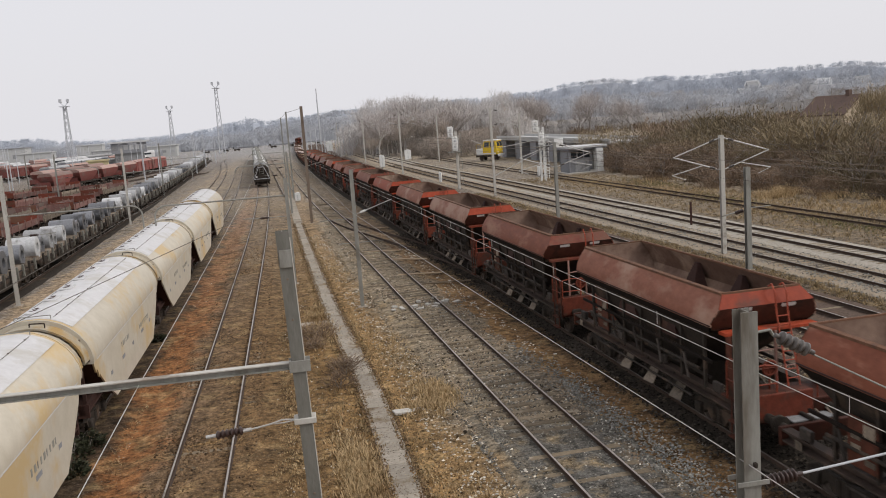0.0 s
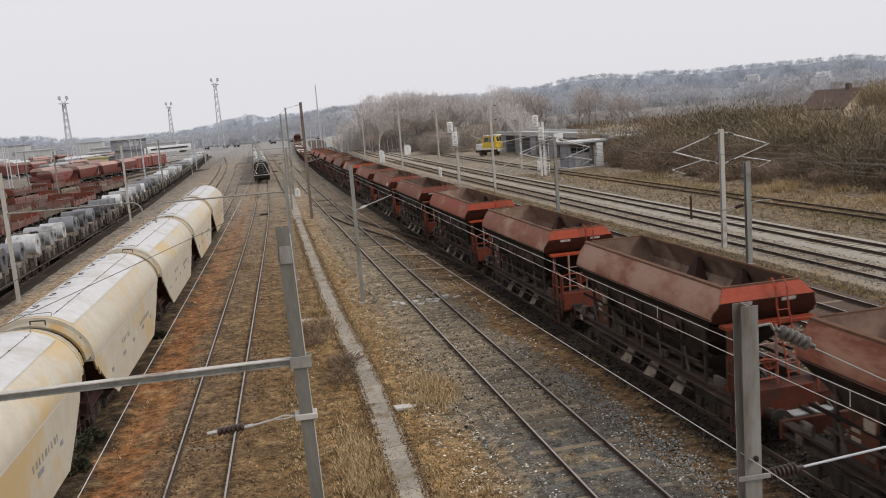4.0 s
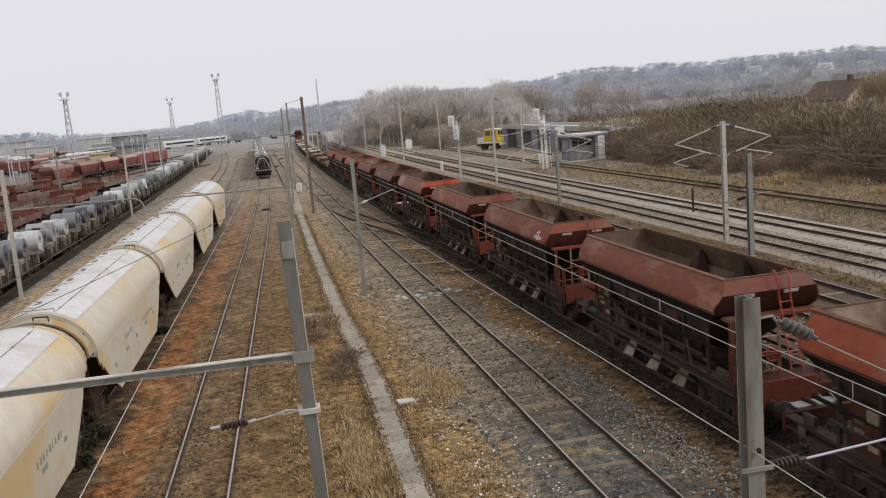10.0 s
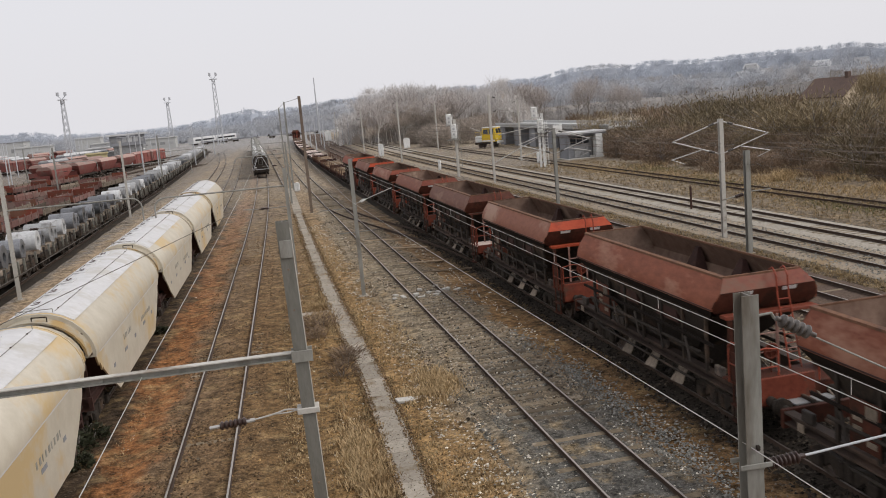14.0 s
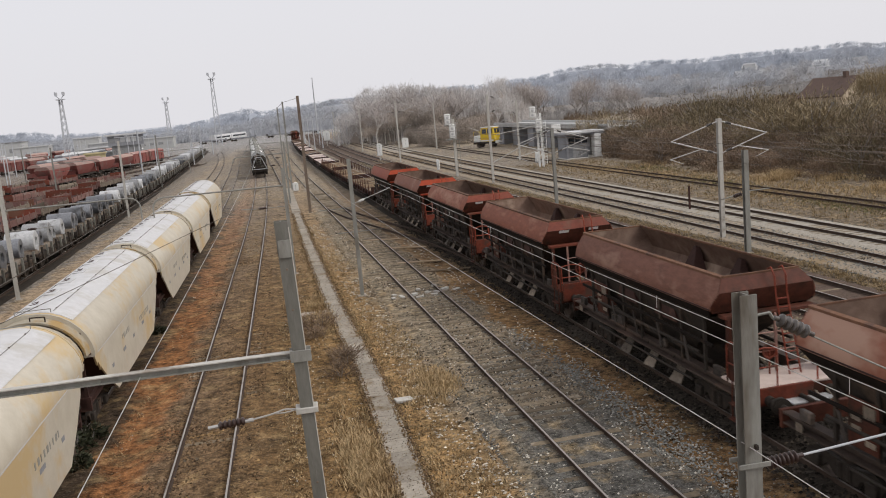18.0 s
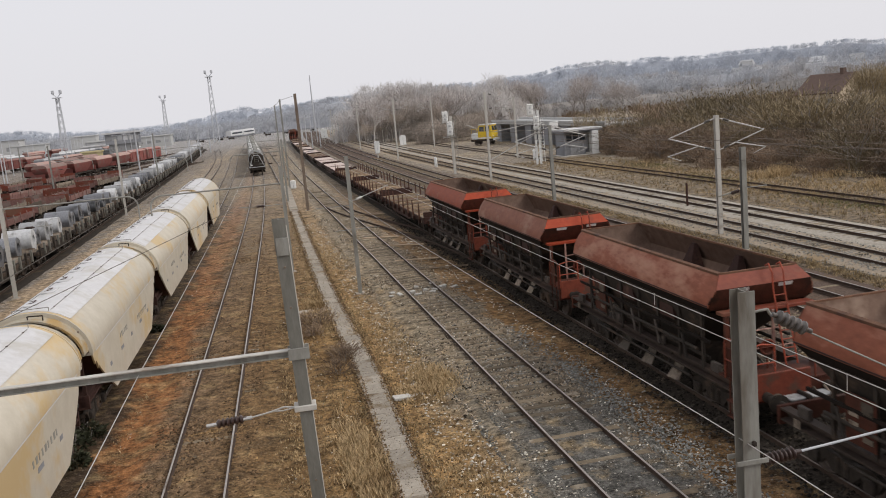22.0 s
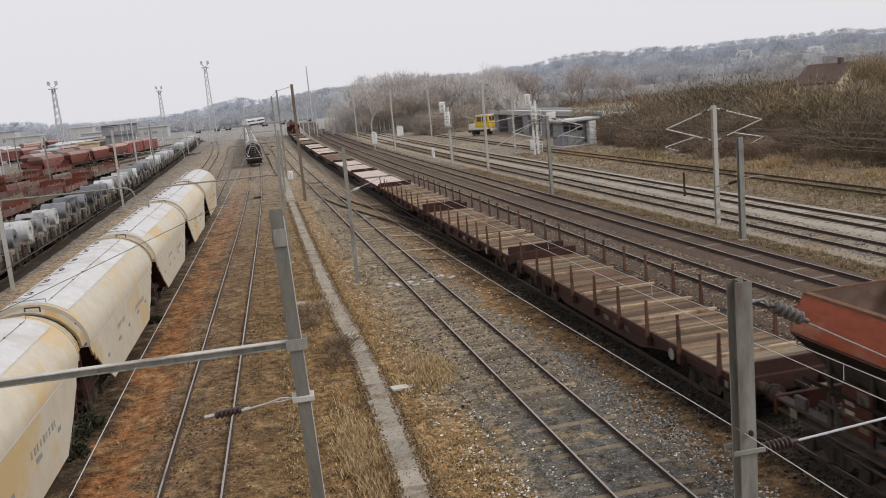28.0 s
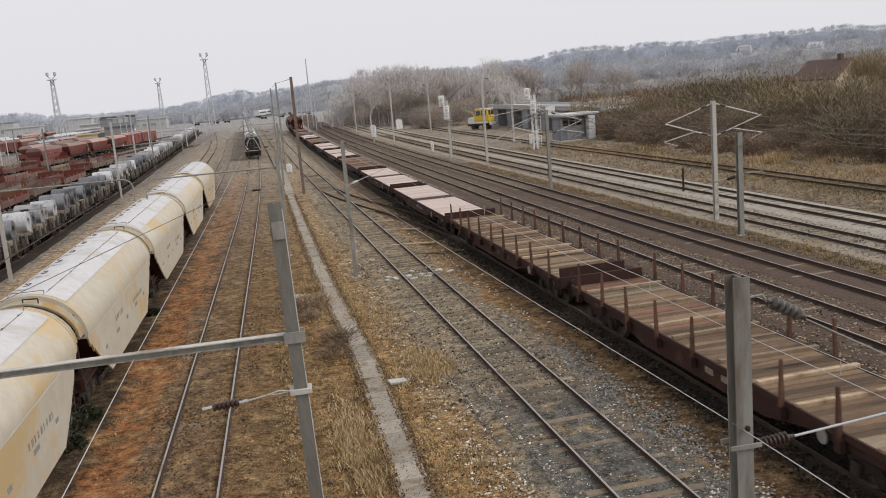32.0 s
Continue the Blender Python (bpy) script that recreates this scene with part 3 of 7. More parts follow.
def walkway():
    """Old concrete slab path beside the masts."""
    t = thing("footpath", "old concrete slab path with worn edges", "footpath", pose(0, 0, 0), kind="structure")
    rng = random.Random(5)
    slab = Geo().box(-0.385, 0.385, -0.491, 0.491, -0.28, 0.0, 0.004).mesh("slab", 0)
    slab.materials.append(M["path"])
    y = 12.0
    while y < 118:
        x = path_x(y)
        part("slab", slab, M["path"], t, at=pose(x + rng.uniform(-0.012, 0.012), y, -0.17 + rng.uniform(-0.006, 0.003), rng.uniform(-0.25, 0.25), rng.uniform(-0.9, 0.9), 1.5 + rng.uniform(-0.6, 0.6)))
        y += 0.985
    return t


walkway()


# ---------- rolling stock ----------
def make_bogie_meshes():
    g = Geo()
    for s in (-1, 1):
        prof = [(-1.25, 0.62), (-1.05, 0.34), (-0.75, 0.34), (-0.55, 0.5), (-0.35, 0.30), (0.35, 0.30), (0.55, 0.5), (0.75, 0.34), (1.05, 0.34), (1.25, 0.62), (0.9, 0.78), (0.4, 0.70), (-0.4, 0.70), (-0.9, 0.78)]
        g.prism_x(prof, s * 1.02 - 0.06, s * 1.02 + 0.06)
        for y in (-0.9, 0.9):
            g.box(s * 1.08 - 0.11, s * 1.08 + 0.11, y - 0.16, y + 0.16, 0.32, 0.62, 0.03)
        for y in (-0.15, 0.15):
            g.rod((s * 1.06, y, 0.34), (s * 1.06, y, 0.68), 0.08, 8)
    g.box(-1.0, 1.0, -0.2, 0.2, 0.45, 0.75)
    for y in (-1.2, 1.2):
        g.box(-1.0, 1.0, y - 0.06, y + 0.06, 0.5, 0.62)
    frame_mesh = g.mesh("bogie")
    w = Geo()
    w.rod((-1.1, 0, 0.46), (1.1, 0, 0.46), 0.08, 8)
    for s in (-1, 1):
        w.lathe((s * 0.68, 0, 0.46), (s, 0, 0), [(0, 0.49), (0.03, 0.49), (0.035, 0.46), (0.13, 0.455), (0.135, 0.39), (0.07, 0.36), (0.07, 0.14), (0.16, 0.12), (0.16, 0.02)], 20)
    wheel_mesh = w.mesh("wheelset")
    frame_mesh.materials.append(M["black"])
    wheel_mesh.materials.append(M["wheel"])
    return frame_mesh, wheel_mesh


BOGIE, WHEELSET = make_bogie_meshes()


def bogie(parent, y):
    b = part("bogie", BOGIE, M["black"], parent, at=pose(0, y, 0))
    for d in (-0.9, 0.9):
        part("wheelset", WHEELSET, M["wheel"], b, at=pose(0, d, 0))


def make_buffer():
    g = Geo().lathe((0, 0, 0), (0, 1, 0), [(0.0, 0.06), (0.01, 0.2), (0.05, 0.225), (0.07, 0.09), (0.3, 0.09), (0.3, 0.12), (0.6, 0.13)], 14)
    me = g.mesh("buffer")
    me.materials.append(M["black"])
    return me


BUFFER = make_buffer()


def buffers(parent, length):
    for x in (-0.875, 0.875):
        part("buffer", BUFFER, M["black"], parent, at=pose(x, 0.02, 1.05))
        part("buffer", BUFFER, M["black"], parent, at=pose(x, length - 0.02, 1.05, 0, 0, 180))
    for y in (0.02, length - 0.02 - 0.5):
        part("coupling_hook", Geo().box(-0.05, 0.05, y, y + 0.5, 0.98, 1.1, 0.02).rod((0, y + 0.06, 1.0), (0, y + 0.08, 0.62), 0.035, 6), M["black"], parent)


def ring_at(z, hx, y0, y1, c=0.12):
    return [(-hx + c, y0, z), (hx - c, y0, z), (hx, y0 + c, z), (hx, y1 - c, z), (hx - c, y1, z), (-hx + c, y1, z), (-hx, y1 - c, z), (-hx, y0 + c, z)]


def ladder(x0, x1, y, z0, z1, rungs, r=0.02, lean=0.0):
    g = Geo()
    for x in (x0, x1):
        g.rod((x, y, z0), (x, y + lean, z1), r, 6)
    for i in range(rungs):
        k = (i + 0.5) / rungs
        g.rod((x0, y + lean * k, z0 + (z1 - z0) * k), (x1, y + lean * k, z0 + (z1 - z0) * k), r * 0.8, 5)
    return g


# shell of a ballast hopper: height, half width, near end, far end
SHELL = [(2.80, 1.38, 2.32, 11.12), (3.02, 1.50, 2.06, 11.38), (3.12, 1.50, 2.00, 11.42), (3.32, 1.44, 1.91, 11.46), (3.50, 1.34, 1.85, 11.50), (3.70, 1.20, 2.00, 11.50), (3.84, 1.09, 2.12, 11.48)]


def shell_side(s, rows, thick=0.03):
    """One side plate of the shell, with ends that follow the hips."""
    out = [(s * hx, y0, y1, z) for z, hx, y0, y1 in rows]
    ring = lambda k: [(p[0], p[k], p[3]) for p in out] + [(p[0] - s * thick, p[k], p[3] - 0.004) for p in out[::-1]]
    return Geo().loft([ring(1), ring(2)])


def shell_end(rows, side, thick=0.035):
    return Geo().loft([[(-hx, y, z), (hx, y, z), (hx, y + side * thick, z), (-hx, y + side * thick, z)] for z, hx, y in rows])


def hopper_wagon(label, upper, end, floor, logo=False, boards=True):
    """Open ballast hopper, 13.0 m over buffers; the platform end is at y = 0."""
    w = thing("hopper_wagon", label, "railway wagon", pose(0, 0, 0), "wagons of the moving train")
    # the undercut's shade is put into the black of these slopes
    body = part("body", Geo().loft([ring_at(1.45, 0.80, 4.1, 9.3, 0.05), ring_at(2.3, 1.18, 2.9, 10.4, 0.05), ring_at(2.79, 1.37, 2.33, 11.1, 0.05)], caps=False), M["black"], w, "grimy lower slopes blackened for their shade")
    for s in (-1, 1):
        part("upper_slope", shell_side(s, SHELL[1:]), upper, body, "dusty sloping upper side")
        part("under_slope", shell_side(s, [(z - 0.002, hx - 0.002, a, b) for z, hx, a, b in SHELL[:2]]), M["shade_black"], body)
        part("rim", Geo().prism([(s * 1.13, 3.80), (s * 1.13, 3.86), (s * 1.03, 3.88), (s * 1.03, 3.82)], 2.12, 11.5), M["rim"], body, "rusty rim angle")
        part("edge_bead", Geo().rod((s * 1.51, 2.04, 3.06), (s * 1.51, 11.4, 3.06), 0.022, 5), M["brown_steel"], body)
        for y in (4.98, 7.6):
            part("wall_wedge", Geo().loft([[(s * 1.30, y - 0.7, 2.2), (s * 1.30, y + 0.7, 2.2), (s * 0.55, y + 0.55, 2.2), (s * 0.55, y - 0.55, 2.2)], [(s * 1.22, y - 0.13, 3.62), (s * 1.22, y + 0.13, 3.62), (s * 1.12, y + 0.1, 3.62), (s * 1.12, y - 0.1, 3.62)]]), M["brown_steel"], body, "dark wedge on the inner wall")
    near = [(z, hx, a) for z, hx, a, b in SHELL]
    part("end_bevel", shell_end([near[6], near[5], near[4]], 1), end, w, "orange-red bevelled upper end")
    # dark red holds dirt and the shade of this downward face
    part("end_plate", shell_end([(near[4][0] - 0.003, near[4][1], near[4][2] + 0.004), near[3], near[2], (2.92, 1.38, 2.14)], 1), M["end_low"], w, "worn end plate that slopes inwards, darkened for dirt and shade")
    part("far_end_plate", shell_end([(z, hx, b) for z, hx, a, b in SHELL[:0:-1]], -1), M["red"], w)
    for y, e in ((2.10, 0.06), (11.44, 0.06)):
        part("end_rim", Geo().box(-1.07, 1.07, y, y + e, 3.80, 3.87, 0.008), M["rim"], body)
    part("lining", Geo().loft([ring_at(z, hx, a, b, 0.04) for z, hx, a, b in ((3.83, 1.05, 2.17, 11.42), (3.5, 1.29, 1.95, 11.42), (3.1, 1.44, 2.15, 11.3), (2.3, 0.95, 3.2, 10.3), (1.8, 0.45, 4.1, 9.3))], caps=False)
         .add([(-0.47, 4.05, 1.82), (0.47, 4.05, 1.82), (0.47, 9.35, 1.82), (-0.47, 9.35, 1.82)], [(0, 1, 2, 3)]), M["inner"], body, "dusty inner walls of the open hopper")
    part("end_ledge", Geo().box(-1.3, 1.3, 1.66, 2.0, 2.84, 2.93, 0.012), end, w)
    if boards:
        for x in (-0.62, 0.62):
            part("number_board", Geo().loft([[(x - 0.2, 1.9, 3.36), (x + 0.2, 1.9, 3.36), (x + 0.2, 1.92, 3.36), (x - 0.2, 1.92, 3.36)], [(x - 0.2, 1.845, 3.47), (x + 0.2, 1.845, 3.47), (x + 0.2, 1.865, 3.47), (x - 0.2, 1.865, 3.47)]]), M["sign_white"], w, "small white board with unreadable marks")
    for s in (-1, 1):
        for i in range(7 if s < 0 else 0):
            y = 2.7 + i * 1.28
            part("strut", Geo().prism_x([(y - 0.05, 1.22), (y + 0.05, 1.22), (y + 0.05, 2.78), (y - 0.05, 2.78)], s * 1.30 - 0.045, s * 1.30 + 0.03), M["black"], w)
        part("side_rail", Geo().box(s * 1.36 - 0.025, s * 1.36 + 0.025, 2.2, 11.2, 2.02, 2.1), M["shade_black"], w)
        part("shaft", Geo().rod((s * 1.37, 2.9, 1.72), (s * 1.37, 10.6, 1.72), 0.045, 8), M["black"], w)
        for i in range(5 if s < 0 else 0):
            y = 3.4 + i * 1.62
            part("lever", Geo().prism_x([(y, 1.35), (y + 0.1, 1.33), (y + 0.34, 1.98), (y + 0.24, 2.0)], s * 1.41 - 0.015, s * 1.41 + 0.015), M["side_grey"], w)
    # underframe
    for s in (-1, 1):
        part("sole_bar", Geo().prism([(s * 1.08, 0.98), (s * 1.32, 0.98), (s * 1.32, 1.02), (s * 1.14, 1.04), (s * 1.14, 1.2), (s * 1.32, 1.22), (s * 1.32, 1.27), (s * 1.08, 1.27)], 0.62, 12.38), M["sole"], w, "dusty brown sole bar")
        part("side_pipe", Geo().rod((s * 1.34, 3.4, 0.82), (s * 1.34, 9.9, 0.82), 0.035, 6).rod((s * 1.2, 2.6, 1.52), (s * 1.2, 10.9, 1.52), 0.05, 6), M["black"], w)
        for y in (1.9, 5.0, 8.0, 11.2) if s < 0 else ():
            part("side_box", Geo().box(s * 1.28 - 0.06, s * 1.28 + 0.06, y, y + 0.4, 1.29, 1.55, 0.02), M["side_grey"], w)
    for y in (0.62, 12.26):
        part("headstock", Geo().box(-1.34, 1.34, y, y + 0.12, 0.86, 1.3, 0.015), M["end_low"], w)
    part("bottom_hopper", Geo().loft([ring_at(1.46, 0.82, 4.1, 9.3), ring_at(0.62, 0.6, 4.4, 9.0)]), M["black"], w)
    for i, y in enumerate((4.2, 5.9, 7.6)):
        for s in (-1, 1):
            part("discharge_flap", Geo().loft([[(s * 1.04, y, 0.98), (s * 1.04, y + 0.42, 0.98), (s * 1.07, y + 0.42, 0.98), (s * 1.07, y, 0.98)], [(s * 1.36, y - 0.16, 0.50), (s * 1.36, y + 0.56, 0.43), (s * 1.39, y + 0.56, 0.43), (s * 1.39, y - 0.16, 0.50)]]), M["flap"], w, "worn pale discharge flap")
            part("flap_arm", Geo().rod((s * 1.1, y + 0.6, 1.15), (s * 1.38, y + 0.62, 0.62), 0.035, 5), M["black"], w)
    part("air_tank", Geo().lathe((0.35, 9.8, 0.85), (0, 1, 0), [(0, 0.05), (0.08, 0.2), (0.9, 0.2), (0.98, 0.05)], 12), M["brown_steel"], w)
    bogie(w, 2.55)
    bogie(w, 10.45)
    buffers(w, 13.0)
    # crew platform at the near end
    part("platform", Geo().box(-1.34, 1.34, 0.6, 1.9, 1.28, 1.34, 0.01), floor, w, "worn platform floor")
    high = 1.62 if floor is M["end_low"] else 1.36
    part("apron", Geo().box(-1.3, 0.35, 0.5, 0.58, 0.95, high, 0.012), M["apron"], w, "worn red apron plate")
    if floor is M["end_low"]:
        part("apron_top", Geo().box(-1.3, 0.35, 0.58, 0.9, 1.56, 1.62, 0.01), M["end_low"], w)
    part("step_plate", Geo().box(-0.45, 0.7, 0.12, 0.5, 0.98, 1.02, 0.006), M["wrap"], w, "pale step plate over the buffer")
    for x in (-0.62, 0.08):
        part("end_post", Geo().box(x - 0.03, x + 0.03, 1.60, 1.66, 1.34, 2.86), M["post_paint"], w, "faded pinkish post")
    part("cross_rail", Geo().rod((-0.62, 1.63, 2.38), (0.62, 1.63, 2.38), 0.02, 6).rod((-0.62, 1.63, 1.9), (0.62, 1.63, 1.9), 0.02, 6), M["post_paint"], w)
    for s in (-1, 1):
        part("corner_post", Geo().box(s * 1.2 - 0.05, s * 1.2 + 0.05, 1.62, 1.74, 1.34, 2.84), M["end_low"], w)
    lad = Geo()
    for x in (0.20, 0.52):
        lad.pipe([(x, 1.25, 1.34), (x, 1.76, 3.3), (x, 1.80, 3.78), (x, 1.95, 3.98), (x, 2.1, 3.9)], 0.022, 6)
    for i in range(9):
        k = (i + 0.5) / 9
        lad.rod((0.20, 1.25 + 0.51 * k, 1.34 + 1.96 * k), (0.52, 1.25 + 0.51 * k, 1.34 + 1.96 * k), 0.016, 5)
    part("ladder", lad, M["ladder_red"], w, "orange-red ladder bent over the rim")
    part("railing", Geo().pipe([(-1.28, 0.62, 1.34), (-1.28, 0.62, 2.28), (-0.9, 0.62, 2.34), (-0.55, 0.62, 2.28), (-0.55, 0.62, 1.34)], 0.022).rod((-1.28, 0.62, 1.85), (-0.55, 0.62, 1.85), 0.02, 6), M["ladder_red"], w)
    part("railing", Geo().pipe([(0.55, 0.62, 1.34), (0.55, 0.62, 2.3), (1.28, 0.62, 2.3), (1.28, 0.62, 1.34)], 0.022).rod((0.55, 0.62, 1.85), (1.28, 0.62, 1.85), 0.02, 6), M["ladder_red"], w)
    for s in (-1, 1):
        part("side_gate", Geo().pipe([(s * 1.34, 0.66, 1.3), (s * 1.34, 0.66, 2.22), (s * 1.34, 0.8, 2.36), (s * 1.34, 1.42, 2.36), (s * 1.34, 1.56, 2.22), (s * 1.34, 1.56, 1.3)], 0.028).rod((s * 1.34, 1.1, 1.3), (s * 1.34, 1.1, 2.36), 0.022, 6).rod((s * 1.34, 0.66, 1.8), (s * 1.34, 1.56, 1.8), 0.022, 6), M["apron"], w, "red tube gate at the platform side")
        part("side_panel", Geo().box(s * 1.30 - 0.015, s * 1.30 + 0.015, 1.12, 1.54, 1.34, 2.1, 0.006), M["end_low"], w)
        part("side_steps", Geo().pipe([(s * 1.4, 0.75, 1.4), (s * 1.42, 0.75, 0.45), (s * 1.42, 1.25, 0.45), (s * 1.4, 1.25, 1.4)], 0.022).box(s * 1.42 - 0.1, s * 1.42 + 0.06, 0.75, 1.25, 0.44, 0.47).box(s * 1.42 - 0.1, s * 1.42 + 0.06, 0.75, 1.25, 0.84, 0.87), M["end_low"], w)
    part("brake_wheel", Geo().lathe((-0.2, 1.5, 1.95), (0, -1, 0), [(0, 0.2), (0.02, 0.22), (0.04, 0.2), (0.041, 0.17), (0.02, 0.16), (0.0, 0.17)], 16).rod((-0.2, 1.5, 1.34), (-0.2, 1.5, 1.95), 0.025).rod((-0.4, 1.48, 1.95), (0.0, 1.48, 1.95), 0.014, 5), M["apron"], w)
    for x in (0.7, 1.0):
        part("brake_hose", Geo().pipe([(x - 0.3, 0.5, 1.1), (x - 0.3, 0.2, 0.95), (x - 0.26, 0.12, 0.7)], 0.03, 6), M["flap"], w)
    part("brake_panel", Geo().box(-1.36, -1.32, 9.05, 9.95, 1.36, 2.4, 0.01), M["end_low"], w)
    for y, z, l, h in ((9.12, 2.06, 0.34, 0.26), (9.55, 1.68, 0.28, 0.16), (9.55, 1.94, 0.28, 0.1), (9.12, 1.5, 0.3, 0.12)):
        part("data_panel", Geo().box(-1.385, -1.363, y, y + l, z, z + h, 0.006), M["flap"], w, "dull pale panel with unreadable marks")
    part("data_panel", Geo().box(-1.345, -1.325, 11.5, 11.75, 1.0, 1.2, 0.006), M["flap"], w, "dull pale panel with unreadable marks")
    if logo:
        logo_panel(w)
    return w


def on_slope(y, u, off):
    """A point on the lower facet of the near side; u runs from its foot to its head."""
    x, z = -1.50 + 0.16 * u, 3.12 + 0.38 * u
    return (x - 0.92 * off, y, z + 0.39 * off)


def slope_plate(y0, y1, u0, u1, off):
    return Geo().loft([[on_slope(y, u, o) for y, u in ((y0, u0), (y1, u0), (y1, u1), (y0, u1))] for o in (off - 0.006, off)])


def logo_panel(w):
    """Red field on the side with a hook of white strokes over white bars."""
    part("logo_field", slope_plate(2.1, 3.55, 0.0, 0.96, 0.03), M["orange"], w, "bright red field with a white mark")
    g = Geo()
    for i in range(7):
        a = math.pi * (0.05 + 0.62 * i / 6)
        cy, cu = 3.0 + 0.2 * math.cos(a), 0.52 + 0.34 * math.sin(a)
        k = slope_plate(cy - 0.035, cy + 0.035, cu - 0.06, cu + 0.06, 0.042)
        g.add(k.v, k.f)
    for i, (h, b) in enumerate(((0.30, 0), (0.30, 0), (0.46, -0.12), (0.30, 0), (0.30, 0))):
        y = 3.36 - i * 0.19
        k = slope_plate(y - 0.05, y + 0.05, 0.14 + b, 0.14 + h, 0.042)
        g.add(k.v, k.f)
    part("logo_mark", g, M["sign_white"], w, "white bars and strokes")


HOPPERS = []


def build_hoppers():
    kinds = [
        hopper_wagon("empty open ballast hopper wagon, dusty brown-red with orange-red end", M["red_dusty"], M["orange"], M["end_low"]),
        hopper_wagon("empty open ballast hopper wagon, worn red with dull red end", M["red_worn"], M["red"], M["end_low"]),
        hopper_wagon("empty open ballast hopper wagon, brown-red with white logo bars", M["red_worn"], M["red"], M["end_low"], logo=True),
        hopper_wagon("empty open ballast hopper wagon, rusty red with bright orange end", M["red_fresh"], M["orange"], M["end_low"], boards=False),
        hopper_wagon("empty open ballast hopper wagon, dark dull brown all over", M["red_dark"], M["end_low"], M["pale_deck"], boards=False),
    ]
    order = [1, 0, 1, 0, 0, 3, 1, 2, 1, 0, 4, 1, 1, 0, 3]
    used = set()
    for i, k in enumerate(order):
        if k in used:
            HOPPERS.append(copy_thing(kinds[k], pose(0, 0, 0)))
        else:
            used.add(k)
            HOPPERS.append(kinds[k])


build_hoppers()

PLANK = Geo().box(-1.34, 1.34, -0.128, 0.128, 1.19, 1.245, 0.006).mesh("deck_plank", 0)
PALE = Geo().box(-1.34, 1.34, -0.258, 0.258, 1.19, 1.25, 0.006).mesh("deck_board", 0)
STAKE = Geo().loft([[(-0.06, -0.05, 0.86), (0.06, -0.05, 0.86), (0.06, 0.05, 0.86), (-0.06, 0.05, 0.86)], [(-0.055, -0.045, 1.3), (0.055, -0.045, 1.3), (0.055, 0.045, 1.3), (-0.055, 0.045, 1.3)], [(-0.03, -0.03, 2.25), (0.03, -0.03, 2.25), (0.03, 0.03, 2.25), (-0.03, 0.03, 2.25)]]).mesh("stake")
BEARER = Geo().box(-1.36, 1.42, -0.07, 0.07, 1.246, 1.36, 0.012).mesh("bearer", 0)
PLANKS = [PLANK, PLANK.copy(), PLANK.copy()]
for me_, key in zip(PLANKS, ("plank", "plank_grey", "plank_red")):
    me_.materials.append(M[key])
PALE.materials.append(M["pale_deck"])
STAKE.materials.append(M["stake"])
BEARER.materials.append(M["timber"])
FLAT_LENGTH = 19.2


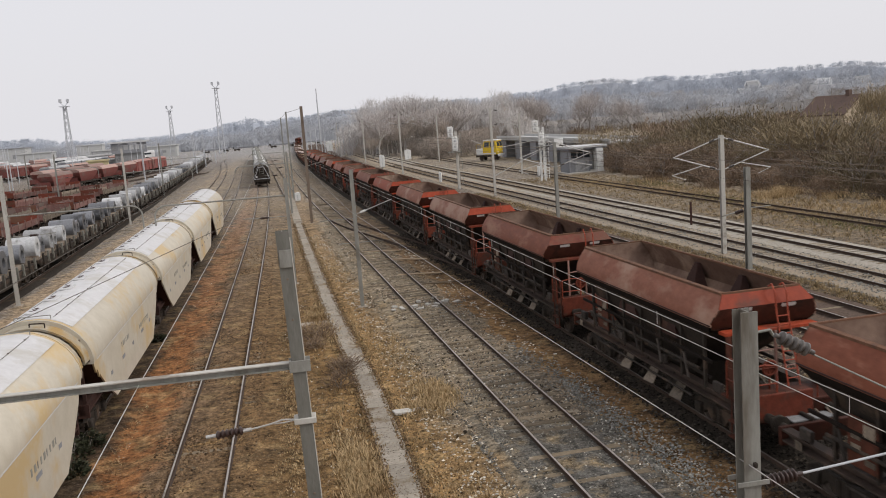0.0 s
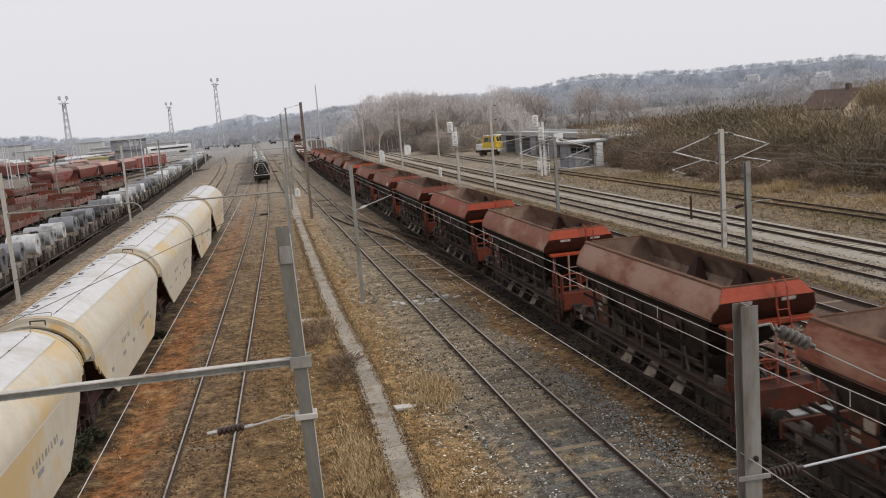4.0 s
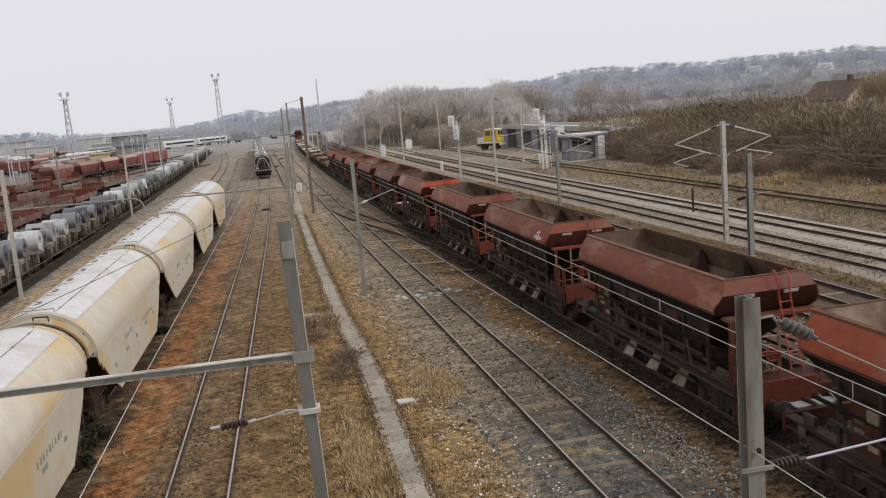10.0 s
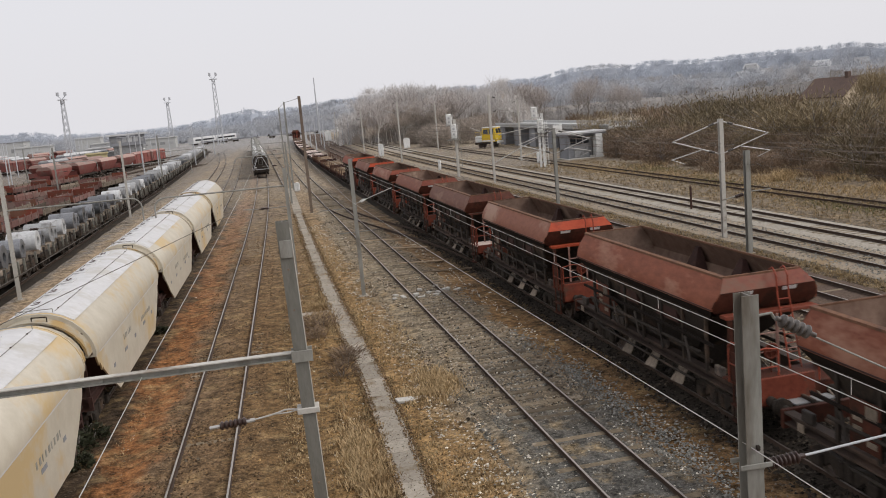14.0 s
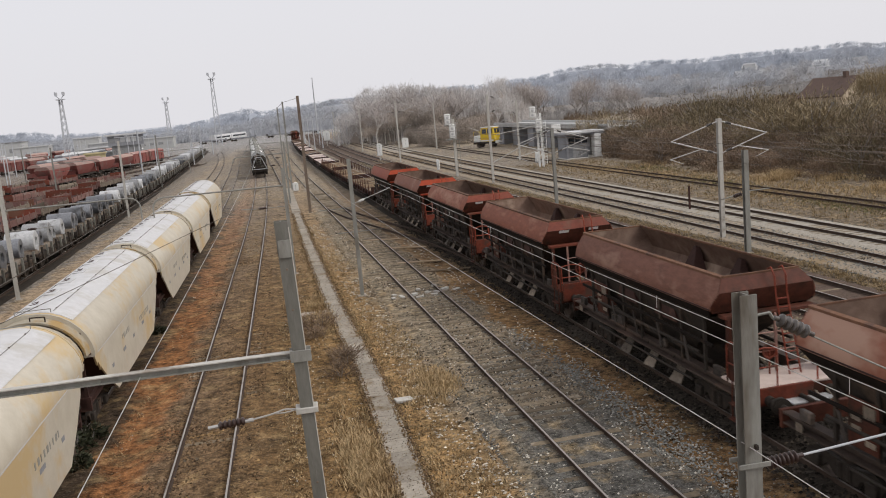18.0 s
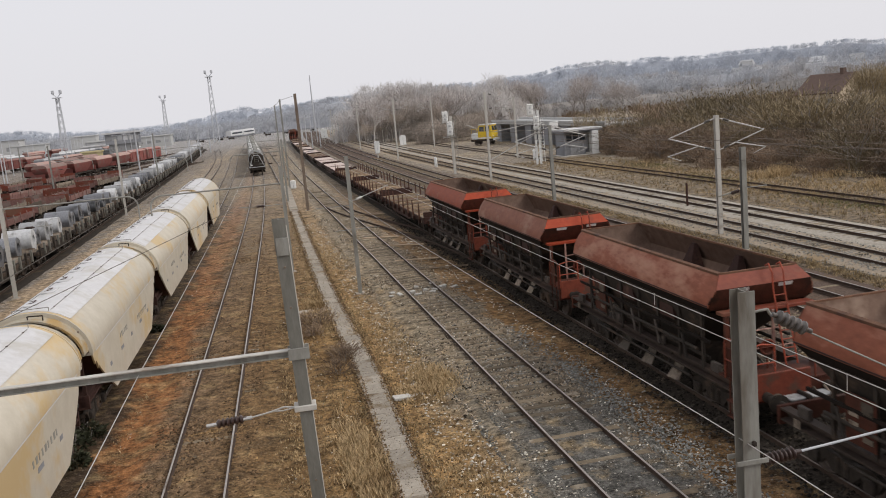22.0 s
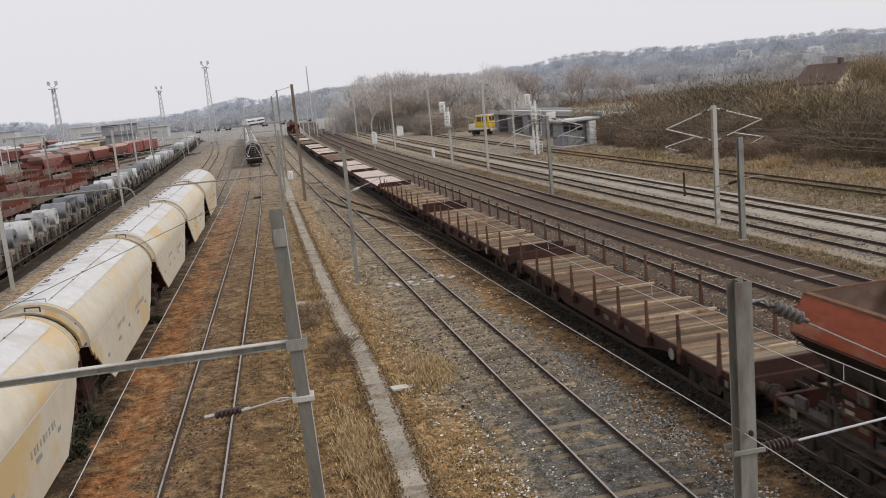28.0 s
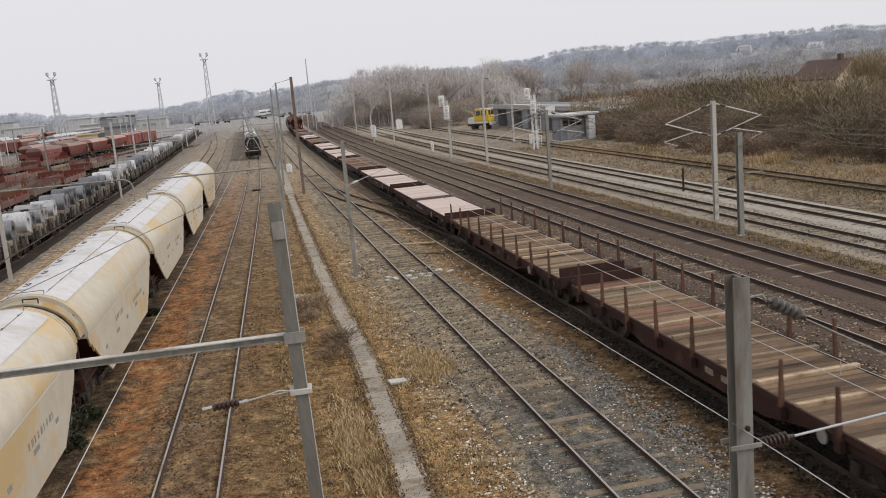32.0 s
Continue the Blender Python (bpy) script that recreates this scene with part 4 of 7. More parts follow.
def flat_wagon(label, staked, pale):
    """Bogie flat wagon with a timber floor."""
    L = FLAT_LENGTH
    w = thing("flat_wagon", label, "railway wagon", pose(0, 0, 0), "wagons of the moving train")
    rng = random.Random(3 + staked)
    for s in (-1, 1):
        prof = [(0.7, 1.19), (L - 0.7, 1.19), (L - 0.7, 0.92), (L - 4.8, 0.9), (L - 6.4, 0.58), (6.4, 0.58), (4.8, 0.9), (0.7, 0.92)]
        part("sole_bar", Geo().prism_x(prof, s * 1.30 - 0.05, s * 1.30 + 0.05), M["brown_steel"], w)
        part("edge_angle", Geo().box(s * 1.385 - 0.03, s * 1.385 + 0.03, 0.65, L - 0.65, 1.12, 1.27), M["brown_steel"], w)
    part("floor_frame", Geo().box(-1.25, 1.25, 0.75, L - 0.75, 1.0, 1.185), M["black"], w)
    for y in (0.6, L - 0.76):
        part("headstock", Geo().box(-1.36, 1.36, y, y + 0.16, 0.85, 1.28, 0.015), M["brown_steel"], w)
    for y0, y1 in ((0.72, 0.80), (L - 0.80, L - 0.72)):
        part("end_flap", Geo().box(-1.32, 1.32, y0, y1, 1.25, 1.62 if staked else 1.42, 0.012), M["brown_steel"], w)
    if pale:
        y = 1.1
        i = 0
        while y < L - 1.0:
            if not (9.2 < y < 10.6):
                part("deck_board", PALE, M["pale_deck"], w, at=pose(0, y, rng.uniform(-0.004, 0.004)))
            y += 0.525
        part("centre_plate", Geo().box(-1.3, 1.3, 9.05, 10.65, 1.19, 1.23), M["brown_steel"], w)
    else:
        y, run, tone = 1.0, 0, 0
        while y < L - 0.9:
            if run == 0:
                run, tone = rng.choice((2, 3, 3, 4, 6)), rng.choice((0, 0, 1, 2) if staked else (0, 2, 2, 1))
            run -= 1
            if rng.random() > 0.025:
                part("deck_plank", PLANKS[tone], M["plank"], w, at=pose(0, y, rng.uniform(-0.012, 0.008), 0, 0, rng.uniform(-0.35, 0.35)))
            y += 0.262
    if staked:
        for i in range(9):
            y = 1.55 + i * (L - 3.1) / 8
            for s in (-1, 1):
                part("stake", STAKE, M["stake"], w, at=pose(s * 1.46, y, 0, rng.uniform(-2, 2), rng.uniform(-1.5, 1.5), 0))
                part("stake_pocket", Geo().box(s * 1.46 - 0.08, s * 1.46 + 0.08, y - 0.1, y + 0.1, 0.86, 1.14), M["brown_steel"], w)
        for i in range(8):
            y = 2.6 + i * (L - 5.0) / 7 + rng.uniform(-0.5, 0.5)
            part("bearer", BEARER, M["timber"], w, at=pose(rng.uniform(-0.1, 0.1), y, -0.02, 0, 0, rng.uniform(-3, 3)))
    else:
        for i in range(6):
            y = 2.0 + i * (L - 4.0) / 5
            for s in (-1, 1):
                part("lashing_ring", Geo().lathe((s * 1.42, y, 1.1), (s, 0, 0), [(0, 0.02), (0.01, 0.06), (0.04, 0.06), (0.05, 0.02)], 8), M["wheel"], w)
    part("brake_wheel", Geo().lathe((-1.4, 4.2, 0.95), (-1, 0, 0), [(0.0, 0.13), (0.0, 0.17), (0.03, 0.17), (0.03, 0.13)], 14).rod((-1.3, 4.2, 0.95), (-1.43, 4.2, 0.95), 0.025).rod((-1.42, 4.05, 0.95), (-1.42, 4.35, 0.95), 0.015).rod((-1.42, 4.2, 0.8), (-1.42, 4.2, 1.1), 0.015), M["mast"], w, "pale spoked brake wheel")
    for y, l in ((7.2, 1.1), (8.7, 0.4), (1.3, 0.35)):
        part("data_panel", Geo().box(-1.365, -1.352, y, y + l, 0.85, 1.02), M["flap"], w, "dull pale panel with unreadable marks")
    bogie(w, 2.6)
    bogie(w, L - 2.6)
    buffers(w, L)
    return w


FLATS = []


def build_flats():
    a = flat_wagon("timber-floored flat wagon with brown stakes and pale cross bearers", True, False)
    b = flat_wagon("flat wagon with bleached pale board floor and no stakes", False, True)
    c = flat_wagon("low flat wagon with worn brown plank floor", False, False)
    FLATS.extend([a, copy_thing(a, pose(0, 0, 0)), copy_thing(a, pose(0, 0, 0)), b, copy_thing(b, pose(0, 0, 0)), c])
    for k in (1, 1, 2, 1, 2, 2):
        FLATS.append(copy_thing((a, b, c)[k], pose(0, 0, 0)))


build_flats()
for _ in range(3):
    HOPPERS.append(copy_thing(HOPPERS[10], pose(0, 0, 0)))


# ---------- cream grain hoppers standing on the siding ----------
def grain_wagon(label):
    L = 14.6
    w = thing("grain_hopper_wagon", label, "railway wagon", pose(0, 0, 0), "cream grain wagons on the siding")
    arch = [(1.56, 2.45), (1.585, 2.62), (1.54, 2.86), (1.44, 3.10), (1.28, 3.34), (1.06, 3.56), (0.80, 3.73), (0.50, 3.85), (0.2, 3.9)]
    prof = arch + [(-x, z) for x, z in arch[::-1]]
    part("body", Geo().prism(prof, 0.75, L - 0.75), M["cream"], w, "cream barrel-topped body with ochre stains")
    for s in (-1, 1):
        part("side_plate", Geo().prism_x([(0.75, 2.47), (L - 0.75, 2.47), (L - 0.95, 2.2), (L - 1.15, 2.26), (L - 1.35, 1.95), (L - 2.2, 1.32), (L - 3.2, 0.70), (3.4, 0.70), (2.3, 1.32), (1.55, 1.84), (1.42, 1.98), (1.3, 1.9), (1.2, 2.12), (1.08, 2.2), (0.98, 2.12)], s * 1.535 - 0.025, s * 1.535 + 0.025), M["cream"], w, "cream lower side plate with slanted ends")
    # belly and end slopes take dark brown for the shade they lie in
    part("belly", Geo().loft([ring_at(2.44, 1.5, 1.2, L - 1.2, 0.05), ring_at(1.3, 1.45, 2.6, L - 2.6, 0.05), ring_at(0.72, 1.4, 3.6, L - 3.6, 0.05)]), M["brown_steel"], w)
    cover = [(1.08, 3.575), (1.06, 3.59), (0.80, 3.745), (0.50, 3.865), (0.2, 3.915)]
    part("roof_skin", Geo().prism(cover + [(-x, z) for x, z in cover[::-1]], 0.95, L - 0.95), M["roof"], w, "greyish white flat roof strip")
    for y in (0.72, L - 0.72):
        big = [(x * 1.012, z + 0.012) for x, z in arch]
        part("end_arch", Geo().prism(big + [(-x, z) for x, z in big[::-1]], y - 0.03, y + 0.03), M["cream"], w, "ochre stained end arch")
    hood = [(1.50, 2.62), (1.46, 2.86), (1.36, 3.08), (1.20, 3.30), (0.98, 3.50), (0.72, 3.65), (0.42, 3.76), (0.15, 3.80)]
    skin = hood + [(-x, z) for x, z in hood[::-1]]
    shell = skin + [(x * 0.965, z - 0.05) for x, z in skin[::-1]]
    for y0, y1 in ((0.12, 0.70), (L - 0.70, L - 0.12)):
        part("end_hood", Geo().prism(shell, y0, y1), M["hood"], w, "low ochre stained hood over the wagon end")
    part("hood_grip", Geo().pipe([(0.1, 0.3, 3.80), (0.1, 0.3, 3.90), (0.5, 0.3, 3.88), (0.5, 0.3, 3.74)], 0.02, 5), M["black"], w)
    for s in (-1, 1):
        part("roof_walk", Geo().box(s * 0.52 - 0.006, s * 0.52 + 0.006, 1.2, L - 1.2, 3.86, 3.875), M["mast"], w)
        for i in range(9):
            y = 1.6 + i * (L - 3.2) / 8
            part("walk_bracket", Geo().box(s * 0.52 - 0.018, s * 0.52 + 0.018, y - 0.03, y + 0.03, 3.86, 3.885), M["brown_steel"], w)
    for i in range(6):
        y = 2.2 + i * (L - 4.4) / 5
        part("roof_hatch", Geo().box(-0.42, -0.02, y - 0.42, y + 0.42, 3.90, 3.95, 0.02), M["roof"], w)
        part("hatch_clasp", Geo().pipe([(-0.36, y - 0.16, 3.95), (-0.16, y - 0.16, 3.98), (-0.16, y + 0.16, 3.98), (-0.36, y + 0.16, 3.95)], 0.012, 5), M["brown_steel"], w)
    for y in (1.02, L - 1.02):
        part("grab_rail", Geo().pipe([(-0.5, y, 3.84), (-0.5, y, 3.97), (0.5, y, 3.97), (0.5, y, 3.84)], 0.014), M["mast"], w)
    for a, b in ((0.72, 2.9), (L - 0.72, L - 2.9)):
        # brown here stands for shade below the end arch
        part("end_slope", Geo().loft([[(-1.3, a, 2.9), (1.3, a, 2.9), (1.3, a, 2.95), (-1.3, a, 2.95)], [(-1.2, b, 1.2), (1.2, b, 1.2), (1.2, b, 1.26), (-1.2, b, 1.26)]]), M["brown_steel"], w)
        part("platform", Geo().box(-1.3, 1.3, min(a, a + (b - a) * 0.9), max(a, a + (b - a) * 0.9), 1.05, 1.11), M["brown_steel"], w)
        for z, hx in ((2.55, 1.5), (2.85, 1.42), (3.15, 1.3)):
            e = -0.06 if a < 5 else 0.06
            part("end_rib", Geo().box(-hx, hx, min(a, a + e) - 0.03, max(a, a + e) + 0.03, z, z + 0.07), M["rust_mast"], w)
        for x in (-1.2, -0.75, 0.75, 1.2):
            part("end_post", Geo().box(x - 0.05, x + 0.05, a - 0.05 if a < 5 else a - 0.05, a + 0.05, 1.3, 2.9), M["brown_steel"], w)
        part("ladder", ladder(-1.35, -1.0, a, 1.2, 2.8, 6), M["brown_steel"], w)
    for s in (-1, 1):
        part("sole_bar", Geo().box(s * 1.1 - 0.08, s * 1.1 + 0.08, 0.62, L - 0.62, 0.95, 1.24), M["brown_steel"], w)
        for i in range(5):
            y = 2.9 + i * 2.0
            part("marking", Geo().box(s * 1.562 - 0.004, s * 1.562 + 0.004, y, y + 0.28 + 0.2 * (i % 2), 1.5, 1.62), M["slate"], w, "grey bar of unreadable lettering")
        for y0, n, z in ((8.6, 9, 1.72), (5.0, 6, 1.9)):
            for i in range(n if s > 0 else 0):
                part("lettering_bar", Geo().box(1.558, 1.566, y0 + i * 0.26, y0 + i * 0.26 + (0.1, 0.15, 0.07)[i % 3], z, z + 0.17), M["mast"], w, "faded bar of unreadable lettering")
        part("side_seam", Geo().box(s * 1.565 - 0.006, s * 1.565 + 0.006, 1.2, L - 1.2, 2.46, 2.49), M["roof"], w)
    for y in (0.62, L - 0.74):
        part("headstock", Geo().box(-1.3, 1.3, y, y + 0.12, 0.88, 1.28), M["brown_steel"], w)
    for y in (5.4, 9.2):
        part("bottom_hopper", Geo().loft([ring_at(1.03, 1.2, y - 1.5, y + 1.5), ring_at(0.45, 0.5, y - 0.5, y + 0.5)]), M["brown_steel"], w)
    bogie(w, 2.3)
    bogie(w, L - 2.3)
    buffers(w, L)
    return w


def build_grain():
    first = grain_wagon("cream grain hopper wagon with ochre rust stains, parked")
    pitch, start = 14.7, -3.6
    for i in range(6):
        y = start + pitch * i
        at = pose(LINE_H(y), y, 0, 0, 0, math.degrees(math.atan2(-(LINE_H(y + 14.6) - LINE_H(y)), 14.6)))
        if i == 0:
            first.matrix_basis = at
        else:
            copy_thing(first, at)


build_grain()


# ---------- coil wagons and other parked stock on the left ----------
def coil_wagon(label, wrapped):
    L = 12.2
    w = thing("coil_wagon", label, "railway wagon", pose(0, 0, 0), "coil wagons on the siding")
    part("floor", Geo().box(-1.35, 1.35, 0.6, L - 0.6, 0.98, 1.2, 0.02), M["black"], w)
    for s in (-1, 1):
        part("sole_bar", Geo().prism_x([(0.6, 1.2), (L - 0.6, 1.2), (L - 0.6, 0.85), (L - 3.6, 0.62), (3.6, 0.62), (0.6, 0.85)], s * 1.25 - 0.06, s * 1.25 + 0.06), M["black"], w)
        for i in range(8):
            y = 1.1 + i * (L - 2.2) / 7
            part("side_post", Geo().box(s * 1.38 - 0.07, s * 1.38 + 0.07, y - 0.09, y + 0.09, 0.85, 1.62, 0.015), M["mast_dark"] if i % 3 else M["black"], w, "worn side post")
    for i in range(5):
        y = 1.75 + i * (L - 3.5) / 4
        r = (0.76, 0.62, 0.80, 0.52, 0.70)[i]
        half = (0.95, 0.75, 0.9, 0.65, 0.85)[i]
        part("coil", Geo().lathe((-half, y, 1.24 + r), (1, 0, 0), [(0.02, 0.3), (0, 0.33), (0, r - 0.03), (0.03, r), (2 * half - 0.03, r), (2 * half, r - 0.03), (2 * half, 0.33), (2 * half - 0.5, 0.3)], 28), M["wrap"] if (wrapped and i % 4 != 1) else M["coil"], w, "rolled steel coil lying across the wagon")
        for d in (-1, 1):
            part("cradle", Geo().prism_x([(y + d * 0.25, 1.2), (y + d * 0.75, 1.2), (y + d * 0.75, 1.5)], -1.1, 1.1), M["flap"], w)
    bogie(w, 2.1)
    bogie(w, L - 2.1)
    buffers(w, L)
    return w


def build_coils():
    a = coil_wagon("coil wagon loaded with dark steel coils", False)
    b = coil_wagon("coil wagon loaded with pale wrapped steel coils", True)
    y = 26.0
    for i in range(22):
        src = a if i in (0, 1, 2, 4, 5, 8, 13) else b
        at = pose(coil_line(y), y, 0, 0, 0, math.degrees(math.atan2(-(coil_line(y + 12.2) - coil_line(y)), 12.2)))
        if i == 0:
            a.matrix_basis = at
        elif i == 3:
            b.matrix_basis = at
        else:
            copy_thing(src, at)
        y += 12.3


build_coils()


def low_wagon(label, material, end):
    """Low-sided wagon with short posts, parked in the far yard."""
    L = 13.6
    w = thing("low_sided_wagon", label, "railway wagon", pose(0, 0, 0), "parked wagons in the far yard")
    part("floor", Geo().box(-1.35, 1.35, 0.6, L - 0.6, 1.0, 1.2), M["brown_steel"], w)
    for s in (-1, 1):
        part("side", Geo().box(s * 1.38 - 0.03, s * 1.38 + 0.03, 0.62, L - 0.62, 1.05, 1.65, 0.01), material, w)
        for i in range(6):
            y = 1.2 + i * (L - 2.4) / 5
            part("post", Geo().box(s * 1.43 - 0.04, s * 1.43 + 0.04, y - 0.05, y + 0.05, 0.9, 1.9), material, w)
    for y in (0.62, L - 0.68):
        part("end_board", Geo().box(-1.35, 1.35, y, y + 0.06, 1.05, 2.0), end, w)
    bogie(w, 2.3)
    bogie(w, L - 2.3)
    buffers(w, L)
    return w


def box_wagon():
    L = 14.0
    w = thing("covered_wagon", "brown-red covered wagon with a curved roof, parked", "railway wagon", pose(0, 0, 0), "parked wagons in the far yard")
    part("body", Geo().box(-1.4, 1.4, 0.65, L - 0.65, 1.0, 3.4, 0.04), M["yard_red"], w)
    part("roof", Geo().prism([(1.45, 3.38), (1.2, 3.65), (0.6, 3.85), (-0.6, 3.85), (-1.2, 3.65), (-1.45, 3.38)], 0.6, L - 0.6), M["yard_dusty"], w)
    for s in (-1, 1):
        for i in range(4):
            y = 1.6 + i * 3.1
            part("side_rib", Geo().box(s * 1.42 - 0.03, s * 1.42 + 0.03, y, y + 0.12, 1.05, 3.38), M["brown_steel"], w)
    bogie(w, 2.4)
    bogie(w, L - 2.4)
    buffers(w, L)
    return w


def row_of(sources, order, x0, y0, slope, pitch):
    """Parked wagons end to end along a straight siding."""
    x, y = x0, y0
    a = math.atan(slope)
    for k in order:
        copy_thing(sources[k], pose(x, y, 0, 0, 0, -math.degrees(a)))
        x, y = x + math.sin(a) * pitch, y + math.cos(a) * pitch


def yard_hopper():
    """Red hopper with a rounded cover, parked far off."""
    w = thing("hopper_wagon", "red hopper wagon with rounded dusty top, parked", "railway wagon", pose(0, 0, 0), "parked wagons in the far yard")
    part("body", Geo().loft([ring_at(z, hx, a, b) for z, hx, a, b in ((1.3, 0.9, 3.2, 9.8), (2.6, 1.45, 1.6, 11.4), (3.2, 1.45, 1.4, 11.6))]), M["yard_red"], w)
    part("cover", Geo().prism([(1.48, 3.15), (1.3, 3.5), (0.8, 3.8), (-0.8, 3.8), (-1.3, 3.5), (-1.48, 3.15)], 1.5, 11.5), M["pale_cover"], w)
    part("frame", Geo().box(-1.2, 1.2, 0.6, 12.4, 0.95, 1.25), M["black"], w)
    part("end_plate", Geo().box(-1.3, 1.3, 0.6, 0.7, 1.0, 2.2), M["yard_red"], w)
    bogie(w, 2.5)
    bogie(w, 10.5)
    return w


def build_left_yard():
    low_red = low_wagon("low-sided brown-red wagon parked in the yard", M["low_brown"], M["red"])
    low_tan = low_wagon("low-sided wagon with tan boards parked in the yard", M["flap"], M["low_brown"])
    low_red.matrix_basis, low_tan.matrix_basis = pose(-40.6, 112, 0, 0, 0, -11), pose(-47.0, 134, 0, 0, 0, -11)
    row_of((low_red, low_tan), (0, 1, 0), -37.8, 126.0, 0.2, 14.0)
    row_of((low_red, low_tan), (0, 0), -44.2, 148.0, 0.17, 14.0)
    row_of((low_red, low_tan), (1, 0, 0, 1), -32.6, 98.0, 0.08, 14.0)
    row_of((low_red, low_tan), (0, 1, 0), -27.2, 84.0, 0.0, 14.0)
    row_of((low_red, low_tan), (0, 0, 1), -50.8, 128.0, 0.17, 14.0)
    src = yard_hopper()
    src.matrix_basis = pose(-45.2, 175, 0, 0, 0, -8.6)
    box = box_wagon()
    box.matrix_basis = pose(-38.4, 230, 0, 0, 0, -8)
    row_of((src, box), (0, 0, 0), -43.2, 188.2, 0.15, 13.2)
    row_of((src, box), (1,), -36.4, 244.4, 0.14, 14.2)
    row_of((src, box), (0, 0, 0), -52.0, 196.0, 0.15, 13.2)
    row_of((src, box), (1, 0), -78.0, 262.0, 0.2, 14.0)
    row_of((src, box), (0, 0), -103.0, 384.0, 0.5, 14.0)
    # bare tracks among them
    for x0, y0, slope, n in ((-23.5, 40, -0.02, 240), (-43.4, 98, 0.2, 120), (-50.0, 114, 0.17, 120), (-49.3, 148, 0.15, 160), (-56.0, 169, 0.15, 140)):
        t = thing("railway_track", "yard siding track among parked wagons", "railway track", pose(0, 0, 0), kind="structure")
        for s in (-0.7525, 0.7525):
            part("rail", Geo().sweep(RAIL_FOOT, [(x0 + s + slope * d, y0 + d, 0) for d in range(0, n + 1, 20)]), M["rail"], t)


def far_wagon(label, wall, roof):
    """Plain covered wagon at the back of the yard."""
    w = thing("covered_wagon", label, "railway wagon", pose(0, 0, 0), "parked wagons in the far yard")
    part("body", Geo().box(-1.4, 1.4, 0.6, 13.0, 1.0, 3.3, 0.05), M[wall], w)
    part("roof", Geo().prism([(1.45, 3.28), (1.0, 3.7), (-1.0, 3.7), (-1.45, 3.28)], 0.55, 13.05), M[roof], w)
    part("frame", Geo().box(-1.2, 1.2, 0.3, 13.3, 0.7, 1.0), M["black"], w)
    for y in (2.6, 11.0):
        part("bogie", BOGIE, M["black"], w, at=pose(0, y, 0))
    return w


def back_rows():
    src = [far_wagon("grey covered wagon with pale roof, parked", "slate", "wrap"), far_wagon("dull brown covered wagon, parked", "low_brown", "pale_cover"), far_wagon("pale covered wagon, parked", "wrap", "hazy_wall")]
    src[0].matrix_basis, src[1].matrix_basis, src[2].matrix_basis = pose(-71, 300, 0, 0, 0, -9), pose(-88, 330, 0, 0, 0, -9), pose(-104, 352, 0, 0, 0, -9)
    row_of(src, (2, 0, 1), -69.0, 313.5, 0.15, 13.5)
    row_of(src, (1, 0), -92.5, 300.0, 0.16, 13.5)
    row_of(src, (0, 2, 1), -115.0, 330.0, 0.2, 13.5)
    row_of(src, (1, 2), -126.0, 390.0, 0.2, 13.5)
    row_of(src, (0, 1), -60.0, 236.0, 0.15, 13.5)


back_rows()


def neck_sidings():
    """Curving tracks and a few dark wagons where the yard narrows."""
    track(lambda y: -11.6 - 0.012 * (y - 85) - 2.2e-4 * max(0, y - 120) ** 2, 84, 300, "curving yard track on grey cinders", 0, 400, 0)
    track(lambda y: -1.2 - 0.035 * (y - 150), 120, 320, "yard track beside the tall masts", 0, 400, 0)
    dark = low_wagon("dark grey low wagon standing across the far end of the yard", M["slate"], M["dark_wire"])
    dark.matrix_basis = pose(-40.0, 440, 0, 0, 0, -78)
    for x, y, a in ((-26.0, 444, -80), (-8.5, 452, -72), (6.0, 462, -66)):
        copy_thing(dark, pose(x, y, 0, 0, 0, a))


neck_sidings()


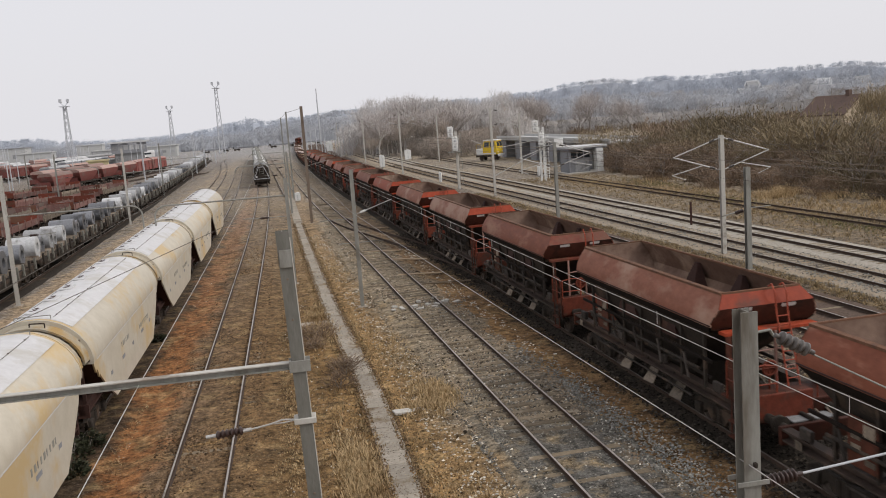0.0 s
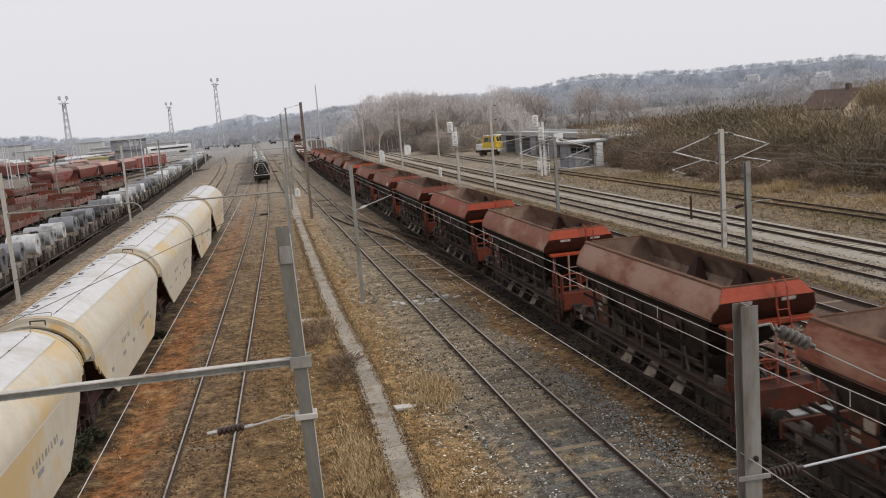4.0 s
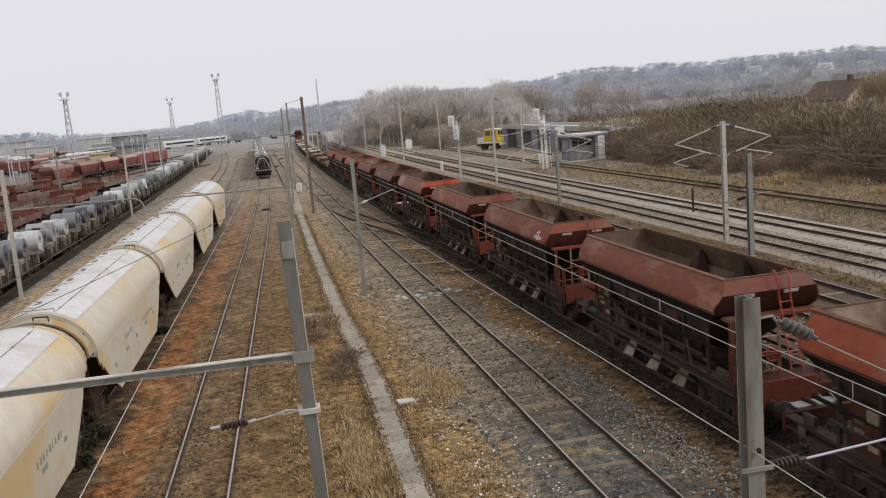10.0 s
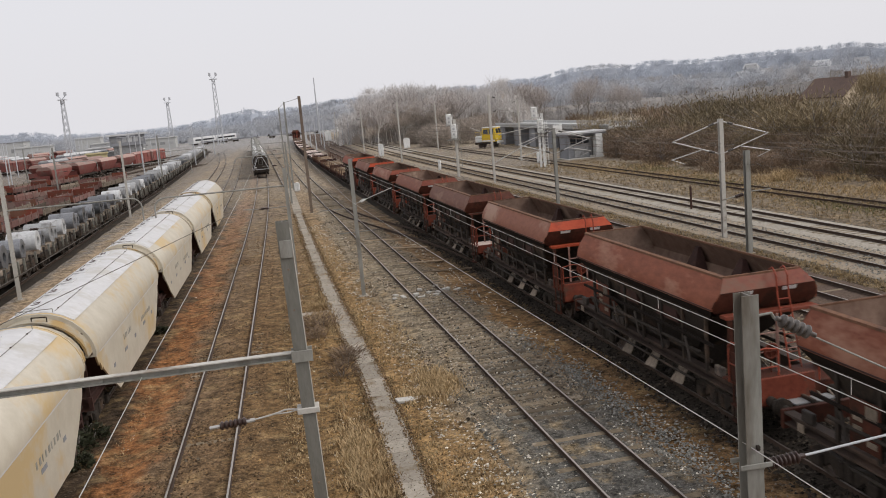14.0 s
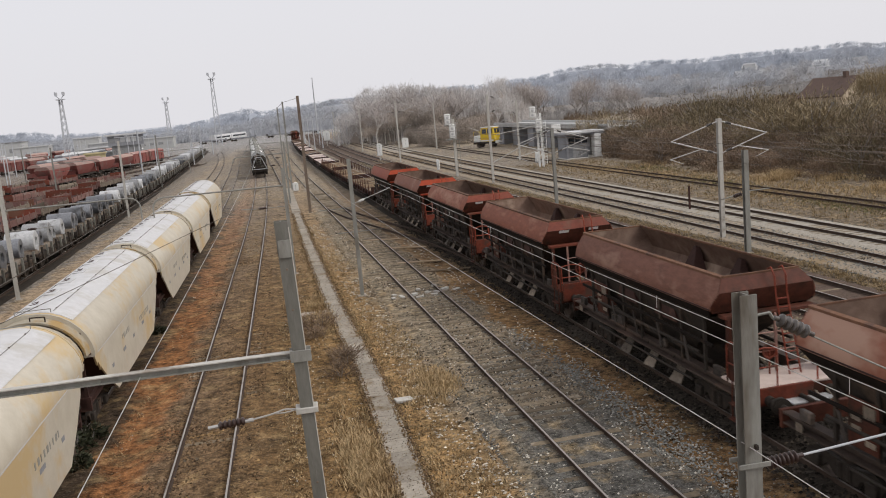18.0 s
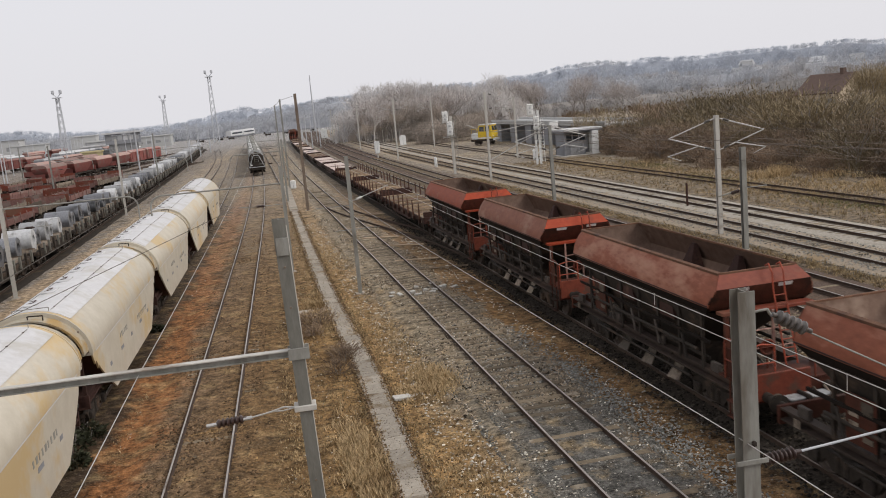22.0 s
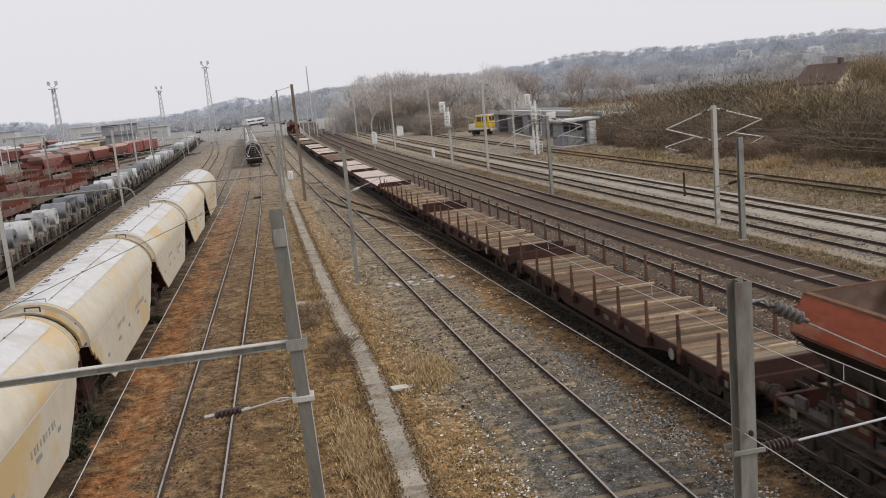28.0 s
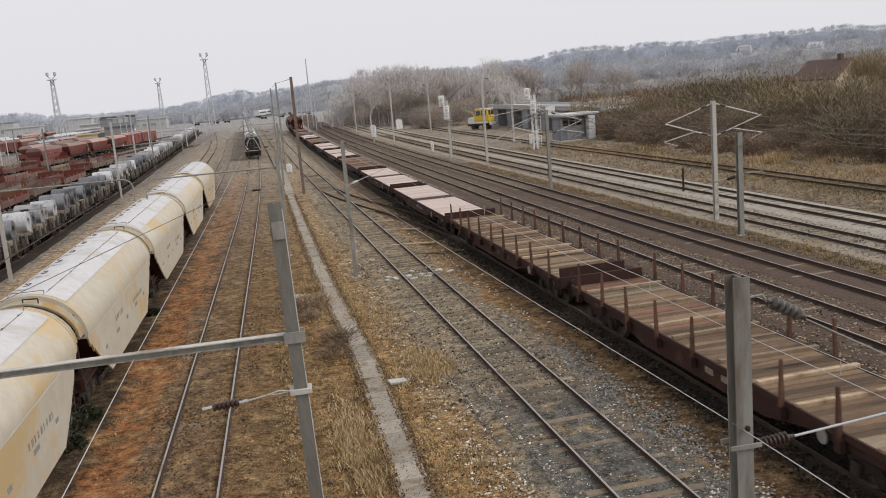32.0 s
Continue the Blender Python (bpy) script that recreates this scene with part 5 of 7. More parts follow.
def tank_wagon(label, cab):
    L = 13.4
    w = thing("tank_wagon", label, "railway wagon", pose(0, 0, 0), "tank wagons on the siding")
    part("frame", Geo().box(-1.2, 1.2, 0.6, L - 0.6, 0.9, 1.2, 0.02), M["black"], w)
    part("tank", Geo().lathe((0, 0.9, 2.5), (0, 1, 0), [(0, 0.3), (0.08, 0.9), (0.25, 1.1), (0.5, 1.25), (L - 2.3, 1.25), (L - 2.05, 1.1), (L - 1.88, 0.9), (L - 1.8, 0.3)], 28), M["wrap"] if cab else M["white"], w, "cylindrical tank")
    for y in (2.0, 4.4, 6.8, 9.2, 11.4):
        part("tank_band", Geo().lathe((0, y, 2.5), (0, 1, 0), [(0, 1.24), (0, 1.28), (0.1, 1.28), (0.1, 1.24)], 28), M["mast"], w)
    part("dome", Geo().lathe((0, L / 2, 3.7), (0, 0, 1), [(0, 0.4), (0.2, 0.4), (0.25, 0.3)], 16), M["mast"], w)
    part("walkway", Geo().box(-0.22, 0.22, 1.2, L - 1.2, 3.78, 3.84), M["mast"], w)
    part("end_plate", Geo().box(-1.25, 1.25, 0.55, 0.62, 0.8, 2.0), M["black"], w)
    part("end_ladder", ladder(-0.3, 0.3, 0.7, 1.2, 4.3, 9, 0.03), M["mast"], w)
    part("end_railing", Geo().pipe([(-1.1, 0.6, 1.9), (-1.1, 0.6, 3.0), (1.1, 0.6, 3.0), (1.1, 0.6, 1.9)], 0.04), M["black"], w)
    part("end_frame", Geo().pipe([(-1.2, 0.5, 1.25), (-0.4, 0.5, 3.1), (0.4, 0.5, 3.1), (1.2, 0.5, 1.25)], 0.06).rod((-1.2, 0.5, 1.25), (1.2, 0.5, 1.25), 0.06, 6), M["wrap"], w, "pale tube end frame")
    if cab:
        # black dish puts the end's shade into its colour, with grime
        part("end_dish", Geo().lathe((0, 0.86, 2.5), (0, 1, 0), [(0, 0.25), (0.06, 0.88), (0.2, 1.06), (0.26, 1.13), (0.3, 1.1)], 28), M["black"], w, "grimy tank end blackened for its shade")
        part("end_lamp", Geo().box(-0.9, -0.7, 0.48, 0.56, 1.5, 1.7), M["sign_white"], w)
    bogie(w, 2.3)
    bogie(w, L - 2.3)
    buffers(w, L)
    return w


def build_tanks():
    lead = tank_wagon("pale grey tank wagon with grimy shade-black end and pale frame, parked", True)
    t = tank_wagon("whitish tank wagon, parked", False)
    y = 143.0
    for i in range(11):
        at = pose(LINE_L(y), y, 0, 0, 0, math.degrees(math.atan2(-(LINE_L(y + 13.4) - LINE_L(y)), 13.4)))
        if i == 0:
            lead.matrix_basis = at
        elif i == 1:
            t.matrix_basis = at
        else:
            copy_thing(t, at)
        y += 13.5


build_left_yard()
build_tanks()


def railcar():
    """White passenger railcar that crosses the far end of the yard."""
    w = thing("passenger_railcar", "white two-car passenger railcar with dark front", "train", pose(0, 0, 0))
    for i, y in enumerate((0.0, 25.0)):
        part("car_body", Geo().prism([(1.4, 0.9), (1.45, 2.2), (1.35, 3.3), (0.9, 3.75), (-0.9, 3.75), (-1.35, 3.3), (-1.45, 2.2), (-1.4, 0.9)], y + 0.3, y + 24.4), M["hazy_wall"], w)
        for s in (-1, 1):
            part("window_band", Geo().box(s * 1.44 - 0.03, s * 1.44 + 0.03, y + 2.0, y + 22.5, 2.0, 2.8), M["dark_glass"], w)
        bogie(w, y + 4)
        bogie(w, y + 20.5)
    part("cab", Geo().prism([(1.4, 0.9), (1.45, 2.2), (1.3, 3.2), (0.8, 3.65), (-0.8, 3.65), (-1.3, 3.2), (-1.45, 2.2), (-1.4, 0.9)], 49.42, 53.4), M["slate"], w, "dark grey cab end")
    return w


RAILCAR = railcar()


# ---------- masts, brackets and wires ----------
def h_column(size, z0, z1, web=0.016):
    h = size / 2
    t = 0.016
    prof = [(-h, -h), (h, -h), (h, -h + t), (web / 2, -h + t), (web / 2, h - t), (h, h - t), (h, h), (-h, h), (-h, h - t), (-web / 2, h - t), (-web / 2, -h + t), (-h, -h + t)]
    return Geo().loft([[(x, y, z0) for x, y in prof], [(x, y, z1) for x, y in prof]])


def insulator(p, d, n=7, r=0.09, step=0.075):
    prof = [(0, 0.03), (0.06, 0.03)]
    s = 0.06
    for _ in range(n):
        prof += [(s, 0.045), (s + step * 0.35, r), (s + step * 0.6, r), (s + step, 0.045)]
        s += step
    prof += [(s, 0.03), (s + 0.08, 0.03)]
    return Geo().lathe(p, d, prof, 14), s + 0.08


def mast_thing(x, y, z1, label, size=0.22, z0=-0.6, material="mast", turn=0.0, name="catenary_mast"):
    t = thing(name, label, "catenary mast", pose(x, y, 0, 0, 0, turn), "masts along the sidings")
    part("column", h_column(size, z0, z1), M[material], t)
    part("footing", Geo().box(-0.24, 0.24, -0.24, 0.24, -0.6, -0.19, 0.03), M["path"], t)
    return t


def near_right_mast():
    t = mast_thing(5.01, 9.3, 6.33, "grey galvanised H-beam catenary mast with ribbed insulators", 0.208)
    part("cap_bracket", Geo().pipe([(0.11, 0, 6.05), (0.3, -0.02, 6.07), (0.34, -0.02, 6.0)], 0.018), M["mast"], t)
    g, length = insulator((0.36, -0.02, 6.0), (0.72, 0.0, -0.40), 5, 0.085, 0.085)
    part("insulator", g, M["glaze"], t, "grey ribbed porcelain insulator")
    part("stay_rod", Geo().pipe([(0.83, -0.02, 5.72), (2.2, -0.3, 4.95)], 0.012, 5), M["mast"], t)
    for y in (-0.135, 0.115):
        part("clamp_plate", Geo().box(-0.2, 0.2, y, y + 0.02, 4.24, 4.3, 0.004), M["mast"], t)
    part("cable_clamp", Geo().box(0.0, 0.04, -0.16, -0.11, 4.47, 4.53, 0.006), M["black"], t)
    g, length = insulator((0.15, -0.02, 4.215), (1.0, 0.0, 0.08), 7, 0.08, 0.056)
    part("arm_insulator", g, M["glaze_brown"], t, "dark ribbed insulator")
    part("arm_bracket", Geo().pipe([(0.1, 0, 4.1), (0.16, -0.02, 4.22)], 0.022), M["mast"], t)
    part("bracket_arm", Geo().pipe([(0.66, -0.02, 4.256), (2.45, -0.02, 4.40)], 0.016), M["lattice"], t, "pale tube arm")
    return t


def near_left_mast():
    t = thing("catenary_mast", "grey H-beam catenary mast with long beam over the sidings", "catenary mast", pose(-0.22, 15.0, 0), "masts along the sidings")
    part("column", h_column(0.22, -0.6, 7.11), M["mast_dark"], t, at=pose(0.17, 0, 0, 0, -1.35, 0))
    part("footing", Geo().box(-0.04, 0.54, -0.28, 0.28, -0.6, -0.17, 0.03), M["path"], t)
    part("beam", Geo().prism_x([(-0.06, 4.73), (0.06, 4.73), (0.06, 4.75), (0.008, 4.75), (0.008, 4.835), (-0.008, 4.835), (-0.008, 4.75), (-0.06, 4.75)], -11.5, -0.02), M["mast"], t, "long grey steel beam")
    # flange coloured paler than the beam for sky light on its top
    part("beam_flange", Geo().box(-11.5, -0.02, -0.075, 0.075, 4.835, 4.86, 0.004), M["flange"], t, "weathered upper flange, paled for sky light")
    for y in (-0.14, 0.115):
        part("beam_clamp", Geo().box(-0.1, 0.26, y, y + 0.025, 4.69, 4.89, 0.004), M["mast"], t)
    for x in (-3.4, -6.8):
        part("beam_splice", Geo().box(x - 0.2, x + 0.2, -0.03, 0.03, 4.752, 4.832, 0.004), M["mast"], t)
    part("arm_clamp", Geo().box(-0.11, 0.27, -0.15, 0.15, 3.77, 3.87, 0.01), M["concrete_post"], t)
    part("arm_rod", Geo().pipe([(-0.05, -0.05, 3.84), (-0.3, -0.05, 3.87), (-0.5, -0.05, 3.82), (-0.84, -0.05, 3.77)], 0.016).pipe([(-0.05, -0.05, 3.84), (-0.3, -0.05, 3.81), (-0.5, -0.05, 3.82)], 0.012), M["wire"], t)
    part("arm_link", Geo().rod((-0.84, -0.05, 3.77), (-1.0, -0.05, 3.76), 0.035, 8), M["wire"], t)
    g, length = insulator((-0.92, -0.05, 3.77), (-1, 0, -0.06), 6, 0.075, 0.075)
    part("arm_insulator", g, M["glaze_brown"], t, "brown ribbed insulator")
    part("arm_end", Geo().rod((-1.42, -0.05, 3.74), (-1.6, -0.05, 3.73), 0.032, 8), M["wire"], t)
    part("earth_wire", Geo().rod((0.288, -0.1, -0.2), (0.122, -0.1, 7.0), 0.012, 5), M["concrete_post"], t)
    part("sign_plate", Geo().box(-0.08, 0.13, -0.14, -0.12, 6.5, 6.8, 0.004), M["mast"], t)
    for z in (1.2, 2.5, 5.6, 6.3):
        part("bolt", Geo().rod((0.17 - 0.0236 * z, -0.125, z), (0.17 - 0.0236 * z, -0.105, z), 0.02, 8), M["rust_mast"], t)
    return t


def crook_mast(x, y, z1, arm_z, reach, label, material="mast", drop=0.9):
    """Mast with a tube arm that ends in a downward bend."""
    t = mast_thing(x, y, z1, label, 0.2, material=material)
    s = 1 if reach > 0 else -1
    e = abs(reach)
    pts = [(s * 0.05, 0, arm_z), (s * (e - 0.6), 0, arm_z)] + [(s * (e - 0.6 + 0.6 * math.sin(a)), 0, arm_z - 0.6 + 0.6 * math.cos(a)) for a in (0.4, 0.8, 1.2, 1.57)] + [(s * e, 0, arm_z - 0.6 - drop)]
    part("bracket_arm", Geo().pipe(pts, 0.045, 8), M["mast"], t, "grey tube arm bent down at its end")
    g, length = insulator((s * 1.1, 0, arm_z - 1.2), (s, 0, 0), 6, 0.08, 0.07)
    part("arm_insulator", g, M["glaze_brown"], t)
    part("steady_arm", Geo().rod((s * 0.05, 0, arm_z - 1.2), (s * 1.1, 0, arm_z - 1.2), 0.02), M["mast"], t)
    part("arm_tip", Geo().rod((s * 1.7, 0, arm_z - 1.2), (s * 2.6, 0, arm_z - 1.15), 0.02), M["mast"], t)
    return t


def cantilever_mast(x, y, z1, label, sides, material="concrete_post"):
    """Main line mast with hinged tube brackets."""
    t = mast_thing(x, y, z1, label, 0.24, material=material)
    for s in sides:
        top, foot = (0.0, 0.0, z1 - 0.12), (0.0, 0.0, z1 - 2.0)
        tip = (s * 2.9, 0.0, z1 - 1.05)
        part("bracket", Geo().pipe([top, tip, foot], 0.035, 6).rod((s * 1.2, 0, z1 - 1.65), (s * 3.0, 0, z1 - 2.05), 0.03, 6), M["wire"], t, "pale tube bracket")
        for p, q in ((top, tip), (foot, tip)):
            d = Vector(q) - Vector(p)
            g, length = insulator(Vector(p) + d * 0.12, d, 5, 0.075, 0.07)
            part("bracket_insulator", g, M["glaze"], t)
        part("registration_arm", Geo().pipe([(s * 3.0, 0, z1 - 2.05), (s * 2.2, 0, z1 - 2.35)], 0.02, 5), M["wire"], t)
    return t


near_right_mast()
near_left_mast()
slim = mast_thing(2.95, 43.4, 6.6, "slim grey steel mast with thin slanted arm", 0.18)
part("arm", Geo().pipe([(0.05, 0, 4.4), (1.9, 0, 5.0)], 0.02), M["wire"], slim)
g_, l_ = insulator((0.25, 0, 4.46), (1.85, 0, 0.6), 4, 0.07, 0.06)
part("arm_insulator", g_, M["sign_white"], slim)
rusty = mast_thing(1.67, 84.6, 10.75, "tall rust-brown catenary mast", 0.26, material="rust_mast")
part("arm", Geo().pipe([(0.05, 0, 5.2), (2.0, 0, 5.6)], 0.03), M["mast"], rusty)
crook_mast(0.32, 114.5, 10.9, 5.2, -5.5, "tall grey catenary mast beside the path", drop=0.0)
crook_mast(-0.5, 143.5, 10.6, 5.2, -5.5, "tall grey catenary mast beside the path", drop=0.0)
crook_mast(-0.28, 52.0, 6.0, 5.0, -7.4, "grey catenary mast with long crook arm over the sidings")
crook_mast(-0.1, 96.0, 6.4, 5.2, -5.5, "grey catenary mast with long arm", drop=0.0)
crook_mast(-16.2, 54.2, 7.35, 5.0, 7.5, "grey steel mast with tube arm over the wagons", "concrete_post")
crook_mast(-17.3, 99.5, 8.0, 5.4, 7.0, "pale tan mast with tube arm over the wagons", "concrete_post")
crook_mast(-19.6, 145.0, 8.0, 5.4, 7.0, "grey steel mast with tube arm over the wagons")
crook_mast(-34.0, 140.0, 7.6, 5.2, 6.0, "grey steel mast in the yard")
crook_mast(-56.0, 206.0, 7.3, 5.2, 6.0, "grey steel mast in the yard")
cantilever_mast(24.15, 47.0, 6.63, "pale concrete-grey main line mast with two tube brackets", (-1, 1))
square_mast = mast_thing(23.05, 42.2, 5.12, "square grey steel mast beside the main line", 0.26)
g_, l_ = insulator((-0.2, 0, 2.9), (-1, 0, -0.2), 5, 0.1, 0.09)
part("arm_insulator", g_, M["glaze_brown"], square_mast)
part("arm", Geo().pipe([(0.1, 0, 3.0), (1.3, 0, 3.02)], 0.03).rod((-0.7, 0, 2.82), (-1.4, 0, 2.7), 0.03), M["mast"], square_mast)
cantilever_mast(20.75, 67.8, 6.2, "pale grey mast between the sidings and the main line", (-1, 1), "mast")
cantilever_mast(22.0, 94.8, 9.4, "tall slim main line mast", (1,))
cantilever_mast(19.0, 150.0, 10.0, "tall slim main line mast", (-1, 1))
cantilever_mast(17.5, 205.0, 9.5, "tall slim main line mast", (-1, 1))
cantilever_mast(14.8, 262.0, 9.5, "tall slim main line mast", (-1, 1))
cantilever_mast(33.2, 125.0, 8.6, "tall slim main line mast", (-1,))
cantilever_mast(30.5, 180.0, 9.4, "tall slim main line mast", (-1,))


def wire(name, pts, r, material, label):
    """A hung wire through points, with a slight sag between them."""
    line = []
    for a, b in zip(pts, pts[1:]):
        a, b = Vector(a), Vector(b)
        n = max(2, int((b - a).length / 4))
        sag = (b - a).length ** 2 * 4.0e-5
        for i in range(n):
            k = i / n
            p = a.lerp(b, k)
            p.z -= sag * 4 * k * (1 - k)
            line.append(p)
    line.append(Vector(pts[-1]))
    prof = [(r * math.cos(a), r * math.sin(a)) for a in (0, 1.257, 2.513, 3.77, 5.027)]
    return solid(name, Geo().sweep(prof, [tuple(p) for p in line]), M[material], label, "overhead wire")


def along(line, ys, z, dx=0.0):
    return [(line(y) + dx, y, z) for y in ys]


wire("contact_wire", [(-2.72, 2, 4.75)] + [(-2.8, 15, 4.76), (-2.85, 52, 4.78), (LINE_L(96), 96, 4.8), (LINE_L(140), 140, 4.8)], 0.0065, "wire", "pale contact wire over the empty siding")
wire("contact_wire", along(LINE_M, (4, 43, 85, 125, 170), 4.5, -0.1), 0.0065, "wire", "pale contact wire over the siding")
wire("messenger_wire", along(LINE_M, (4, 43, 85, 125, 170), 4.76, -0.1), 0.006, "wire", "pale carrying wire over the siding")
wire("return_cable", [(5.35 - 0.042 * y - (0.35 if y > 30 else 0), y, 4.5) for y in (3, 9.3)] + [(2.72, 43.4, 4.6), (1.75, 84.6, 5.0), (0.4, 114.5, 5.0), (-0.45, 143.5, 5.0)], 0.0065, "wire", "pale bare cable along the masts")
wire("earth_cable", [(1.67, 84.6, 10.6), (0.32, 114.5, 10.8), (-0.5, 143.5, 10.5), (-2.2, 190, 10.5), (-4, 240, 10.5)], 0.02, "dark_wire", "dark cable between mast tops")
d_ = Geo()
for y in (10.3, 16, 22, 28, 34, 40):
    d_.rod((LINE_M(y) - 0.1, y, 4.5), (LINE_M(y) - 0.1, y, 4.74), 0.006, 5)
solid("dropper_wires", d_, M["wire"], "thin droppers between the two wires", "overhead wire")
wire("span_wire", [(-12.5, 15.2, 3.2), (-2.6, 40.0, 4.9)], 0.012, "dark_wire", "thin dark slanting wire over the cream wagons")
wire("contact_wire", along(LINE_H, (5, 40, 80, 130), 5.2), 0.012, "dark_wire", "dark contact wire over the parked wagons")
for line, z in ((LINE_C, 4.4), (LINE_C, 5.2), (LINE_D, 4.4), (LINE_D, 5.2)):
    wire("contact_wire", along(line, (6, 47, 95, 150, 205, 262), z), 0.014, "rust_mast", "thin brown wire over the main line")
for dz, dx in ((3.2, 37.0), (2.4, 38.5)):
    wire("fence_wire", [(dx + 3.0 - LEAN * y, y, dz) for y in (20, 50, 80, 115)], 0.018, "rust_mast", "slack brown wire along the shrubs")

for base, dx in ((LINE_B, 0.55), (LINE_C, 1.1), (LINE_D, -0.2)):
    wire("contact_wire", along(base, (6, 47, 95, 150, 205, 262), 4.75, dx), 0.008, "dark_wire", "dark contact wire over the main line")
    wire("messenger_wire", along(base, (6, 47, 95, 150, 205, 262), 5.65, dx), 0.008, "dark_wire", "dark carrying wire over the main line")


# ---------- small signals, boxes, huts ----------
def signal_head(t, x, y, z, w, h):
    """White signal head seen from behind, in a cage of thin bars."""
    head = part("head", Geo().box(x - w / 2, x + w / 2, y - 0.14, y + 0.14, z, z + h, 0.08), M["white"], t, "white signal head seen from behind")
    for dz in (0.12, 0.5, 0.88):
        part("cage_bar", Geo().pipe([(x - w / 2 - 0.06, y, z + h * dz), (x - w / 2 - 0.06, y - 0.42, z + h * dz), (x + w / 2 + 0.06, y - 0.42, z + h * dz), (x + w / 2 + 0.06, y, z + h * dz)], 0.03, 5), M["wire"], head)
    for dx in (-1, 1):
        part("cage_bar", Geo().rod((x + dx * (w / 2 + 0.06), y - 0.42, z - 0.1), (x + dx * (w / 2 + 0.06), y - 0.42, z + h + 0.15), 0.03, 5), M["wire"], head)
    for dz in (0.3, 0.68):
        part("lamp_housing", Geo().lathe((x, y - 0.12, z + h * dz), (0, -1, 0), [(0, 0.16), (0.1, 0.16), (0.14, 0.1)], 10), M["hazy_wall"], head)
    return head


def signal_post():
    t = thing("signal_post", "pale concrete signal post with white caged heads", "railway signal", pose(20.75, 109.0, 0))
    part("post", Geo().box(-0.15, 0.15, -0.15, 0.15, -0.5, 6.9, 0.02), M["concrete_post"], t)
    signal_head(t, -0.72, -0.25, 6.2, 0.72, 1.35)
    signal_head(t, -0.25, -0.35, 4.55, 0.72, 1.75)
    part("bracket", Geo().box(-1.2, 0.1, -0.05, 0.05, 6.12, 6.2), M["mast"], t)
    part("bracket", Geo().box(-0.7, 0.1, -0.05, 0.05, 4.45, 4.53), M["mast"], t)
    part("platform", Geo().box(-1.1, 0.4, -0.8, 0.2, 4.35, 4.42), M["mast"], t)
    part("ladder", ladder(0.3, 0.65, 0.35, 0.0, 6.6, 16, 0.025, -0.15), M["mast"], t)
    return t


def signal_frame():
    t = thing("signal_gantry_post", "white lattice signal post with caged head and equipment boxes", "railway signal", pose(32.0, 110.0, 0))
    for x, y in ((-0.25, -0.25), (0.25, -0.25), (0.25, 0.25), (-0.25, 0.25)):
        part("upright", Geo().box(x - 0.06, x + 0.06, y - 0.06, y + 0.06, -0.5, 6.6), M["white"], t)
    for i in range(8):
        z = 0.2 + i * 0.8
        part("brace", Geo().rod((-0.25, -0.25, z), (0.25, -0.25, z + 0.8), 0.03, 5), M["white"], t)
        part("brace", Geo().rod((0.25, -0.25, z), (0.25, 0.25, z + 0.8), 0.03, 5), M["white"], t)
    signal_head(t, -0.85, -0.3, 6.0, 0.8, 1.5)
    signal_head(t, -0.2, -0.45, 4.3, 0.75, 1.6)
    part("platform", Geo().box(-1.2, 0.6, -0.9, 0.4, 4.1, 4.18), M["mast"], t)
    part("box", Geo().box(1.5, 2.7, -0.5, -0.3, 3.9, 5.0, 0.04), M["white"], t, "white equipment box")
    part("box_arm", Geo().box(0.2, 1.6, -0.42, -0.36, 4.5, 4.58), M["mast"], t)
    part("ladder", ladder(0.55, 0.9, 0.3, 0.0, 5.6, 14, 0.03, -0.2), M["white"], t)
    part("pipe_arm", Geo().pipe([(0.2, 0, 4.9), (5.6, 0.4, 3.4)], 0.05), M["wire"], t)
    part("pipe_arm", Geo().pipe([(-0.2, 0, 5.1), (-5.5, 0.4, 4.4)], 0.05), M["wire"], t)
    part("stay_pipe", Geo().pipe([(-0.3, 0, 3.6), (-6.2, 0.6, 0.9)], 0.055), M["wire"], t, "pale slanting stay pipe")
    return t


def relay_box(x, y, w, h, z0=0.0, post=0.0):
    t = thing("signal_box_cabinet", "small white lineside equipment cabinet", "cabinet", pose(x, y, GROUND_Z))
    if post:
        part("post", Geo().box(-0.12, 0.12, -0.12, 0.12, -0.2, post, 0.02), M["concrete_post"], t)
    part("body", Geo().box(-w / 2, w / 2, -0.3, 0.3, post, post + h, 0.08), M["white"], t)
    part("cap", Geo().prism([(w * 0.5 * math.cos(a), post + h - 0.02 + w * 0.26 * math.sin(a)) for a in [math.pi * i / 8 for i in range(9)]], -0.33, 0.33), M["white"], t, "rounded white cap")
    part("door_seam", Geo().box(-0.015, 0.015, -0.312, -0.3, post + 0.15, post + h - 0.1), M["slate"], t)
    return t


signal_post()
signal_frame()
relay_box(16.6, 159.5, 0.9, 2.0, 0, 0.9)
relay_box(12.3, 262.0, 1.8, 2.4, 0, 1.6)
relay_box(26.5, 198.0, 1.4, 1.9, 0, 0.2)
relay_box(0.75, 112.0, 0.7, 0.9, 0, 0.0)
relay_box(20.8, 123.0, 0.35, 1.4)
marker = thing("marker_post", "thin dark lineside marker post", "post", pose(28.0, 59.3, GROUND_Z))
part("post", Geo().box(-0.06, 0.06, -0.06, 0.06, -0.2, 1.7, 0.01), M["brown_steel"], marker)
relay_box(33.8, 118.0, 0.5, 1.3)


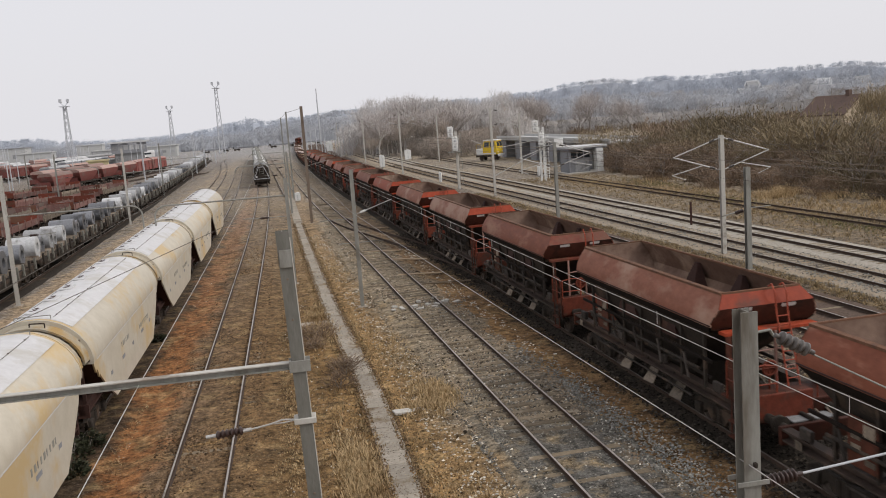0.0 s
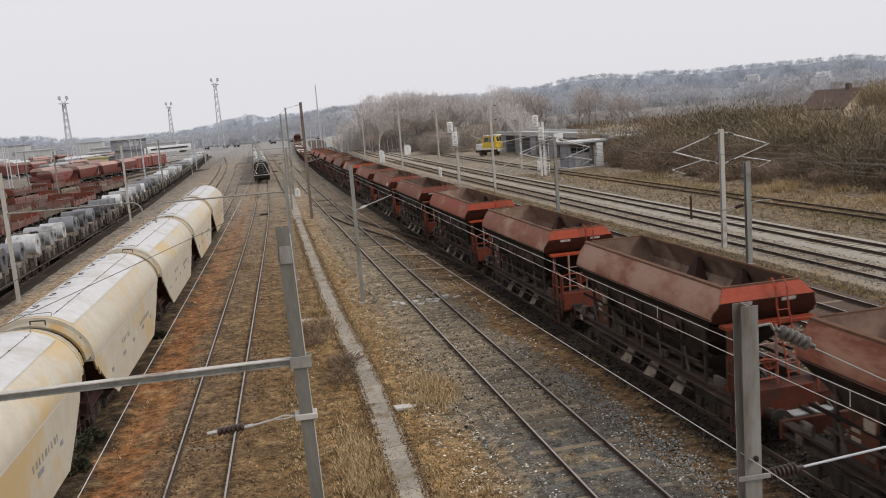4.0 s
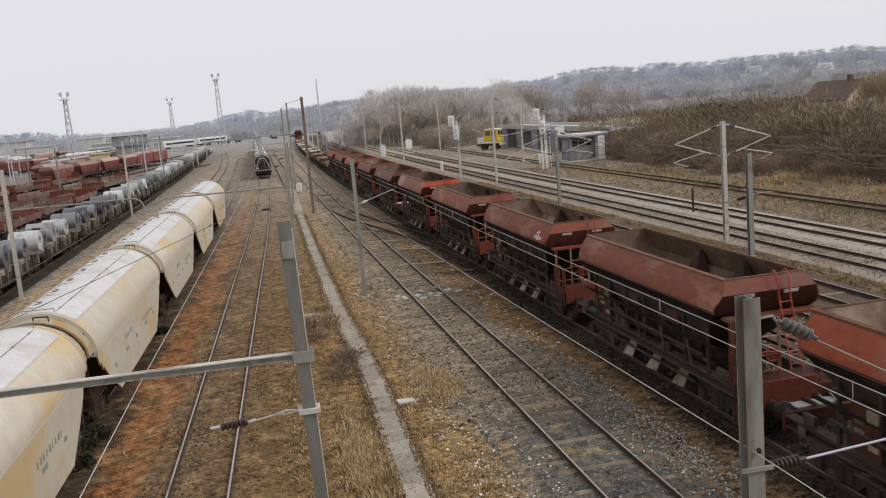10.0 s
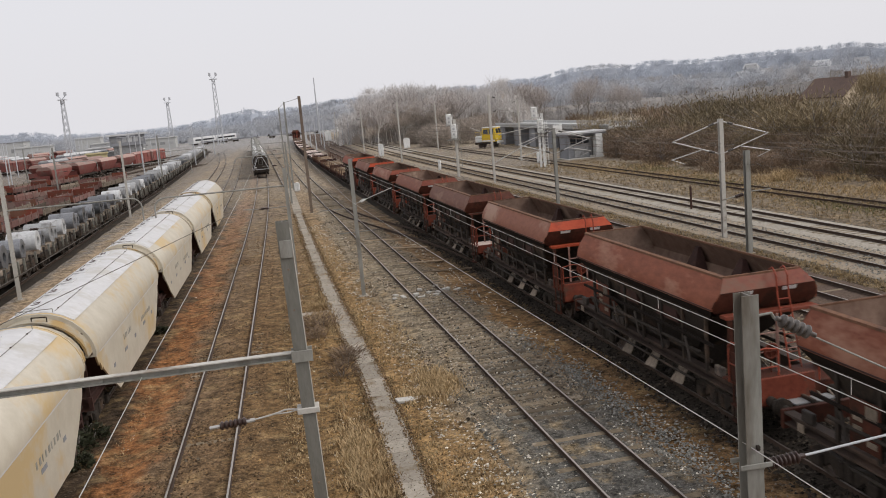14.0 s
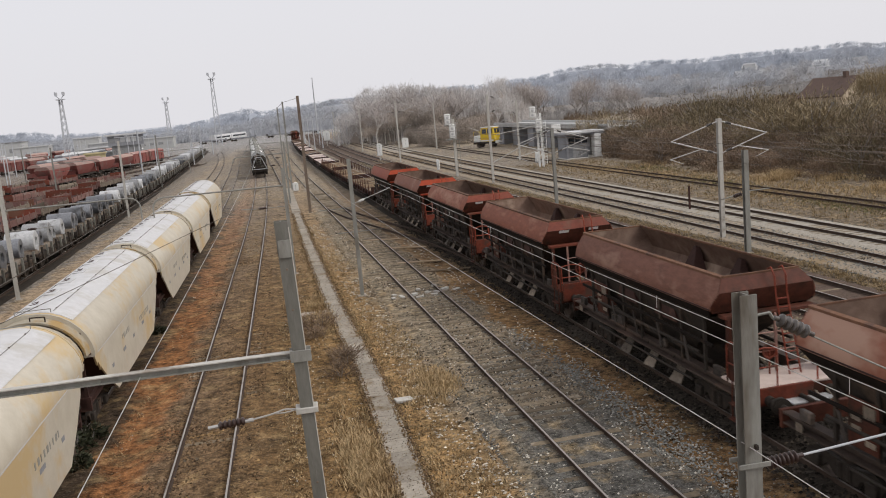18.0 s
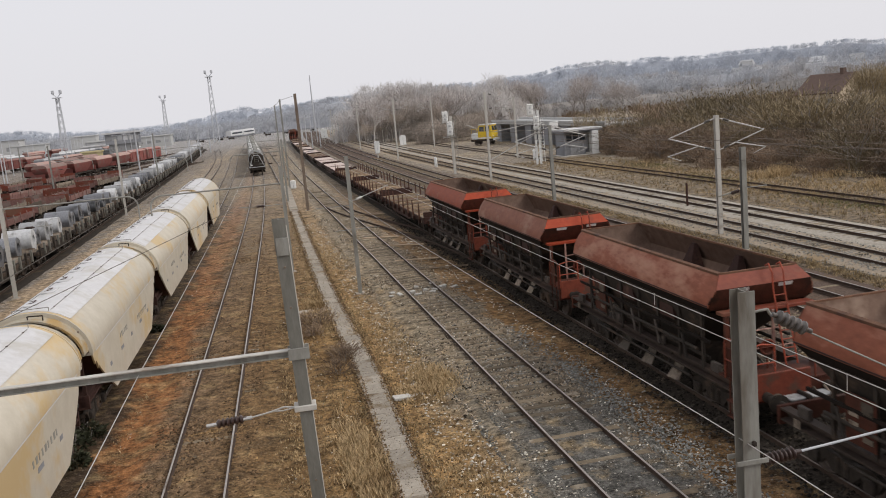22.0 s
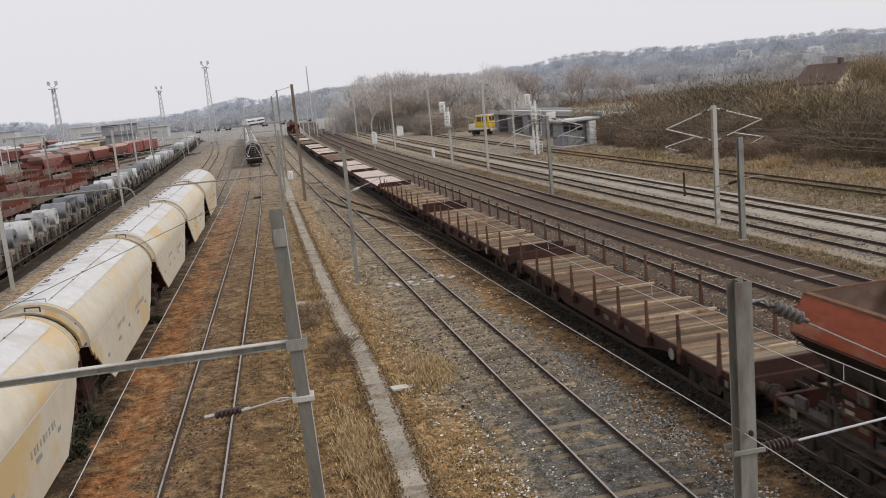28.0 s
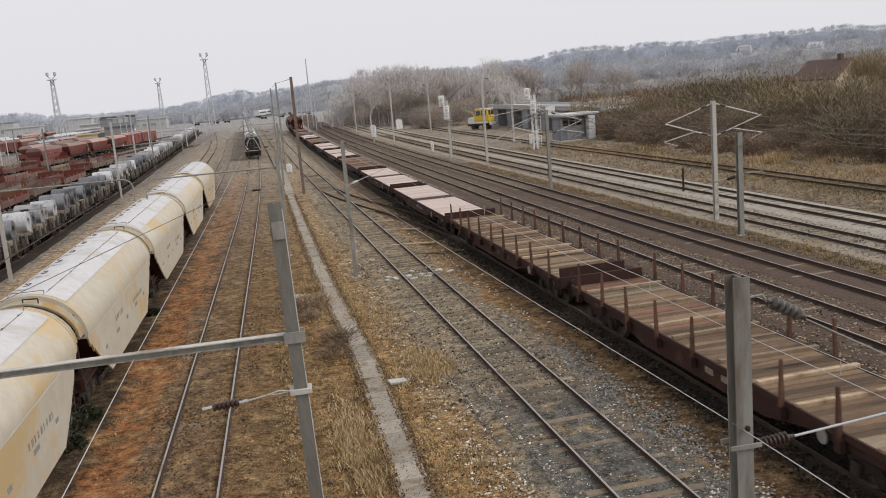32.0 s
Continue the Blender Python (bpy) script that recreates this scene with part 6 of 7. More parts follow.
def lineside_hut():
    t = thing("lineside_hut", "small grey concrete hut with a pale flat roof and open porch", "hut", pose(40.5, 119.6, GROUND_Z))
    part("roof", Geo().box(-2.75, 2.8, -2.6, 2.6, 3.42, 3.68, 0.03), M["hazy_wall"], t, "pale flat concrete roof")
    part("fascia", Geo().box(-2.85, 2.85, -2.45, 2.45, 3.25, 3.42), M["slate"], t)
    part("wall", Geo().box(-2.5, -2.3, -2.0, 2.2, 0, 3.25).box(-2.5, 2.5, 2.0, 2.2, 0, 3.25).box(-2.5, 0.7, -1.3, -1.1, 0, 3.25), M["slate"], t, "grey rendered walls")
    part("panel", Geo().box(-1.5, 0.5, -1.36, -1.31, 0.1, 1.9, 0.01), M["wrap"], t, "pale metal panel")
    for x in (-2.0, -1.05, -0.1):
        part("window", Geo().box(x, x + 0.75, -1.36, -1.31, 2.05, 2.95, 0.01), M["dark_glass"], t)
    part("pillar", Geo().box(1.3, 2.25, -2.5, -2.0, 0, 3.25, 0.04), M["white"], t, "thick whitewashed pillar")
    part("pillar", Geo().box(2.1, 2.5, 1.2, 1.7, 0, 3.25, 0.04), M["grey"], t)
    part("plinth", Geo().box(-2.8, 2.8, -2.5, 2.5, -0.3, 0.08, 0.03), M["concrete_post"], t)
    part("stay_pole", Geo().rod((2.3, -2.4, 2.4), (4.4, -2.2, 0.1), 0.05, 6), M["wire"], t)
    return t


lineside_hut()


def road_bridge():
    """Low raised road beside the line; local x runs along it, from its far end to its near one."""
    t = thing("raised_road", "long low concrete raised road behind the hut", "bridge", pose(46.6, 156, GROUND_Z - 0.9, 0, 0.25, -86.7))
    part("deck", Geo().box(-22, 34, -3, 3, 4.4, 4.8, 0.05), M["grey"], t)
    for y in (-3.1, 2.9):
        part("parapet", Geo().box(-22, 34, y, y + 0.2, 4.8, 5.2, 0.03), M["grey"], t)
    for i in range(6):
        x = -19 + i * 9.0
        part("pier", Geo().box(x - 1.6, x + 1.6, -2.6, 2.0, -0.5, 4.4, 0.06), M["slate"], t, "grey concrete pier")
    part("abutment", Geo().box(-22, 34, 1.6, 2.6, -0.5, 4.38), M["grey"], t, "grey retaining wall under the deck")
    return t


road_bridge()


def yellow_machine():
    t = thing("track_maintenance_vehicle", "yellow rail maintenance vehicle with dark windows and pale nose", "rail vehicle", pose(40.3, 166.6, GROUND_Z + 0.1, 0, 0, 48))
    part("chassis", Geo().box(-1.25, 1.25, 0.0, 4.9, 0.7, 1.1, 0.04), M["black"], t)
    part("body", Geo().box(-1.25, 1.25, 0.2, 3.3, 1.1, 2.5, 0.1), M["yellow"], t)
    part("cab", Geo().loft([ring_at(2.45, 1.25, 0.2, 3.3, 0.1), ring_at(3.75, 1.1, 0.4, 3.1, 0.12)]), M["yellow"], t, "yellow cab")
    part("cab_roof", Geo().box(-1.2, 1.2, 0.3, 3.2, 3.75, 3.9, 0.05), M["white"], t)
    for x in (-0.95, 0.1):
        part("end_window", Geo().loft([[(x, 0.19, 2.65), (x + 0.85, 0.19, 2.65), (x + 0.85, 0.24, 2.65), (x, 0.24, 2.65)], [(x, 0.32, 3.55), (x + 0.85, 0.32, 3.55), (x + 0.85, 0.37, 3.55), (x, 0.37, 3.55)]]), M["dark_glass"], t)
    for s in (-1, 1):
        for y in (0.7, 1.9):
            part("side_window", Geo().loft([[(s * 1.22, y, 2.65), (s * 1.26, y, 2.65), (s * 1.26, y + 1.0, 2.65), (s * 1.22, y + 1.0, 2.65)], [(s * 1.10, y, 3.5), (s * 1.155, y, 3.5), (s * 1.155, y + 1.0, 3.5), (s * 1.10, y + 1.0, 3.5)]]), M["dark_glass"], t)
        part("side_stripe", Geo().box(s * 1.255 - 0.01, s * 1.255 + 0.01, 0.4, 3.2, 1.2, 1.45), M["white"], t)
        part("handrail", Geo().pipe([(s * 1.2, 3.5, 2.3), (s * 1.2, 3.5, 3.1), (s * 1.2, 4.7, 3.1), (s * 1.2, 4.7, 2.3)], 0.035), M["yellow"], t)
    part("nose", Geo().box(-1.15, 1.15, 3.32, 4.8, 1.1, 2.3, 0.1), M["white"], t, "pale machinery hood")
    part("bumper", Geo().box(-1.3, 1.3, -0.12, 0.02, 0.75, 1.25, 0.03), M["white"], t)
    for x in (-0.8, 0.8):
        part("headlamp", Geo().lathe((x, 0.2, 1.6), (0, -1, 0), [(0, 0.14), (0.05, 0.14), (0.06, 0.1)], 10), M["sign_white"], t)
    part("crane_arm", Geo().pipe([(0, 4.0, 2.3), (0, 4.3, 3.2), (0, 6.4, 4.0)], 0.09), M["concrete_post"], t)
    for y in (1.2, 3.9):
        part("wheelset", WHEELSET, M["wheel"], t, at=pose(0, y, 0))
    return t


yellow_machine()


def light_tower(x, y, h):
    t = thing("floodlight_tower", "tall grey lattice floodlight tower", "light tower", pose(x, y, GROUND_Z), "floodlight towers over the yard")
    legs = []
    for sx, sy in ((-1, -1), (1, -1), (1, 1), (-1, 1)):
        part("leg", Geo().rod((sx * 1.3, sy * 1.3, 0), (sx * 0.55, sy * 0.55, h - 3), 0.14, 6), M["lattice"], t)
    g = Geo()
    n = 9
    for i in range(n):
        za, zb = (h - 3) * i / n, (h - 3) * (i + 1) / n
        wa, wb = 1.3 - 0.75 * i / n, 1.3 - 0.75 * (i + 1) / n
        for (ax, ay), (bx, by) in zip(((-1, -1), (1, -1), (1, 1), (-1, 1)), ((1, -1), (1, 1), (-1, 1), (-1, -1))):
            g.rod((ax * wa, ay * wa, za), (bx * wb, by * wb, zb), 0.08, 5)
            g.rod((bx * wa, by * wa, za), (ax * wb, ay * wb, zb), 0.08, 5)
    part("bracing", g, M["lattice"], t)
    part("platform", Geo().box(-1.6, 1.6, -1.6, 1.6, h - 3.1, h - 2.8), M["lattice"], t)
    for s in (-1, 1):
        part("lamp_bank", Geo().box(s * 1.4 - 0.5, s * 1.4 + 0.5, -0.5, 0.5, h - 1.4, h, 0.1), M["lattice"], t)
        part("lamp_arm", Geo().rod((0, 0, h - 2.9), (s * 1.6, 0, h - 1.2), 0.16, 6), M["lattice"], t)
    return t


light_tower(-29.0, 420.0, 32.4)
light_tower(-83.8, 372.0, 26.9)
light_tower(-62.2, 520.0, 26.5)
antenna = thing("radio_mast", "thin grey radio mast behind the woods", "mast", pose(17.0, 450.0, GROUND_Z))
part("pole", Geo().rod((0, 0, 0), (0, 0, 27.6), 0.5, 8, 0.22), M["lattice"], antenna)


def far_building(x, y, w, d, h, label, wall, roof, turn=0.0, windows=6, pitched=False):
    t = thing("building", label, "building", pose(x, y, ground_height(x, y), 0, 0, turn))
    part("wall", Geo().box(-w / 2, w / 2, -d / 2, d / 2, -0.5, h), M[wall], t)
    if pitched:
        r = min(d, w) * 0.42
        part("roof", Geo().prism_x([(-d / 2 - 0.5, h - 0.15), (0, h + r), (d / 2 + 0.5, h - 0.15), (d / 2 + 0.5, h - 0.4), (0, h + r - 0.28), (-d / 2 - 0.5, h - 0.4)], -w / 2 - 0.4, w / 2 + 0.4), M[roof], t)
        part("gable", Geo().prism_x([(-d / 2, h), (d / 2, h), (0, h + r - 0.35)], -w / 2 + 0.002, w / 2 - 0.002), M[wall], t)
        part("chimney", Geo().box(w * 0.25 - 0.4, w * 0.25 + 0.4, -0.4, 0.4, h + r * 0.4, h + r + 0.9), M["tile"], t)
    else:
        part("roof", Geo().box(-w / 2 - 0.4, w / 2 + 0.4, -d / 2 - 0.4, d / 2 + 0.4, h, h + 0.5, 0.05), M[roof], t)
    for i in range(windows):
        xx = -w / 2 + w * (i + 0.5) / windows
        # windows beyond 300 m are paled for haze
        win = part("window", Geo().box(xx - w / windows * 0.28, xx + w / windows * 0.28, -d / 2 - 0.06, -d / 2 - 0.01, h * 0.40, h * 0.64), M["wrap"] if y > 300 else M["slate"], t)
        part("sill", Geo().box(xx - w / windows * 0.3, xx + w / windows * 0.3, -d / 2 - 0.14, -d / 2 - 0.02, h * 0.29, h * 0.32), M["grey"], win)
    return t


far_building(-122, 470, 16, 12, 6, "pale low yard building with flat roof", "grey", "grey", 4, 4)
far_building(-98, 480, 12, 12, 8, "pale two-storey yard building", "grey", "wrap", 4, 4)
far_building(-150, 520, 22, 14, 9, "pale two-storey depot building", "grey", "wrap", 2, 6)
far_building(-82, 440, 14, 10, 5, "grey depot building with flat roof", "wrap", "grey", 8, 4)
far_building(-60, 450, 16, 10, 5, "white low yard office", "grey", "grey", 0, 4)
far_building(-70, 360, 9, 6, 4, "grey signal cabin in the yard", "wrap", "hazy_wall", 0, 3)
far_building(-58, 340, 13, 5, 2.6, "small yard building under a flat canopy", "grey", "white", 0, 4)
far_building(-73.5, 336, 7.5, 4, 3.3, "white container block in the yard", "hazy_wall", "white", 8, 0)
far_building(-62.5, 314, 6.5, 3, 2.9, "yellow container in the yard", "hazed_yellow", "hazed_yellow", 8, 0)
far_building(105, 157, 10, 8, 3.4, "house with brown tiled roof and tan gable", "tan", "tile", -76, 3, True)


def yard_cabin():
    t = thing("signal_cabin", "raised yard signal cabin with flat pale roof and window band", "signal cabin", pose(-55.5, 335, GROUND_Z, 0, 0, 8))
    part("base", Geo().box(-5, 5, -2, 2, 0, 4.6), M["wrap"], t)
    part("room", Geo().box(-6, 6, -2.6, 2.6, 4.6, 8.2), M["slate"], t, "grey upper room")
    for i in range(6):
        part("window", Geo().box(-5.6 + i * 1.9, -4.1 + i * 1.9, -2.66, -2.61, 5.8, 7.4), M["wrap"], t)
    part("roof", Geo().box(-7, 7, -3.4, 3.4, 8.2, 8.8, 0.05), M["hazy_wall"], t, "pale flat roof")
    return t


yard_cabin()


# ---------- far yard: thin masts ----------
def yard_masts():
    first = thing("yard_mast", "thin grey mast in the far yard", "mast", pose(-70, 250, 0), "thin masts of the far yard")
    part("pole", Geo().rod((0, 0, -0.5), (0, 0, 9.0), 0.14, 6, 0.09), M["lattice"], first)
    part("arm", Geo().rod((0, 0, 7.6), (3.0, 0, 7.9), 0.06, 5).rod((0, 0, 8.8), (3.0, 0, 7.9), 0.04, 5), M["lattice"], first)
    rng = random.Random(21)
    for i in range(34):
        y = rng.uniform(190, 430)
        copy_thing(first, pose(rng.uniform(-0.34, -0.06) * y - 4, y, 0, 0, 0, rng.choice((0, 180))))
    for i in range(14):
        y = rng.uniform(230, 420)
        copy_thing(first, pose(rng.uniform(0.0, 0.075) * y + 4, y, 0, 0, 0, rng.choice((0, 180))))


yard_masts()


# ---------- plants ----------
def twig_cloud(rng, n, shape, length, width, lift=0.6):
    """n thin slips: shape(rng) gives a start point and an outward direction."""
    verts, faces = [], []
    for i in range(n):
        p, d = shape(rng)
        d = Vector((d[0] + rng.gauss(0, 0.4), d[1] + rng.gauss(0, 0.4), d[2] + lift + rng.gauss(0, 0.35))).normalized()
        p = Vector(p)
        s = d.cross(Vector((rng.gauss(0, 1), rng.gauss(0, 1), rng.gauss(0, 1)))).normalized() * width * rng.uniform(0.6, 1.3)
        e = p + d * length * rng.uniform(0.5, 1.4)
        k = len(verts)
        verts += [tuple(p - s), tuple(p + s), tuple(e)]
        faces.append((k, k + 1, k + 2))
    return verts, faces


def limbs(geo, tips, p, d, length, r, depth, rng):
    """Branches that fork and taper."""
    e = p + d * length
    geo.rod(p, e, r, 5 if depth > 1 else 4, r * 0.62)
    if depth == 0:
        tips.append((e, d))
        return
    n = 3 if depth > 2 else 2
    for i in range(n + (rng.random() < 0.5)):
        nd = (d + Vector((rng.gauss(0, 0.42), rng.gauss(0, 0.42), rng.gauss(0.12, 0.25)))).normalized()
        limbs(geo, tips, p + d * length * rng.uniform(0.6, 1.0), nd, length * rng.uniform(0.58, 0.8), r * 0.58, depth - 1, rng)
    tips.append((e, d))


def bare_tree(seed, height, name, label, bark, twig, n=1500, slim=1.0, depth=4):
    rng = random.Random(seed)
    t = thing(name, label, "tree", pose(0, 0, 0), "bare trees beyond the tracks")
    g, tips = Geo(), []
    limbs(g, tips, Vector((0, 0, -0.3)), Vector((rng.gauss(0, 0.03), rng.gauss(0, 0.03), 1)).normalized(), height * 0.36, height * 0.016, depth, rng)
    part("trunk", g, M[bark], t)
    spread = height * 0.075

    def near_tip(r):
        e, d = r.choice(tips)
        return (e.x + r.gauss(0, spread * slim), e.y + r.gauss(0, spread * slim), e.z + r.gauss(0, spread)), d

    v, f = twig_cloud(rng, n, near_tip, height * 0.075, 0.045)
    part("crown", raw_mesh("crown", v, f, M[twig]), M[twig], t)
    return t


def shrub(seed, h, w, twig, label, n=3600):
    rng = random.Random(seed)
    t = thing("shrub", label, "shrub", pose(0, 0, 0), "bare shrubs along the tracks")
    g = Geo()
    lumps = [(rng.gauss(0, w * 0.32), rng.gauss(0, w * 0.32), h * rng.uniform(0.35, 0.8), w * rng.uniform(0.25, 0.5)) for _ in range(7)]
    for x, y, z, r in lumps:
        g.rod((x * 0.3, y * 0.3, -0.3), (x, y, z), 0.05, 4, 0.02)
        for _ in range(4):
            g.rod((x * 0.6, y * 0.6, z * 0.5), (x + rng.gauss(0, r), y + rng.gauss(0, r), z + rng.uniform(0, r)), 0.03, 4, 0.012)
    part("stem", g, M["bark"], t)

    def in_lump(r):
        x, y, z, q = r.choice(lumps)
        a, b = r.uniform(0, 6.283), r.uniform(-1, 1)
        k = q * r.uniform(0.2, 1.0) ** 0.5
        c = math.sqrt(1 - b * b)
        p = (x + k * c * math.cos(a), y + k * c * math.sin(a), max(0.05, z + k * b * 1.1 - r.random() ** 2 * z * 0.8))
        return p, (c * math.cos(a) * 0.5, c * math.sin(a) * 0.5, 0.3)

    v, f = twig_cloud(rng, n, in_lump, 0.48, 0.034, 0.7)
    part("crown", raw_mesh("crown", v, f, M[twig]), M[twig], t)
    return t


def scaled(x, y, z, turn, s, sz=None):
    return pose(x, y, z, 0, 0, turn) @ Matrix.Diagonal((s, s, sz or s, 1))


def plant(src, spots):
    """The first spot takes the source itself, the others copies."""
    used = set()
    for k, m in spots:
        if k in used:
            copy_thing(src[k], m)
        else:
            used.add(k)
            src[k].matrix_basis = m


def build_shrubs():
    src = [shrub(1, 4.6, 4.6, "twig", "tall bare brown shrub"), shrub(2, 4.2, 5.2, "twig_olive", "tall shrub with olive-brown budding twigs"), shrub(3, 3.8, 4.8, "twig", "dense bare brown shrub"),
           shrub(4, 5.0, 4.4, "twig_olive", "tall shrub with ochre-green twigs"), shrub(5, 2.6, 4.2, "twig", "low bare brown thicket"), shrub(6, 4.2, 4.8, "twig_far", "brown bare shrub paled for haze")]
    late = bare_tree(16, 8.5, "tree", "young tree with olive-green budding twigs", "bark", "twig_olive", n=2600)
    late.matrix_basis = pose(79.0, 110.0, ground_height(79, 110) - 0.2)
    copy_thing(late, scaled(88.0, 118.0, ground_height(88, 118) - 0.2, 70, 0.8))
    rng = random.Random(8)
    spots = []
    for i in range(170):
        y = rng.uniform(48, 116)
        row = rng.random()
        side = 46.5 + row * 24.0 + rng.uniform(-1, 1)
        x = side - LEAN * y
        k = rng.choice((0, 0, 1, 2, 3)) if row > 0.15 else rng.choice((2, 4, 4, 0))
        s = rng.uniform(0.55, 1.3)
        spots.append((k, scaled(x, y, ground_height(x, y) - 0.1, rng.uniform(0, 360), s * 1.1, s * rng.uniform(0.85, 1.1))))
    for i in range(50):
        y = rng.uniform(60, 140)
        x = rng.uniform(68, 115)
        spots.append((rng.choice((0, 1, 3)), scaled(x, y, ground_height(x, y) - 0.3, rng.uniform(0, 360), rng.uniform(0.62, 0.85))))
    for i in range(14):
        y = rng.uniform(52, 120)
        x = 50 + rng.random() * 20 - LEAN * y
        spots.append((rng.choice((0, 2, 1)), scaled(x, y, ground_height(x, y) - 0.1, rng.uniform(0, 360), rng.uniform(0.9, 1.1), rng.uniform(1.25, 1.5))))
    for i in range(26):
        y = rng.uniform(108, 128)
        x = rng.uniform(44, 60)
        spots.append((rng.choice((0, 2, 4, 3)), scaled(x, y, ground_height(x, y) - 0.2, rng.uniform(0, 360), rng.uniform(0.8, 1.1))))
    # low scrub at the foot of the woods
    for i in range(36):
        y = rng.uniform(190, 260)
        x = rng.uniform(0.12, 0.19) * y + 4 + (8 if y > 230 else 2)
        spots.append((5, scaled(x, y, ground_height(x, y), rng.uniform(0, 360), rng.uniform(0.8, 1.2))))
    plant(src, spots)


def build_trees():
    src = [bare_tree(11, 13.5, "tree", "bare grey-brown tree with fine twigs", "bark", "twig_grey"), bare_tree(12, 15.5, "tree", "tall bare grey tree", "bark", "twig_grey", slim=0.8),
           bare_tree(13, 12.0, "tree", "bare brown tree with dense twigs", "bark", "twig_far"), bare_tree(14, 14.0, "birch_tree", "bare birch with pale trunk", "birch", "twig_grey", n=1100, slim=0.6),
           bare_tree(15, 10.5, "tree", "budding tree with twigs paled for haze", "bark", "twig_far", n=1700)]
    rng = random.Random(31)
    spots = []
    for i in range(64):
        y = rng.uniform(215, 262)
        az = rng.uniform(0.068, 0.165)
        x = az * y + 5
        s = rng.uniform(0.75, 1.1) * (0.82 if az < 0.085 else 1.0)
        spots.append((rng.choice((0, 1, 2, 2, 3, 3, 4)), scaled(x, y, ground_height(x, y), rng.uniform(0, 360), s)))
    for i in range(18):
        a, r = radians(rng.choice((rng.uniform(12.8, 16.6), rng.uniform(17.6, 24.0)))), rng.uniform(272, 296)
        x, y = r * math.sin(a), r * math.cos(a)
        spots.append((rng.choice((0, 1)), scaled(x, y, ground_height(x, y) - 1.0, rng.uniform(0, 360), rng.uniform(0.8, 0.98))))
    plant(src, spots)


build_shrubs()
build_trees()


# ---------- distance: wooded ridges of bare trees, haze put into their colours ---
def sliver(verts, faces, p, q, w, rng):
    """A thin tapering twig from p to q."""
    a = rng.uniform(0, 6.283)
    k = len(verts)
    c, d = w * math.cos(a), w * math.sin(a)
    verts += [(p[0] - c, p[1] - d * 0.6, p[2] - d * 0.4), (p[0] + c, p[1] + d * 0.6, p[2] + d * 0.4), q]
    faces.append((k, k + 1, k + 2))


def winter_tree(verts, faces, rng, x, y, z, h, wide, n, w):
    """Trunk, forking limbs and a see-through crown of twigs, joined into the wood's mesh."""
    k = len(verts)
    r = h * 0.016
    lean = rng.gauss(0, 0.03) * h
    for zz, q in ((z - 0.5, r), (z + h * 0.62, r * 0.35)):
        for a in (0.0, 2.09, 4.19):
            verts.append((x + (lean if q < r else 0) + q * math.cos(a), y + q * math.sin(a), zz))
    faces += [(k, k + 1, k + 4, k + 3), (k + 1, k + 2, k + 5, k + 4), (k + 2, k, k + 3, k + 5)]
    lobes = []
    for _ in range(6):
        a, e = rng.uniform(0, 6.283), rng.uniform(0.1, 1.0)
        lx, ly, lz = x + wide * h * 0.33 * e * math.cos(a), y + wide * h * 0.33 * e * math.sin(a), z + h * (0.88 - 0.36 * e * rng.random())
        lobes.append((lx, ly, lz, h * rng.uniform(0.12, 0.2)))
        sliver(verts, faces, (x, y, z + h * rng.uniform(0.22, 0.45)), (lx, ly, lz), r * 0.7, rng)
        sliver(verts, faces, (x, y, z + h * rng.uniform(0.22, 0.45)), (lx, ly, lz), r * 0.7, rng)
    for _ in range(n):
        lx, ly, lz, lr = lobes[int(rng.random() * 6)]
        a, b = rng.uniform(0, 6.283), rng.uniform(-0.9, 1)
        c, q = math.sqrt(1 - b * b), lr * rng.random() ** 0.4
        px, py, pz = lx + q * c * math.cos(a), ly + q * c * math.sin(a), lz + q * b
        g = lr * rng.uniform(0.35, 0.8)
        sliver(verts, faces, (px, py, pz), (px + g * (0.7 * c * math.cos(a) + rng.gauss(0, 0.25)), py + g * 0.6 * c * math.sin(a), pz + g * (0.55 + 0.5 * b + rng.gauss(0, 0.2))), w, rng)


def fir_tree(verts, faces, rng, x, y, z, h, n, w):
    for _ in range(n):
        u = rng.random() ** 0.7
        a = rng.uniform(0, 6.283)
        r = h * 0.2 * u
        pz = z + h * (1 - u)
        sliver(verts, faces, (x, y, pz + 0.06 * h), (x + r * math.cos(a), y + r * math.sin(a), pz - 0.03 * h), w * 2.2, rng)


